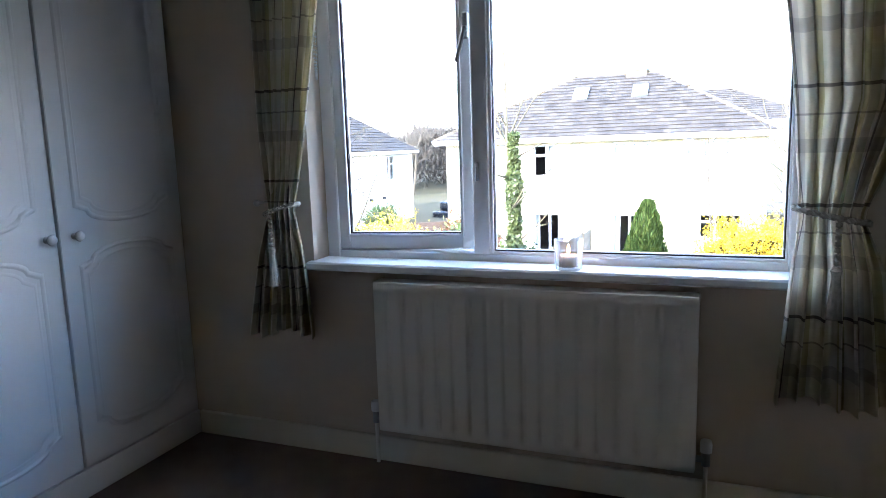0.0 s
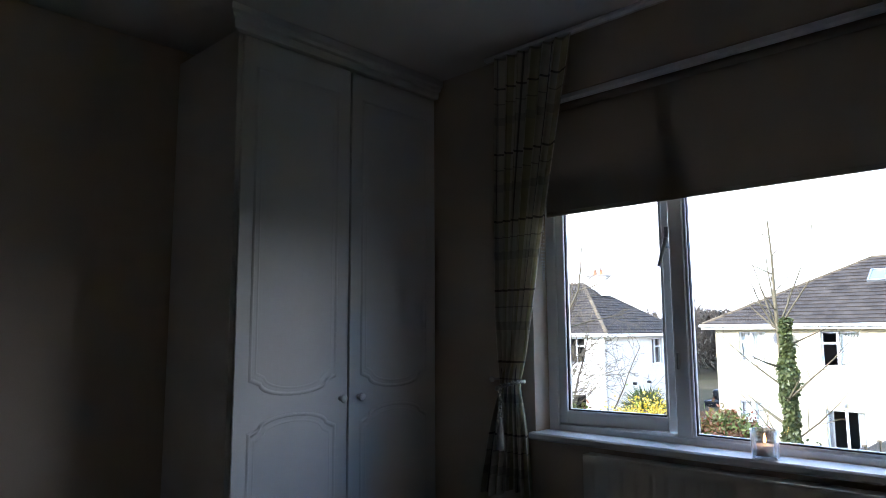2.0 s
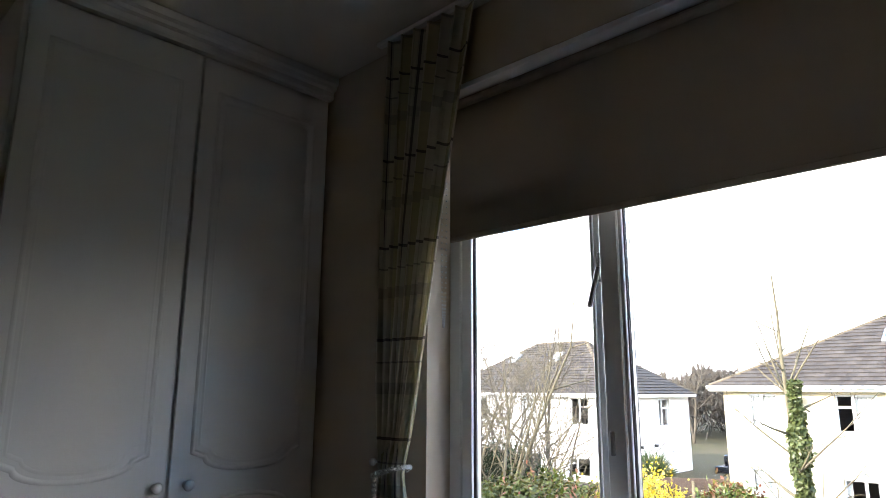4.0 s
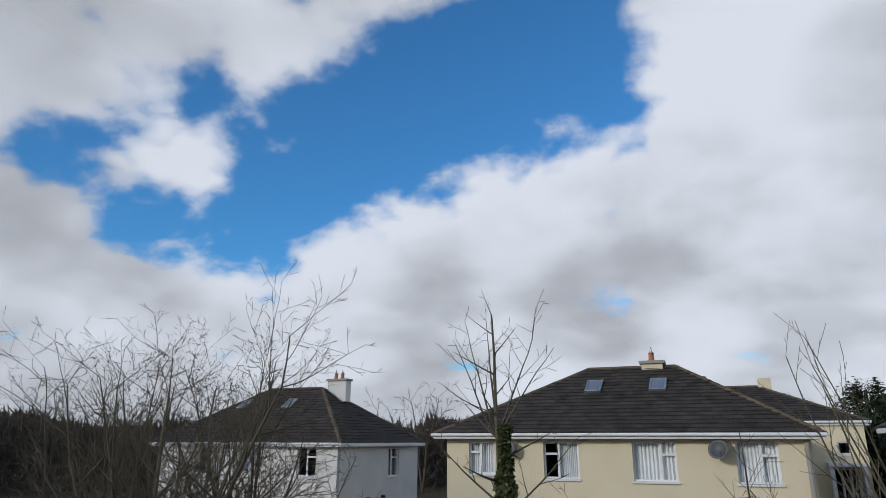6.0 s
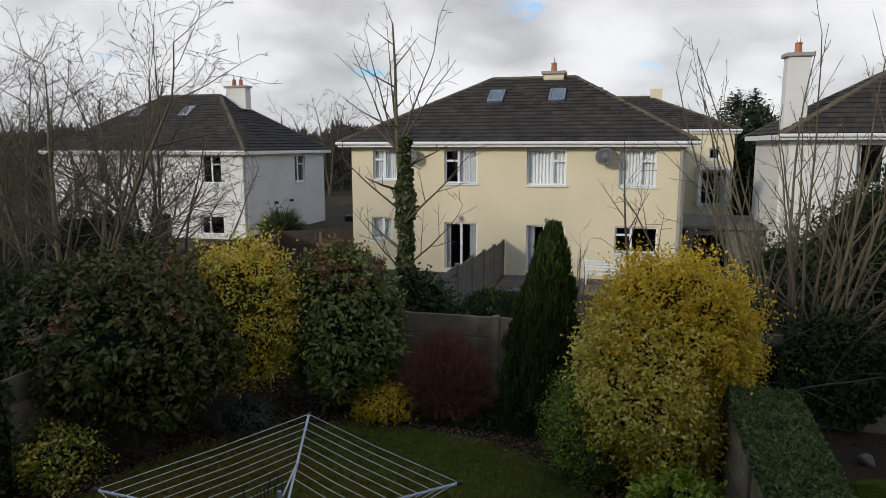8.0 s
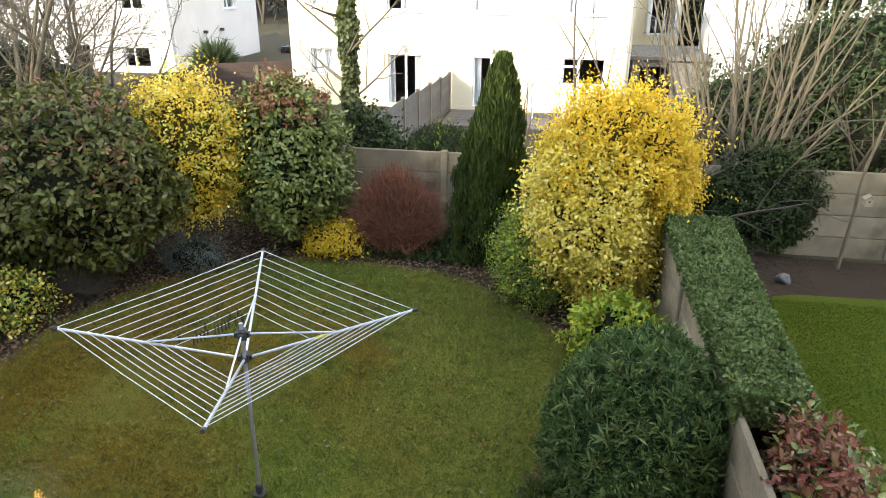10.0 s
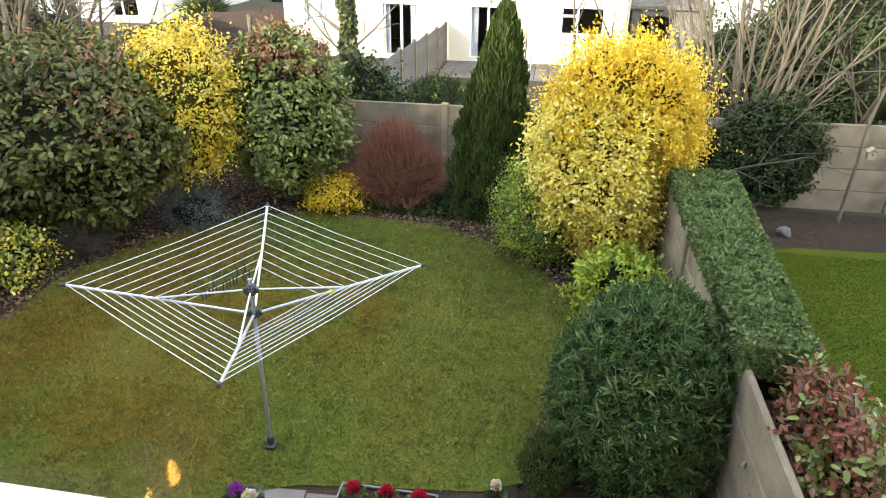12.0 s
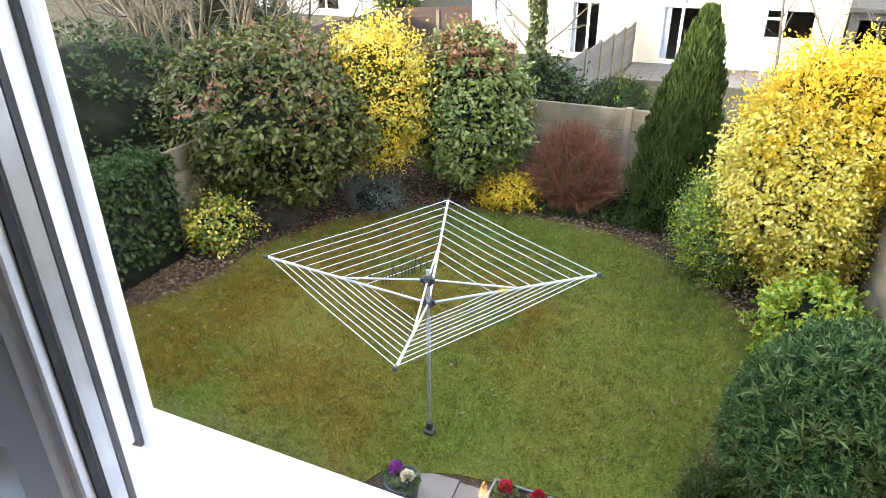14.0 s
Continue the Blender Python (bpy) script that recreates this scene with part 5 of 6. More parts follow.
def limb(rnd, segs, p, d, length, r, depth, angle, up, gap, wobble, start, child, keep, fine=0.0042):
    """A limb that wanders and tapers, with thinner limbs set round it in a spiral."""
    p, d = Vector(p), Vector(d).normalized()
    n, az, r0 = max(3, int(length / gap)), rnd.uniform(0, 6.28), r
    for s in range(n):
        nd = (d + Vector((rnd.gauss(0, wobble), rnd.gauss(0, wobble), rnd.gauss(0, wobble) + up))).normalized()
        q = p + nd * length / n
        r2 = max(fine, r0 * (1 - 0.8 * (s + 1) / n))
        segs.append((tuple(p), tuple(q), r, r2))
        p, d, r = q, nd, r2
        f = (s + 1) / n
        if depth > 0 and f >= start and rnd.random() < keep:
            az += 2.4 + rnd.gauss(0, 0.4)
            u = d.cross(Vector((0, 0, 1)) if abs(d.z) < 0.9 else Vector((1, 0, 0))).normalized()
            a = radians(angle * rnd.uniform(0.65, 1.3))
            way = d * math.cos(a) + (u * math.cos(az) + d.cross(u) * math.sin(az)) * math.sin(a)
            size = length * (1.08 - 0.65 * f) * rnd.uniform(*child)
            if size > 0.10:
                limb(rnd, segs, p, way, size, max(fine, r * 0.62), depth - 1, angle, up, max(0.09, gap * 0.68), wobble * 1.12, 0.2, child, keep, fine)


def bare_tree(name, label, at, height, r, depth, seed, angle=45, up=0.04, lean=(0, 0, 1), stems=1, splay=0.0, material=None, gap=0.42, start=0.25, child=(0.35, 0.62), wobble=0.07, keep=0.85, leaders=(), fine=0.0042):
    """leaders: (height on the trunk, length, outward lean, turn) of extra main limbs"""
    ob = thing(name, label, "tree", at)
    rnd = random.Random(seed)
    segs = []
    for s in range(stems):
        a = 2 * math.pi * s / max(1, stems) + rnd.random()
        k = splay * rnd.uniform(0.35, 1.15)
        way = Vector(lean) + Vector((math.cos(a) * k, math.sin(a) * k, 0))
        limb(rnd, segs, (0, 0, -0.02), way, height * (rnd.uniform(0.6, 1.0) if stems > 1 else 1.0), r * (rnd.uniform(0.7, 1.0) if stems > 1 else 1.0), depth, angle, up, gap, wobble, start, child, keep, fine)
    axis = [q for q in segs if q[2] > r * 0.3]
    for z, size, out, turn in leaders:
        foot = min(axis, key=lambda q: abs(q[0][2] - z))
        limb(rnd, segs, foot[0], (out * math.cos(turn), out * math.sin(turn), 1), size, r * 0.26, depth - 1, angle * 0.8, up + 0.04 * out, gap * 0.7, 0.07, 0.15, (0.32, 0.55), keep, fine)
    tube_mesh("trunk", [q for q in segs if q[2] > r * 0.33], material or M_BARK, ob, "bare trunk and limbs", 8)
    small = [q for q in segs if q[2] <= r * 0.33]
    if small:
        tube_mesh("twigs", small, material or M_BARK, ob, "fine leafless twigs", 4)
    return ob


def twig_bush(name, label, at, r, n, seed, material, th=0.004, up=1.0):
    ob = thing(name, label, "shrub", at)
    rnd = random.Random(seed)
    segs = []
    for _ in range(n):
        a, u = rnd.uniform(0, 6.28), rnd.random() ** 0.5
        el = rnd.uniform(0.12, 1.0) * math.pi / 2
        tip = Vector((math.cos(a) * math.cos(el) * r[0], math.sin(a) * math.cos(el) * r[1], (0.12 + 0.88 * math.sin(el)) * r[2])) * (0.62 + 0.42 * u)
        tip += Vector((rnd.gauss(0, 0.07), rnd.gauss(0, 0.07), rnd.gauss(0, 0.06)))
        base = Vector((rnd.gauss(0, 0.22 * r[0]), rnd.gauss(0, 0.22 * r[1]), 0))
        mid = base.lerp(tip, 0.5) + Vector((rnd.gauss(0, 0.09), rnd.gauss(0, 0.09), rnd.gauss(0.05, 0.05)))
        segs += [(tuple(base), tuple(mid), th * 1.6, th), (tuple(mid), tuple(tip), th, th * 0.5)]
        for _ in range(3):
            q = mid.lerp(tip, rnd.uniform(0.1, 0.9))
            e = q + Vector((rnd.gauss(0, 0.1), rnd.gauss(0, 0.1), rnd.gauss(0.06 * up, 0.09)))
            segs.append((tuple(q), tuple(e), th * 0.7, th * 0.4))
    tube_mesh("twigs", segs, material, ob, "", 3)
    return ob


# shrubs round the lawn
shrub("photinia_bush", "large glossy green photinia bush against the garden wall", (-6.1, 7.75, -1.55), (1.66, 1.36, 1.34), G,
      [(24000, 0.098, 0.046, L_PHOT, 0.075, -0.1, None), (1500, 0.085, 0.036, L_REDTIP, 0.09, 0.3, 0.25)], 3, lump=0.16, k=0.84, taper=0.3, spray=0.10)
shrub("golden_bush", "tall golden privet bush between green shrubs", (-4.72, 8.65, -1.3), (0.80, 0.64, 1.16), G,
      [(9000, 0.044, 0.027, L_GOLD, 0.05, 0.35, None), (9000, 0.046, 0.028, L_GOLD2, 0.05, 0.2, None), (2600, 0.046, 0.024, L_LIME, 0.05, 0.2, None)], 5, inner=M_SHADECOREG, lump=0.26, taper=0.3, spray=0.17, k=0.78)
shrub("laurel_bush", "tall green shrub with red young leaf tips", (-3.55, 9.55, -1.55), (0.98, 0.82, 1.24), G,
      [(15000, 0.092, 0.044, L_PHOT2, 0.07, -0.2, None), (5200, 0.075, 0.032, L_REDTIP, 0.07, 0.3, 0.66)], 7, lump=0.15, k=0.86, spray=0.09)
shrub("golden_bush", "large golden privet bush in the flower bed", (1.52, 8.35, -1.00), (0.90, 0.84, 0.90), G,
      [(30000, 0.046, 0.028, L_GOLD, 0.05, 0.45, None)], 9, inner=M_SHADECOREG, lump=0.34, freq=2.1, k=0.80, spray=0.15,
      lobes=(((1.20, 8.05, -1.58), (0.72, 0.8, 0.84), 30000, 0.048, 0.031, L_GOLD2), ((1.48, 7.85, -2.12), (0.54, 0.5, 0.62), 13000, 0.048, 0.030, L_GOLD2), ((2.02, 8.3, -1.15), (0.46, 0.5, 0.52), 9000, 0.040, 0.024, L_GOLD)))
shrub("green_bush", "low green bush at the foot of the golden bush", (0.55, 8.2, -2.35), (0.50, 0.5, 0.72), G,
      [(7000, 0.042, 0.018, L_LIME, 0.05, 0.3, 0.1), (11000, 0.042, 0.018, L_LIME, 0.05, 0.2, None), (9000, 0.042, 0.018, L_BOX, 0.05, 0.2, None)], 11, spray=0.12)
shrub("choisya_bush", "small lime green bush with yellow young leaves", (1.56, 6.45, -2.5), (0.48, 0.46, 0.46), G,
      [(4600, 0.075, 0.034, L_LIME, 0.05, 0.35, None)], 13, spray=0.10, clump=22, lump=0.28, freq=2.8)
shrub("euonymus_bush", "low golden variegated bush at the lawn's edge", (-2.72, 9.32, -2.78), (0.46, 0.36, 0.26), G,
      [(3600, 0.046, 0.028, L_GOLD, 0.05, 0.2, None)], 15, inner=M_SHADECOREG, lump=0.3, spray=0.09)
shrub("euonymus_bush", "low yellow and green bush below the side wall", (-6.1, 6.35, -2.68), (0.44, 0.44, 0.34), G,
      [(1100, 0.055, 0.032, L_GOLD2, 0.08, 0.1, None), (900, 0.055, 0.03, L_LIME, 0.09, 0.1, None), (1300, 0.055, 0.03, L_PHOT2, 0.09, 0.1, None)], 17, lump=0.4, spray=0.14, k=0.6)
shrub("lavender_bush", "small silver-grey bush in the flower bed", (-4.66, 8.36, -2.78), (0.44, 0.32, 0.28), G, [(5000, 0.045, 0.010, L_GREY, 0.05, 0.5, None)], 19)
twig_bush("bare_bush", "small leafless brown twiggy bush", (-5.72, 7.12, G), (0.55, 0.45, 0.55), 620, 21, M_BARK, 0.004)
twig_bush("dogwood_bush", "dense round russet red leafless bush", (-1.78, 9.75, G), (0.92, 0.68, 1.38), 1700, 23, M_REDTWIG, 0.006)
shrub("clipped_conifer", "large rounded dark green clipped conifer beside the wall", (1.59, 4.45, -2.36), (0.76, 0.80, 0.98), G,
      [(46000, 0.066, 0.016, L_YEW, 0.030, 0.5, None), (6500, 0.10, 0.020, L_BOX, 0.02, 0.4, -0.1)], 25, inner=M_SHADECOREY, lump=0.07, freq=2.4, k=0.92, spray=0.035, clump=20)
shrub("small_conifer", "low dark conifer at the lawn's edge", (0.80, 4.0, -2.82), (0.18, 0.24, 0.22), G, [(4000, 0.05, 0.010, L_CYP, 0.03, 0.9, None)], 26, spray=0.05)

# the columnar cypress
cyp = thing("cypress_tree", "narrow pointed dark green cypress in the flower bed", "tree", (-0.30, 9.6, G))
rng = np.random.default_rng(31)
n = 38000
h = rng.random(n) ** 0.8
H = 3.12
prof = np.interp(h, [0, 0.06, 0.25, 0.5, 0.75, 0.9, 1.0], [0.34, 0.50, 0.54, 0.43, 0.27, 0.155, 0.03])
a = rng.uniform(0, 2 * np.pi, n)
lobes = 1 + 0.15 * np.sin(a * 5 + h * 9) + 0.11 * np.sin(a * 11 - h * 23) + 0.10 * np.sin(a * 3 + h * 37)
rad_ = prof * lobes * (1 - 0.25 * rng.random(n) ** 2)
pos = np.stack([rad_ * np.cos(a) + 0.20 * h, rad_ * np.sin(a), h * H], 1) + rng.normal(size=(n, 3)) * 0.02
out = np.stack([np.cos(a), np.sin(a), np.zeros(n)], 1)
leaves("crown", pos, out * 0.35 + np.array([0, 0, 1.0]) + rng.normal(size=(n, 3)) * 0.22, out + rng.normal(size=(n, 3)) * 0.4, 0.10, 0.028, L_CYP, cyp, seed=31)
bm = lathe(bmesh.new(), [(0.26, 0.02), (0.40, 0.3), (0.43, 0.8), (0.33, 1.6), (0.19, 2.3), (0.09, 2.75), (0.02, 2.95)], 20)
for v in bm.verts:
    v.co.x += 0.20 * v.co.z / H
# Turned core whose dark colour paints the shade inside the crown.
part("shade_core", bm, M_SHADECORE, cyp, smooth=True)
part("trunk", rod(bmesh.new(), (0, 0, -0.02), (0, 0, 2.6), 0.06, 0.02), M_BARK, cyp)

# hedge and climbing plants on the side walls
def carpet(name, label, x0, x1, y0, y1, z_top, thick, n, L, W, material, seed, base_z, near=1.0):
    """Clipped foliage with an uneven top over a box; near: its width at the end y0 against that at y1."""
    slim = lambda x, y: (x0 - (x0 + x1) / 2) + (x - (x0 - (x0 + x1) / 2)) * (near + (1 - near) * (y + (y1 - y0) / 2) / (y1 - y0))
    ob = thing(name, label, "hedge", ((x0 + x1) / 2, (y0 + y1) / 2, base_z))
    rng = np.random.default_rng(seed)
    cx, cy = (x0 + x1) / 2, (y0 + y1) / 2
    bm = bmesh.new()
    box(bm, x0 - cx + 0.05, x1 - cx - 0.05, y0 - cy + 0.05, y1 - cy - 0.05, 0, z_top - base_z - 0.06)
    bmesh.ops.subdivide_edges(bm, edges=bm.edges[:], cuts=5, use_grid_fill=True)
    for v in bm.verts:
        if v.co.z > 0.02:
            v.co += Vector((0.05 * noise.noise(v.co * 5), 0.05 * noise.noise(v.co * 4 + Vector((3, 0, 0))), 0.05 * noise.noise(v.co * 3)))
        v.co.x = slim(v.co.x, v.co.y)
    # Box core under the leaves, the hedge's inner shade painted as dark colour.
    part("shade_core", bm, M_SHADECORE, ob, smooth=True)
    top = rng.random(n) < 0.72
    px, py = rng.uniform(x0 - cx, x1 - cx, n), rng.uniform(y0 - cy, y1 - cy, n)
    lumpy = np.array([0.06 * noise.noise(Vector((x * 3.5, y * 3.5, seed))) for x, y in zip(px, py)])
    pz = np.where(top, z_top - base_z + lumpy - 0.05 * rng.random(n), rng.uniform(z_top - base_z - thick, z_top - base_z, n))
    edge = rng.integers(0, 3, n)
    px = np.where(~top & (edge == 0), x0 - cx + 0.04 * rng.random(n), px)
    px = np.where(~top & (edge == 1), x1 - cx - 0.04 * rng.random(n), px)
    py = np.where(~top & (edge == 2), y0 - cy + 0.04 * rng.random(n), py)
    d = np.where(top[:, None], [[0, 0, 1.0]], np.stack([np.where(edge == 0, -1.0, np.where(edge == 1, 1.0, 0)), np.where(edge == 2, -1.0, 0), np.full(n, 0.2)], 1))
    leaves("leaves", np.stack([slim(px, py), py, pz], 1), d * 0.4 + rng.normal(size=(n, 3)) * 0.7, d + rng.normal(size=(n, 3)) * 0.4, L, W, material, ob, seed=seed)
    return ob


carpet("hedge", "low clipped evergreen hedge growing over the boundary wall", 2.13, 2.85, 3.95, 7.75, -1.43, 0.2, 40000, 0.052, 0.026, L_BOX, 41, G, near=0.68)
carpet("ivy", "dark ivy covering the concrete side wall", -7.0, -6.28, 2.2, 5.9, -1.50, 1.3, 22000, 0.065, 0.045, L_IVY, 43, G)
shrub("ivy", "ivy patch climbing the concrete boundary wall", (3.98, 10.64, -2.10), (0.92, 0.17, 0.84), G, [(17000, 0.050, 0.034, L_IVY, 0.035, 0.0, None)], 45, lump=0.4, freq=2.6, k=0.8, spray=0.06)
shrub("pieris_bush", "bronze red leaved shrub beside the boundary wall", (2.53, 3.30, -1.94), (0.22, 0.70, 0.60), G, [(8000, 0.060, 0.026, L_PIERIS, 0.05, 0.4, None), (2600, 0.075, 0.034, L_PHOT2, 0.06, 0.1, None)], 47, spray=0.08)
shrub("evergreen_shrub", "dense dark evergreen shrubs behind the boundary wall", (6.1, 13.2, -1.15), (2.0, 1.3, 2.05), -3.1, [(16000, 0.09, 0.045, L_IVY, 0.12, 0.1, None)], 49, k=0.88)
shrub("evergreen_shrub", "dense dark evergreen shrubs behind the boundary wall", (9.2, 12.6, -1.4), (2.2, 1.3, 1.9), -3.1, [(9000, 0.09, 0.045, L_IVY, 0.12, 0.1, None)], 50, k=0.88)
shrub("evergreen_shrub", "dark tangled growth under the many-stemmed trees", (4.3, 13.6, -1.75), (1.3, 0.9, 1.35), -3.1, [(9000, 0.08, 0.04, L_IVY, 0.12, 0.1, None)], 58, k=0.82, lump=0.35)
shrub("evergreen_shrub", "dark ivy mass at the foot of the tree", (-2.75, 11.35, -2.05), (0.85, 0.45, 0.95), -3.1, [(5000, 0.07, 0.045, L_IVY, 0.09, 0.0, None)], 52, k=0.88)
shrub("evergreen_shrub", "dark overgrown shrubs behind the side wall", (-9.6, 7.6, -1.9), (2.2, 1.8, 1.5), G, [(9000, 0.09, 0.05, L_IVY, 0.12, 0.0, None)], 53, k=0.88)
shrub("evergreen_shrub", "dark overgrown shrubs in the garden behind", (-11.2, 12.5, -1.8), (2.6, 1.8, 1.7), -3.1, [(9000, 0.09, 0.05, L_EVER, 0.12, 0.0, None)], 54, k=0.88)

shrub("evergreen_tree", "dark evergreen trees glimpsed between the houses", (8.2, 41.0, -0.4), (1.9, 1.6, 3.4), -3.6, [(9000, 0.26, 0.12, L_EVER, 0.2, 0.2, None)], 56, k=0.86, lump=0.3)
shrub("low_planting", "low green and yellow plants at the foot of the timber fence", (-2.55, 17.6, -3.25), (0.75, 1.5, 0.36), -3.4, [(500, 0.09, 0.035, L_LIME, 0.07, 0.6, None), (5200, 0.10, 0.03, L_IVY, 0.07, 0.6, None)], 57, lump=0.35)
# trees
bare_tree("bare_tree", "leafless young tree with an ivy covered trunk", (-2.95, 11.3, -3.1), 6.6, 0.085, 3, 61, 62, 0.03, gap=0.36, start=0.36, child=(0.18, 0.30), wobble=0.018, material=M_BARKY,
          leaders=((4.3, 2.4, 0.35, 0.3), (4.5, 2.3, 0.45, 3.0), (4.7, 2.1, 0.3, 1.9), (4.2, 1.9, 0.7, 3.5), (4.4, 1.9, 0.65, 0.0), (3.4, 1.7, 1.2, 3.3), (3.0, 1.9, 1.3, 0.2), (2.2, 1.6, 1.6, 3.0), (2.0, 1.8, 1.5, -0.2)))
ivt = thing("tree_ivy", "ivy clothing the trunk of the leafless tree", "ivy", (-2.95, 11.3, -3.1))
rng = np.random.default_rng(63)
n = 9000
zz = 0.3 + 4.3 * rng.random(n) ** 1.2
a = rng.uniform(0, 6.28, n)
rr = (0.10 + 0.11 * rng.random(n)) * (1 + 0.28 * np.sin(zz * 4.1) + 0.22 * np.sin(zz * 9.7 + a)) * np.interp(zz, [0.3, 1.2, 3.4, 4.6], [2.0, 0.85, 0.68, 0.42])
pos = np.stack([rr * np.cos(a), rr * np.sin(a), zz], 1)
d = np.stack([np.cos(a), np.sin(a), 0.2 + 0 * a], 1)
leaves("leaves", pos, rng.normal(size=(n, 3)) * 0.5 + np.array([0, 0, -0.5]) + d * 0.4, d + rng.normal(size=(n, 3)) * 0.3, 0.075, 0.055, L_IVYL, ivt, seed=64)
bare_tree("bare_tree", "large spreading leafless tree beyond the side wall", (-9.3, 9.9, G), 6.8, 0.085, 4, 67, 48, 0.03, stems=6, splay=0.6, gap=0.45, child=(0.38, 0.66), keep=0.95, material=M_BARKY)
for x, y, z, h, sd in ((-12.3, 13.6, -3.1, 7.6, 69), (-9.6, 13.2, -3.1, 6.8, 70), (-11.2, 10.6, G, 7.2, 81), (-14.6, 12.4, -3.1, 7.8, 82), (-13.5, 17.5, -3.3, 8.2, 84)):
    bare_tree("bare_tree", "leafless tree in the gardens beyond the side wall", (x, y, z), h * 0.94, 0.07, 4, sd, 50, 0.03, stems=4, splay=0.45, gap=0.42, child=(0.38, 0.64), keep=0.95, material=M_BARK)
bare_tree("bare_tree", "low leafless tree behind the photinia bush", (-7.7, 11.9, -3.1), 4.6, 0.05, 4, 83, 52, 0.02, stems=4, splay=0.6, gap=0.36, keep=0.95, material=M_BARKY)
for x, y, sd in ((-10.0, 11.6, 85), (-13.0, 11.2, 86)):
    bare_tree("bare_tree", "dense many-stemmed leafless thicket beyond the side wall", (x, y, G), 4.4, 0.03, 4, sd, 50, 0.02, stems=8, splay=0.75, gap=0.36, material=M_BARK)
bare_tree("bare_tree", "many-stemmed leafless tree at the corner of the wall", (2.95, 11.1, -3.1), 4.4, 0.045, 4, 71, 52, 0.015, lean=(0.22, 0.05, 1), stems=14, splay=0.95, gap=0.36, child=(0.3, 0.52), material=M_BARK, wobble=0.09)
bare_tree("bare_tree", "tall many-stemmed leafless tree behind the wall", (3.75, 11.6, -3.1), 7.0, 0.042, 2, 72, 30, 0.035, stems=20, splay=0.62, gap=0.42, start=0.3, child=(0.16, 0.34), material=M_BARKY, wobble=0.04)
bare_tree("bare_tree", "arching leafless tree above the boundary wall", (5.6, 12.4, -3.1), 4.8, 0.05, 4, 76, 48, -0.005, stems=11, splay=1.0, gap=0.42, material=M_BARK, wobble=0.08)
bare_tree("bare_tree", "slim leafless sapling by the boundary wall", (5.25, 10.25, G), 3.3, 0.034, 2, 73, 38, 0.02, lean=(0.13, 0, 1), start=0.35, child=(0.35, 0.6), material=M_BARKY)
bare_tree("bare_tree", "slim leafless tree in front of the cream house", (1.2, 19.5, -3.4), 4.9, 0.05, 2, 74, 40, 0.05, start=0.3, child=(0.28, 0.45), wobble=0.03, material=M_BARK)
bare_tree("bare_tree", "slim leafless shrub in front of the cream house", (-0.2, 20.5, -3.5), 2.4, 0.025, 2, 75, 40, 0.04, stems=3, splay=0.35, material=M_BARK)
for x, y, sd in ((7.6, 13.9, 88), (10.2, 14.2, 89)):
    bare_tree("bare_tree", "dense many-stemmed leafless thicket behind the wall", (x, y, -3.1), 4.8, 0.035, 4, sd, 50, 0.02, stems=8, splay=0.7, gap=0.38, material=M_BARK)

M_BOX = mat("weathered_cream_wood", (0.36, 0.31, 0.20), (0.28, 0.24, 0.15), 0.85, 12, 90, 0.2, spec=0.15)
bb = thing("bird_box", "small cream bird box hung on the slim sapling", "bird box", (5.40, 10.17, -1.92))
bb.scale = (0.78, 0.78, 0.78)
part("body", boxes((-0.075, 0.075, -0.06, 0.06, 0.0, 0.15), bevel=0.004), M_BOX, bb, "cream painted box")
bm = bmesh.new()
for x0_, x1_ in ((-0.10, 0.008), (0.10, -0.008)):
    vs = [bm.verts.new((x, y, z)) for y in (-0.09, 0.08) for x, z in ((x0_, 0.135), (x1_, 0.225), (x1_, 0.24), (x0_, 0.15))]
    for f in ((0, 1, 2, 3), (7, 6, 5, 4), (0, 4, 5, 1), (1, 5, 6, 2), (2, 6, 7, 3), (3, 7, 4, 0)):
        bm.faces.new([vs[i] for i in f])
bmesh.ops.recalc_face_normals(bm, faces=bm.faces[:])
part("roof", bm, M_BOX, bb, "pitched cream roof")
part("gable", boxes((-0.04, 0.04, -0.055, 0.055, 0.148, 0.19)), M_BOX, bb)
part("entrance", rod(bmesh.new(), (0, -0.062, 0.10), (0, -0.055, 0.10), 0.02, n=14), M_BLACK, bb, "dark round entrance hole")

# cordyline in front of the white house
pal = thing("cordyline", "spiky cordyline palm in front of the white house", "palm", (-12.9, 25.0, -3.6))
part("trunk", rod(bmesh.new(), (0, 0, 0), (0, 0, 1.2), 0.12, 0.09), M_BARK, pal)
rng = np.random.default_rng(77)
n = 700
d = rng.normal(size=(n, 3))
d[:, 2] = np.abs(d[:, 2]) * 0.9 - 0.15
d /= np.linalg.norm(d, axis=1, keepdims=True)
leaves("leaves", np.tile([[0, 0, 1.3]], (n, 1)) + d * 0.06, d, rng.normal(size=(n, 3)), 1.0, 0.05, L_PALM, pal, seed=78, bend=0.1)

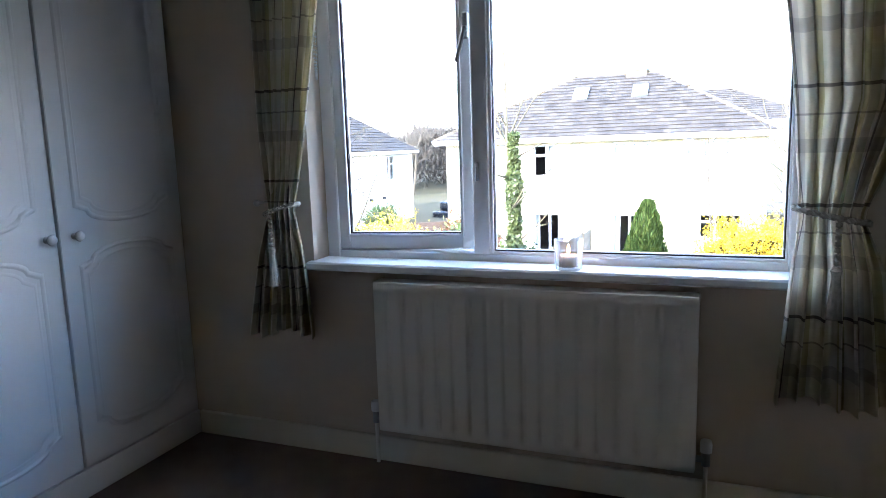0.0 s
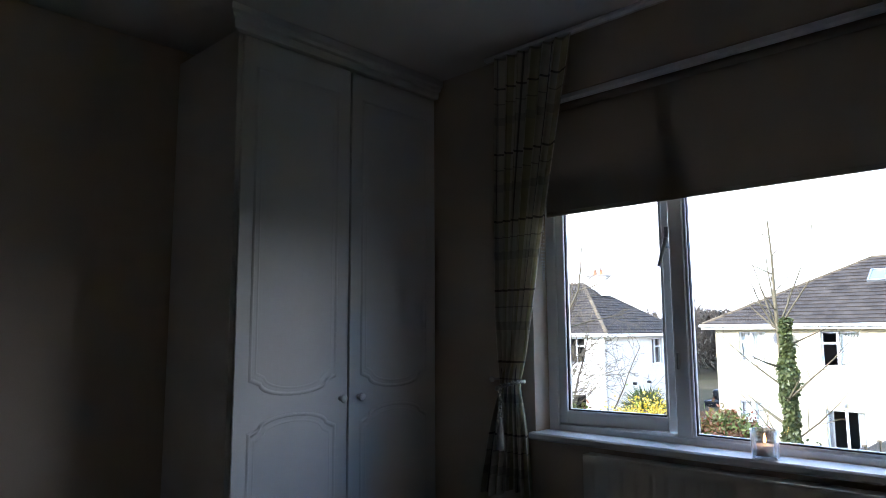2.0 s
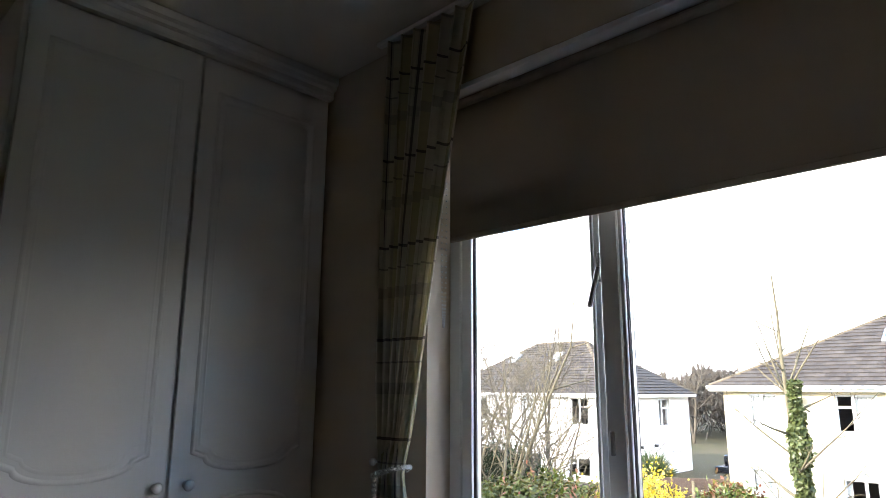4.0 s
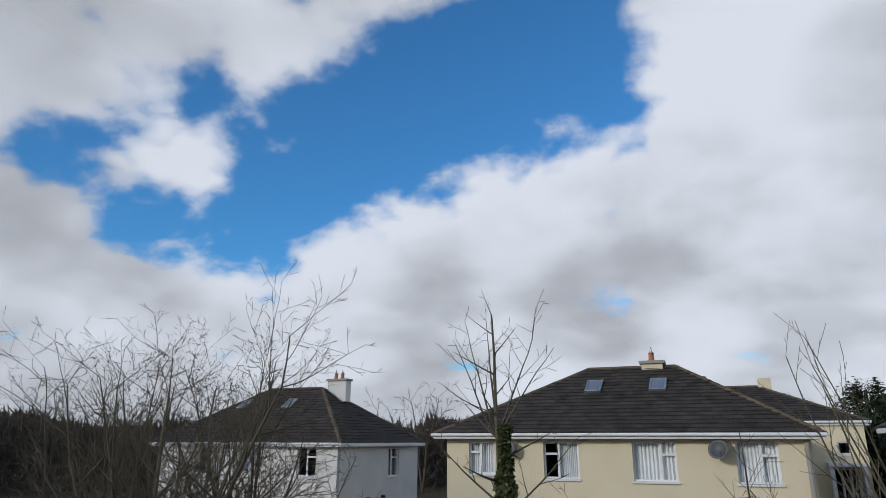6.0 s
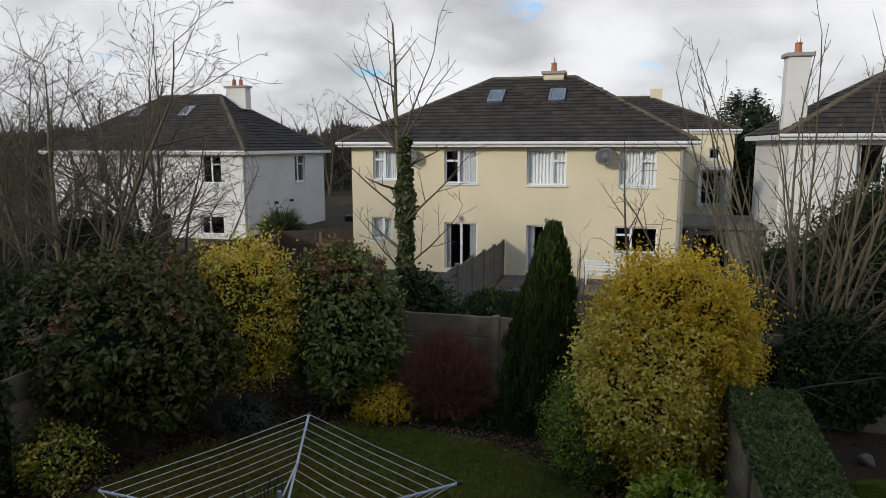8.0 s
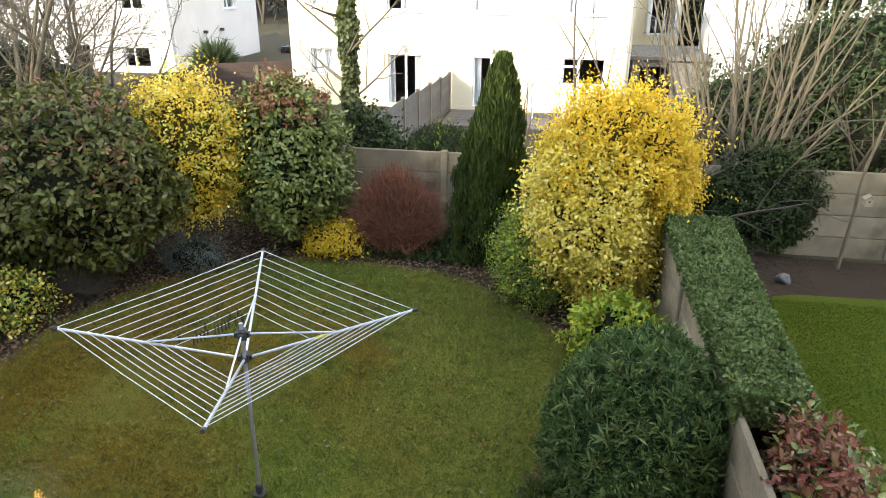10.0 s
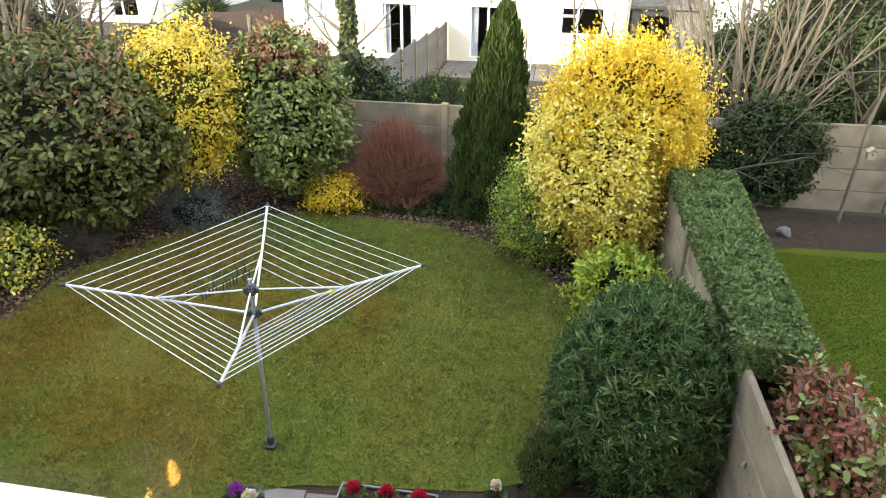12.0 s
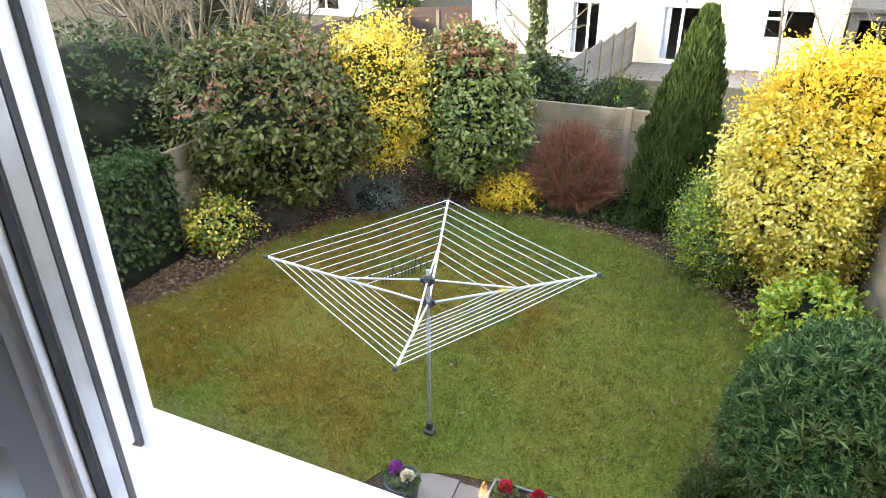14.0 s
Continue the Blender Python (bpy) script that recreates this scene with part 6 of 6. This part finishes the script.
# far trees along the horizon
for k, (x, y, s, sd) in enumerate(((-21, 62, 7.5, 1), (-17, 66, 8.5, 2), (-12.5, 64, 8.0, 3), (-8, 70, 8.5, 4), (11, 52, 7.5, 5), (14, 58, 8.5, 6), (18, 55, 8.5, 7), (23, 60, 9.5, 8), (28, 54, 9, 9), (-36, 52, 7.5, 10), (-45, 55, 8.0, 11), (8.0, 56, 7.0, 12), (-41, 46, 7, 13), (-50, 50, 8, 14), (33, 58, 9, 15), (-33.5, 62, 7.6, 16), (-30, 64, 8.2, 17), (-27, 61, 7.4, 18), (9.6, 50, 6.8, 19))):
    bare_tree("far_tree", "distant leafless tree beyond the houses", (x, y, -3.5), s * 1.28, 0.16, 4, 200 + sd, 44, 0.05, stems=3, splay=0.28, gap=0.8, start=0.25, fine=0.014, material=M_BARK)
ever = thing("far_conifer", "distant dark spreading conifer beyond the houses", "tree", (10.6, 60, -3.5))
part("trunk", rod(bmesh.new(), (0, 0, 0), (0, 0, 8.5), 0.3, 0.12), M_BARKD, ever)
rng = np.random.default_rng(91)
pp, dd = [], []
for z, r in ((6.0, 2.2), (6.9, 1.9), (7.6, 1.6), (8.2, 1.0)):
    for _ in range(900):
        a_, q = rng.uniform(0, 6.28), rng.random() ** 0.5
        pp.append((math.cos(a_) * q * r * (1 + 0.3 * math.sin(3 * a_)), math.sin(a_) * q * r, z + rng.normal() * 0.5))
        dd.append((math.cos(a_), math.sin(a_), 0.2))
leaves("crown", pp, dd, np.tile([[0, 0, 1.0]], (len(pp), 1)) + rng.normal(size=(len(pp), 3)) * 0.4, 0.34, 0.11, L_EVER, ever, seed=92)
rng = np.random.default_rng(93)
n = 90000
ang = rng.uniform(-1.25, 0.95, n)
dist = rng.uniform(72, 100, n)
top = np.array([2.3 + 2.0 * noise.noise(Vector((t * 9, 0, 0))) + 1.3 * noise.noise(Vector((t * 31, 4, 0))) for t in ang])
pos = np.stack([dist * np.sin(ang), dist * np.cos(ang), -3.6 + (top + 3.6) * rng.random(n) ** 0.7], 1)
ob = leaves("far_woods", pos, rng.normal(size=(n, 3)) * 0.5 + [0, 0, 0.8], rng.normal(size=(n, 3)), 1.5, 0.07, mat("far_winter_wood", (0.055, 0.045, 0.036), (0.085, 0.07, 0.055), 1.0, 1, 8, 0.0, island=0.35), None, seed=94)
tagged(ob, "distant belt of brown winter woodland", "woods", kind="stuff")

# ---- lawns, beds, paving ----
def edge_r(a):
    """Distance from the lawn's centre to its wavering edge."""
    return 1.0 + 0.025 * math.sin(3 * a + 0.6) + 0.015 * math.sin(7 * a)


LC, LRX, LRY = (-2.15, 5.75), 3.42, 3.45
outline = []
for k in range(121):
    a = math.pi * k / 120
    outline.append((LC[0] + LRX * edge_r(a) * math.cos(a), LC[1] + LRY * edge_r(a) * math.sin(a)))
outline += [(-5.72, 5.0), (-6.05, 4.3), (-6.25, 3.5), (-6.3, 2.0), (-4.0, 2.0), (-2.3, 2.3), (-1.8, 3.4), (-1.2, 3.62), (0.3, 3.80), (0.62, 3.95), (0.78, 4.4), (0.95, 5.0)]
bm = bmesh.new()
vs = [bm.verts.new((x, y, G + 0.012)) for x, y in outline]
bm.faces.new(vs)
geo = bmesh.ops.extrude_face_region(bm, geom=bm.faces[:])
bmesh.ops.translate(bm, verts=[v for v in geo["geom"] if isinstance(v, bmesh.types.BMVert)], vec=(0, 0, -0.03))
bmesh.ops.recalc_face_normals(bm, faces=bm.faces[:])
lawn = structure(part("lawn", bm, M_LAWN), "mossy green lawn with brown patches and a curved edge", "lawn")


def inside(x, y, poly):
    j, c = len(poly) - 1, False
    for i, (xi, yi) in enumerate(poly):
        xj, yj = poly[j]
        if (yi > y) != (yj > y) and x < (xj - xi) * (y - yi) / (yj - yi) + xi:
            c = not c
        j = i
    return c


rng = np.random.default_rng(101)
pts = rng.uniform((-6.3, 2.0), (1.35, 9.3), (230000, 2))
P = np.array(outline)
xi, yi = P[:, 0], P[:, 1]
xj, yj = np.roll(xi, 1), np.roll(yi, 1)
cross = ((yi[None] > pts[:, 1:]) != (yj[None] > pts[:, 1:])) & (pts[:, :1] < (xj - xi)[None] * (pts[:, 1:] - yi[None]) / np.where(yj == yi, 1e-9, yj - yi)[None] + xi[None])
pts = pts[cross.sum(1) % 2 == 1]
dens = np.array([noise.noise(Vector((x * 0.9, y * 0.9, 3))) for x, y in pts])
worn = np.clip((np.hypot((pts[:, 0] - LC[0]) / LRX, (pts[:, 1] - LC[1]) / LRY) - 0.80) / 0.18, 0, 1) * (pts[:, 1] > 4.6)
pts = pts[rng.random(len(pts)) < (0.74 + 0.6 * dens) * (1 - 0.6 * worn)]
n = len(pts)
g = leaves("grass", np.concatenate([pts, np.full((n, 1), G + 0.01)], 1), rng.normal(size=(n, 3)) * [0.6, 0.6, 0.2] + [0, 0, 0.8], rng.normal(size=(n, 3)), 0.042, 0.008, L_GRASS, None, seed=102)
tagged(g, "short uneven lawn grass", "grass", kind="stuff")
# soil of the beds and the neighbour's lawn
soil = structure(part("flower_bed", boxes((-6.6, 2.12, 2.6, 10.62, G - 0.02, G - 0.004)), M_SOIL), "dark bare soil of the flower beds", "soil")
structure(part("flower_bed", boxes((2.3, 9.0, 2.0, 10.6, G - 0.02, G - 0.006)), M_SOIL), "dark bare soil beside the neighbouring lawn", "soil")
bm = bmesh.new()
vs = [bm.verts.new((x, y, G + 0.01)) for x, y in ((3.72, -0.5), (3.74, 6.4), (3.82, 8.3), (3.95, 9.0), (4.3, 9.12), (9, 9.3), (9, -0.5))]
bm.faces.new(vs)
structure(part("lawn", bm, M_LAWN2), "smooth green lawn of the neighbouring garden", "lawn")


def strew(name, label, category, n, region, L, W, material, seed, flat=0.25, z=0.014, avoid=None):
    rng = np.random.default_rng(seed)
    p = rng.uniform((region[0], region[2]), (region[1], region[3]), (n, 2))
    if avoid is not None:
        p = np.array([q for q in p if avoid(q[0], q[1])])
    m = len(p)
    ob = leaves(name, np.concatenate([p, np.full((m, 1), G + z)], 1), rng.normal(size=(m, 3)) * [1, 1, flat], rng.normal(size=(m, 3)) * 0.3 + [0, 0, 1], L, W, material, None, seed=seed)
    return tagged(ob, label, category, kind="stuff")


strew("grass", "short even grass of the neighbouring lawn", "grass", 70000, (3.78, 6.4, 2.6, 8.9), 0.034, 0.009, leaf_mat("neighbour_grass_blade", [(0.046, 0.078, 0.004), (0.066, 0.098, 0.006), (0.095, 0.118, 0.010)], 0.8, 0.08), 110, flat=1.2, z=0.01)
strew("leaf_litter", "brown fallen leaves lying on the flower beds", "leaves", 30000, (-6.4, 2.0, 4.15, 10.5), 0.05, 0.032, L_LITTER, 111, z=0.022, avoid=lambda x, y: not inside(LC[0] + (x - LC[0]) * 1.05 + 0.08 * noise.noise(Vector((x * 2, y * 2, 1))), LC[1] + (y - LC[1]) * 1.05, outline))
strew("fallen_leaves", "scattered pale fallen leaves on the lawn", "leaves", 480, (-5.8, 1.2, 3.4, 9.2), 0.040, 0.024, L_LITTER, 113, z=0.045)
strew("ground_cover", "low ivy and weeds at the back of the bed", "plants", 5200, (-2.6, 0.6, 9.25, 10.6), 0.085, 0.05, L_IVY, 115, 1.3, 0.05)
rng = np.random.default_rng(117)
vs, fs = [], []
for _ in range(1800):
    x, y = rng.uniform(-6.4, 8), rng.uniform(3.2, 10.5)
    if inside(x, y, outline) or (2.0 < x < 2.4) or (x > 3.7 and y < 9.1):
        continue
    s, o = rng.uniform(0.012, 0.035), len(vs)
    vs += [(x + s * rng.uniform(-1, 1), y + s * rng.uniform(-1, 1), G + rng.uniform(-0.01, 0)) for _ in range(4)] + [(x, y, G + s * rng.uniform(0.4, 1))]
    fs += [(o, o + 1, o + 4), (o + 1, o + 2, o + 4), (o + 2, o + 3, o + 4), (o + 3, o, o + 4)]
tagged(mesh_ob("soil_clods", vs, fs, M_SOIL), "small clods and stones on the soil", "soil", kind="stuff")
bm = bmesh.new()
bmesh.ops.create_icosphere(bm, subdivisions=3, radius=0.10, matrix=Matrix.Diagonal((1.1, 0.8, 0.9, 1)))
for v in bm.verts:
    v.co *= 1 + 0.45 * noise.noise(v.co * 13)
st = tagged(part("stone", bm, M_STONE, smooth=True), "pale grey rounded stone lying on the soil", "stone")
st.location = (4.26, 9.55, G + 0.06)

# ---- rotary clothes line ----
line = thing("rotary_clothes_line", "aluminium rotary clothes line standing open on the lawn", "clothes line", (-1.63, 4.0, G))
off = Vector((-0.06, 0.15, 0))
top_z, tip_z, low_z = 1.62, 1.70, 1.34
part("pole", rod(bmesh.new(), (0, 0, -0.02), off + Vector((0, 0, 1.66)), 0.0175, n=14), M_STEEL, line, "grey steel pole")
part("ground_socket", boxes((-0.05, 0.05, -0.05, 0.05, 0.0, 0.05), (-0.028, 0.028, -0.028, 0.028, 0.05, 0.14), bevel=0.01), M_BLACK, line, "black plastic ground socket")
for z, nm in ((top_z - 0.06, "upper_hub"), (low_z, "lower_hub")):
    bm = lathe(bmesh.new(), [(0.03, -0.05), (0.042, -0.04), (0.042, 0.03), (0.028, 0.05)], 12, off + Vector((0, 0, z)))
    for k in range(4):
        a = radians(16.8 + 90 * k)
        c = off + Vector((0.045 * math.cos(a), 0.045 * math.sin(a), z))
        box(bm, c.x - 0.018, c.x + 0.018, c.y - 0.018, c.y + 0.018, c.z - 0.03, c.z + 0.02, bevel=0.005)
    part(nm, bm, M_BLACK, line, "black plastic hub")
R = 1.42


def arm_point(k, t):
    a = radians(16.8 + 90 * k)
    r = 0.05 + (R - 0.05) * t
    return off + Vector((r * math.cos(a), r * math.sin(a), low_z + (tip_z - low_z) * t))


for k in range(4):
    arm = part("arm", rod(bmesh.new(), arm_point(k, 0), arm_point(k, 1), 0.0125, n=8), M_ALU, line)
    part("end_cap", rod(bmesh.new(), arm_point(k, 0.985), arm_point(k, 1.015), 0.017, n=10), M_BLACK, arm, "black plastic end cap")
    a = radians(16.8 + 90 * k)
    part("strut", rod(bmesh.new(), off + Vector((0.05 * math.cos(a), 0.05 * math.sin(a), top_z - 0.06)), arm_point(k, 0.5) + Vector((0, 0, 0.012)), 0.009, n=8), M_ALU, line)
    bm = bmesh.new()
    for j in range(9):
        t = 0.36 + 0.63 * j / 8
        p0, p1 = arm_point(k, t) + Vector((0, 0, 0.012)), arm_point((k + 1) % 4, t) + Vector((0, 0, 0.012))
        m = (p0 + p1) / 2 - Vector((0, 0, 0.008 + 0.004 * (j % 3)))
        rod(bm, p0, m, 0.0025, n=5, caps=False)
        rod(bm, m, p1, 0.0025, n=5, caps=False)
    part("lines", bm, M_CORD, line, "white plastic covered drying lines")
bm = bmesh.new()
rnd = random.Random(5)
for k in range(16):
    t = 0.36 + 0.63 * rnd.choice((0, 1, 0)) / 8
    p = arm_point(1, t).lerp(arm_point(2, t), 0.15 + 0.045 * k)
    box(bm, p.x - 0.006, p.x + 0.006, p.y - 0.005, p.y + 0.005, p.z - 0.055, p.z + 0.03)
part("clothes_pegs", bm, M_TIMBERB, line, "row of wooden clothes pegs")
part("cable_tag", rod(bmesh.new(), arm_point(0, 0.40), arm_point(0, 0.46), 0.016, n=8), mat("yellow_tag", (0.55, 0.50, 0.05), (0.5, 0.42, 0.04), 0.5), line, "yellow label sleeve")

# ---- pots and planter ----
pl = thing("planter", "long dark plastic planter with red cyclamen on the paving", "planter", (-0.42, 3.44, G + 0.012), "flower pots on the paving")
bm = ring(-0.39, 0.39, -0.10, 0.10, 0.0, 0.17, 0.012, 0.004)
bm.transform(Matrix.Rotation(radians(90), 4, "X"))
bmesh.ops.recalc_face_normals(bm, faces=bm.faces[:])
part("trough", bm, M_BLACK, pl, "dark plastic trough")
bm = ring(-0.40, 0.40, -0.11, 0.11, 0.0, 0.018, 0.018, 0.004)
bm.transform(Matrix.Translation((0, 0, 0.16)) @ Matrix.Rotation(radians(90), 4, "X"))
bmesh.ops.recalc_face_normals(bm, faces=bm.faces[:])
part("rim", bm, M_RIM, pl, "grey moulded rim")
part("base", boxes((-0.38, 0.38, -0.09, 0.09, 0.0, 0.02)), M_BLACK, pl)
part("compost", boxes((-0.378, 0.378, -0.088, 0.088, 0.02, 0.145)), M_SOIL, pl, "dark compost")


def posy(parent, x, y, z, petals, seed, r=0.075, green=L_BOX):
    rng = np.random.default_rng(seed)
    d = rng.normal(size=(90, 3)); d[:, 2] = np.abs(d[:, 2]); d /= np.linalg.norm(d, axis=1, keepdims=True)
    leaves("foliage", d * [r, r, 0.05] + [x, y, z], d + [0, 0, 0.2], rng.normal(size=(90, 3)) + [0, 0, 1], 0.05, 0.035, green, parent, "green leaves", seed=seed)
    d = rng.normal(size=(110, 3)); d[:, 2] = np.abs(d[:, 2]); d /= np.linalg.norm(d, axis=1, keepdims=True)
    leaves("flowers", d * [r * 0.45, r * 0.45, 0.055] + [x, y, z + 0.06], d + [0, 0, 0.7], rng.normal(size=(110, 3)), 0.04, 0.028, petals, parent, "open petals", seed=seed + 1)


for k, x in enumerate((-0.27, 0.0, 0.26)):
    posy(pl, x, 0.0, 0.15, L_FLOWER_R, 130 + k)
pot = thing("flower_pot", "round dark pot of purple and cream primroses on the paving", "flower pot", (-1.5, 3.2, G + 0.012), "flower pots on the paving")
part("pot", lathe(bmesh.new(), [(0.11, 0.0), (0.12, 0.01), (0.145, 0.19), (0.155, 0.2), (0.155, 0.22), (0.135, 0.22), (0.13, 0.17), (0.01, 0.165)], 28), M_BLACK, pot, smooth=True)
posy(pot, -0.07, 0.02, 0.2, L_FLOWER_P, 140, 0.07)
posy(pot, 0.06, -0.02, 0.2, L_FLOWER_W, 142, 0.07)
for k, (x, y, p) in enumerate(((0.42, 3.78, L_FLOWER_W), (0.40, 3.5, L_FLOWER_P))):
    fl = thing("flower", "small primrose growing at the edge of the lawn", "flower", (x, y, G))
    part("stalk", rod(bmesh.new(), (0, 0, -0.01), (0, 0, 0.14), 0.004, n=6), L_BOX, fl)
    posy(fl, 0, 0, 0.03, p, 150 + k, 0.05)
pt = thing("plant_trough", "dark plant trough on the neighbouring lawn's edge", "planter", (3.2, 3.9, G))
part("trough", boxes((-0.12, 0.12, -0.3, 0.3, 0, 0.2), bevel=0.012), M_BLACK, pt)
part("compost", boxes((-0.1, 0.1, -0.28, 0.28, 0.19, 0.205)), M_SOIL, pt)
# clothes airer in the garden beyond the side wall
ai = thing("clothes_airer", "white folding clothes airer hung with a few clothes", "clothes airer", (-9.1, 8.0, G), )
bm = bmesh.new()
for s in (-0.5, 0.5):
    rod(bm, (s, -0.3, 0), (s, 0.3, 1.2), 0.012); rod(bm, (s, 0.3, 0), (s, -0.3, 1.2), 0.012)
for k in range(7):
    rod(bm, (-0.5, -0.3 + 0.1 * k, 1.2), (0.5, -0.3 + 0.1 * k, 1.2), 0.008)
part("frame", bm, M_CORD, ai)
part("red_cloth", boxes((-0.1, 0.25, -0.03, 0.02, 0.75, 1.22), bevel=0.01), mat("red_cloth", (0.35, 0.07, 0.05), (0.28, 0.05, 0.04), 0.9), ai, "red garment")
part("dark_cloth", boxes((-0.4, -0.12, 0.07, 0.12, 0.7, 1.22), bevel=0.01), M_BLACK, ai, "black garment")
sh = thing("garden_shed", "small grey felt-roofed shed behind the photinia bush", "shed", (-8.6, 11.6, -3.1))
part("wall", boxes((-0.9, 0.9, -0.7, 0.7, 0, 1.75)), M_CONC, sh)
part("roof", boxes((-1.05, 1.05, -0.85, 0.85, 1.75, 1.84), bevel=0.02), M_SLATE, sh)

# ---- boundary walls, fences and paving, piece by piece ----
def shared_box(name, sx, sy, sz, material, bevel=0.01):
    bm = boxes((-sx / 2, sx / 2, -sy / 2, sy / 2, 0, sz), bevel=bevel)
    me = bpy.data.meshes.new(name)
    bm.to_mesh(me)
    bm.free()
    me.materials.append(material)
    return me


def place(name, me, parent, m):
    ob = new(name, me)
    ob.parent = parent
    ob.matrix_basis = m
    return ob


ME_PANEL = shared_box("panel", 1.78, 0.05, 0.362, M_CONC, 0.012)
ME_POST = shared_box("post", 0.12, 0.13, 1.50, M_CONC, 0.012)
rnd = random.Random(77)


def panel_wall(label, a, b, base, rows=4):
    """Concrete posts with stacked panels from a to b."""
    a, b = Vector((*a, base)), Vector((*b, base))
    L = (b - a).length
    n = max(1, round(L / 1.85))
    yaw = math.degrees(math.atan2(b.y - a.y, b.x - a.x))
    w = thing("boundary_wall", label, "wall", tuple(a), "concrete garden walls")
    for k in range(n + 1):
        p = (b - a) * (k / n)
        place("post", ME_POST, w, pose(p.x, p.y, -0.04, 0, 0, yaw))
    s = (L / n - 0.09) / 1.78
    for k in range(n):
        p = (b - a) * ((k + 0.5) / n)
        for r in range(rows):
            place("panel", ME_PANEL, w, pose(p.x + rnd.uniform(-0.004, 0.004), p.y + rnd.uniform(-0.004, 0.004), -0.03 + r * 0.368, rnd.uniform(-0.5, 0.5), 0, yaw) @ Matrix.Diagonal((s, 1, 1, 1)))
    return w


panel_wall("weathered concrete panel wall between two gardens", (2.16, 0.6), (2.16, 8.2), G)
panel_wall("weathered concrete panel wall between two gardens", (2.16, 8.2), (2.5, 10.72), G)
panel_wall("weathered concrete panel wall along the back of the garden", (-6.62, 10.72), (2.5, 10.72), G)
panel_wall("weathered concrete panel wall along the back of the garden", (2.5, 10.74), (13.5, 10.9), G)
panel_wall("weathered concrete panel wall on the far side of the lawn", (-6.62, 0.6), (-6.62, 10.72), G)

ME_SLAT = shared_box("slat", 1.78, 0.03, 0.19, M_TIMBER, 0.006)
ME_FPOST = shared_box("post", 0.11, 0.11, 1.6, M_CONC, 0.01)
ME_SLATB = shared_box("slat", 1.78, 0.03, 0.19, M_TIMBERB, 0.006)


def slat_fence(label, a, b, za, zb, slat, rows=7):
    a, b = Vector(a), Vector(b)
    L = (b - a).length
    n = max(1, round(L / 1.85))
    yaw = math.degrees(math.atan2(b.y - a.y, b.x - a.x))
    w = thing("timber_fence", label, "fence", (a.x, a.y, za), "timber garden fences")
    for k in range(n + 1):
        p = (b - a) * (k / n)
        place("post", ME_FPOST, w, pose(p.x, p.y, (zb - za) * k / n - 0.2, 0, 0, yaw))
    for k in range(n):
        p = (b - a) * ((k + 0.5) / n)
        z = (zb - za) * (k + 0.5) / n
        for r in range(rows):
            place("slat", slat, w, pose(p.x, p.y + rnd.uniform(-0.004, 0.004), z - 0.02 + r * 0.192, rnd.uniform(-3, -1), 0, yaw))
    return w


slat_fence("grey weathered timber fence between the gardens behind", (-3.38, 11.6), (-3.32, 24.3), -2.95, -3.55, ME_SLAT)
slat_fence("dark brown timber fence beside the cream house", (-12.6, 24.0), (-9.6, 25.8), -3.6, -3.6, ME_SLATB, 8)
slat_fence("dark brown timber fence beside the cream house", (-12.6, 24.0), (-11.5, 12.0), -3.6, -3.1, ME_SLATB, 8)
slat_fence("dark brown timber fence beside the cream house", (-9.6, 25.8), (-9.6, 30.5), -3.6, -3.7, ME_SLATB, 8)

# paving under the window and behind the cream house
pav = thing("pavement", "square grey concrete paving slabs under the window", "paving", (0, 0, G), kind="structure")
ME_SLAB = shared_box("slab", 0.44, 0.44, 0.04, M_SLAB, 0.006)
for i in range(22):
    for j in range(8):
        x, y = -6.3 + 0.45 * i - (0.1 if j % 2 else 0), 3.34 - 0.45 * j
        if x < 2.0 and y > 0.3 and not (x < -1.75 and y > 1.7) and not (y > 3.2 and x > -0.1):
            place("slab", ME_SLAB, pav, pose(x, y, -0.032 + rnd.uniform(-0.003, 0.003), rnd.uniform(-0.4, 0.4), rnd.uniform(-0.4, 0.4), 4 + rnd.uniform(-0.8, 0.8)))
pav2 = thing("pavement", "grey concrete patio slabs behind the cream house", "paving", (0, 0, -3.55), kind="structure")
for i in range(14):
    for j in range(6):
        x, y = -3.0 + 0.46 * i, 24.2 - 0.46 * j
        place("slab", ME_SLAB, pav2, pose(x, y, -0.015 + rnd.uniform(-0.003, 0.003)))
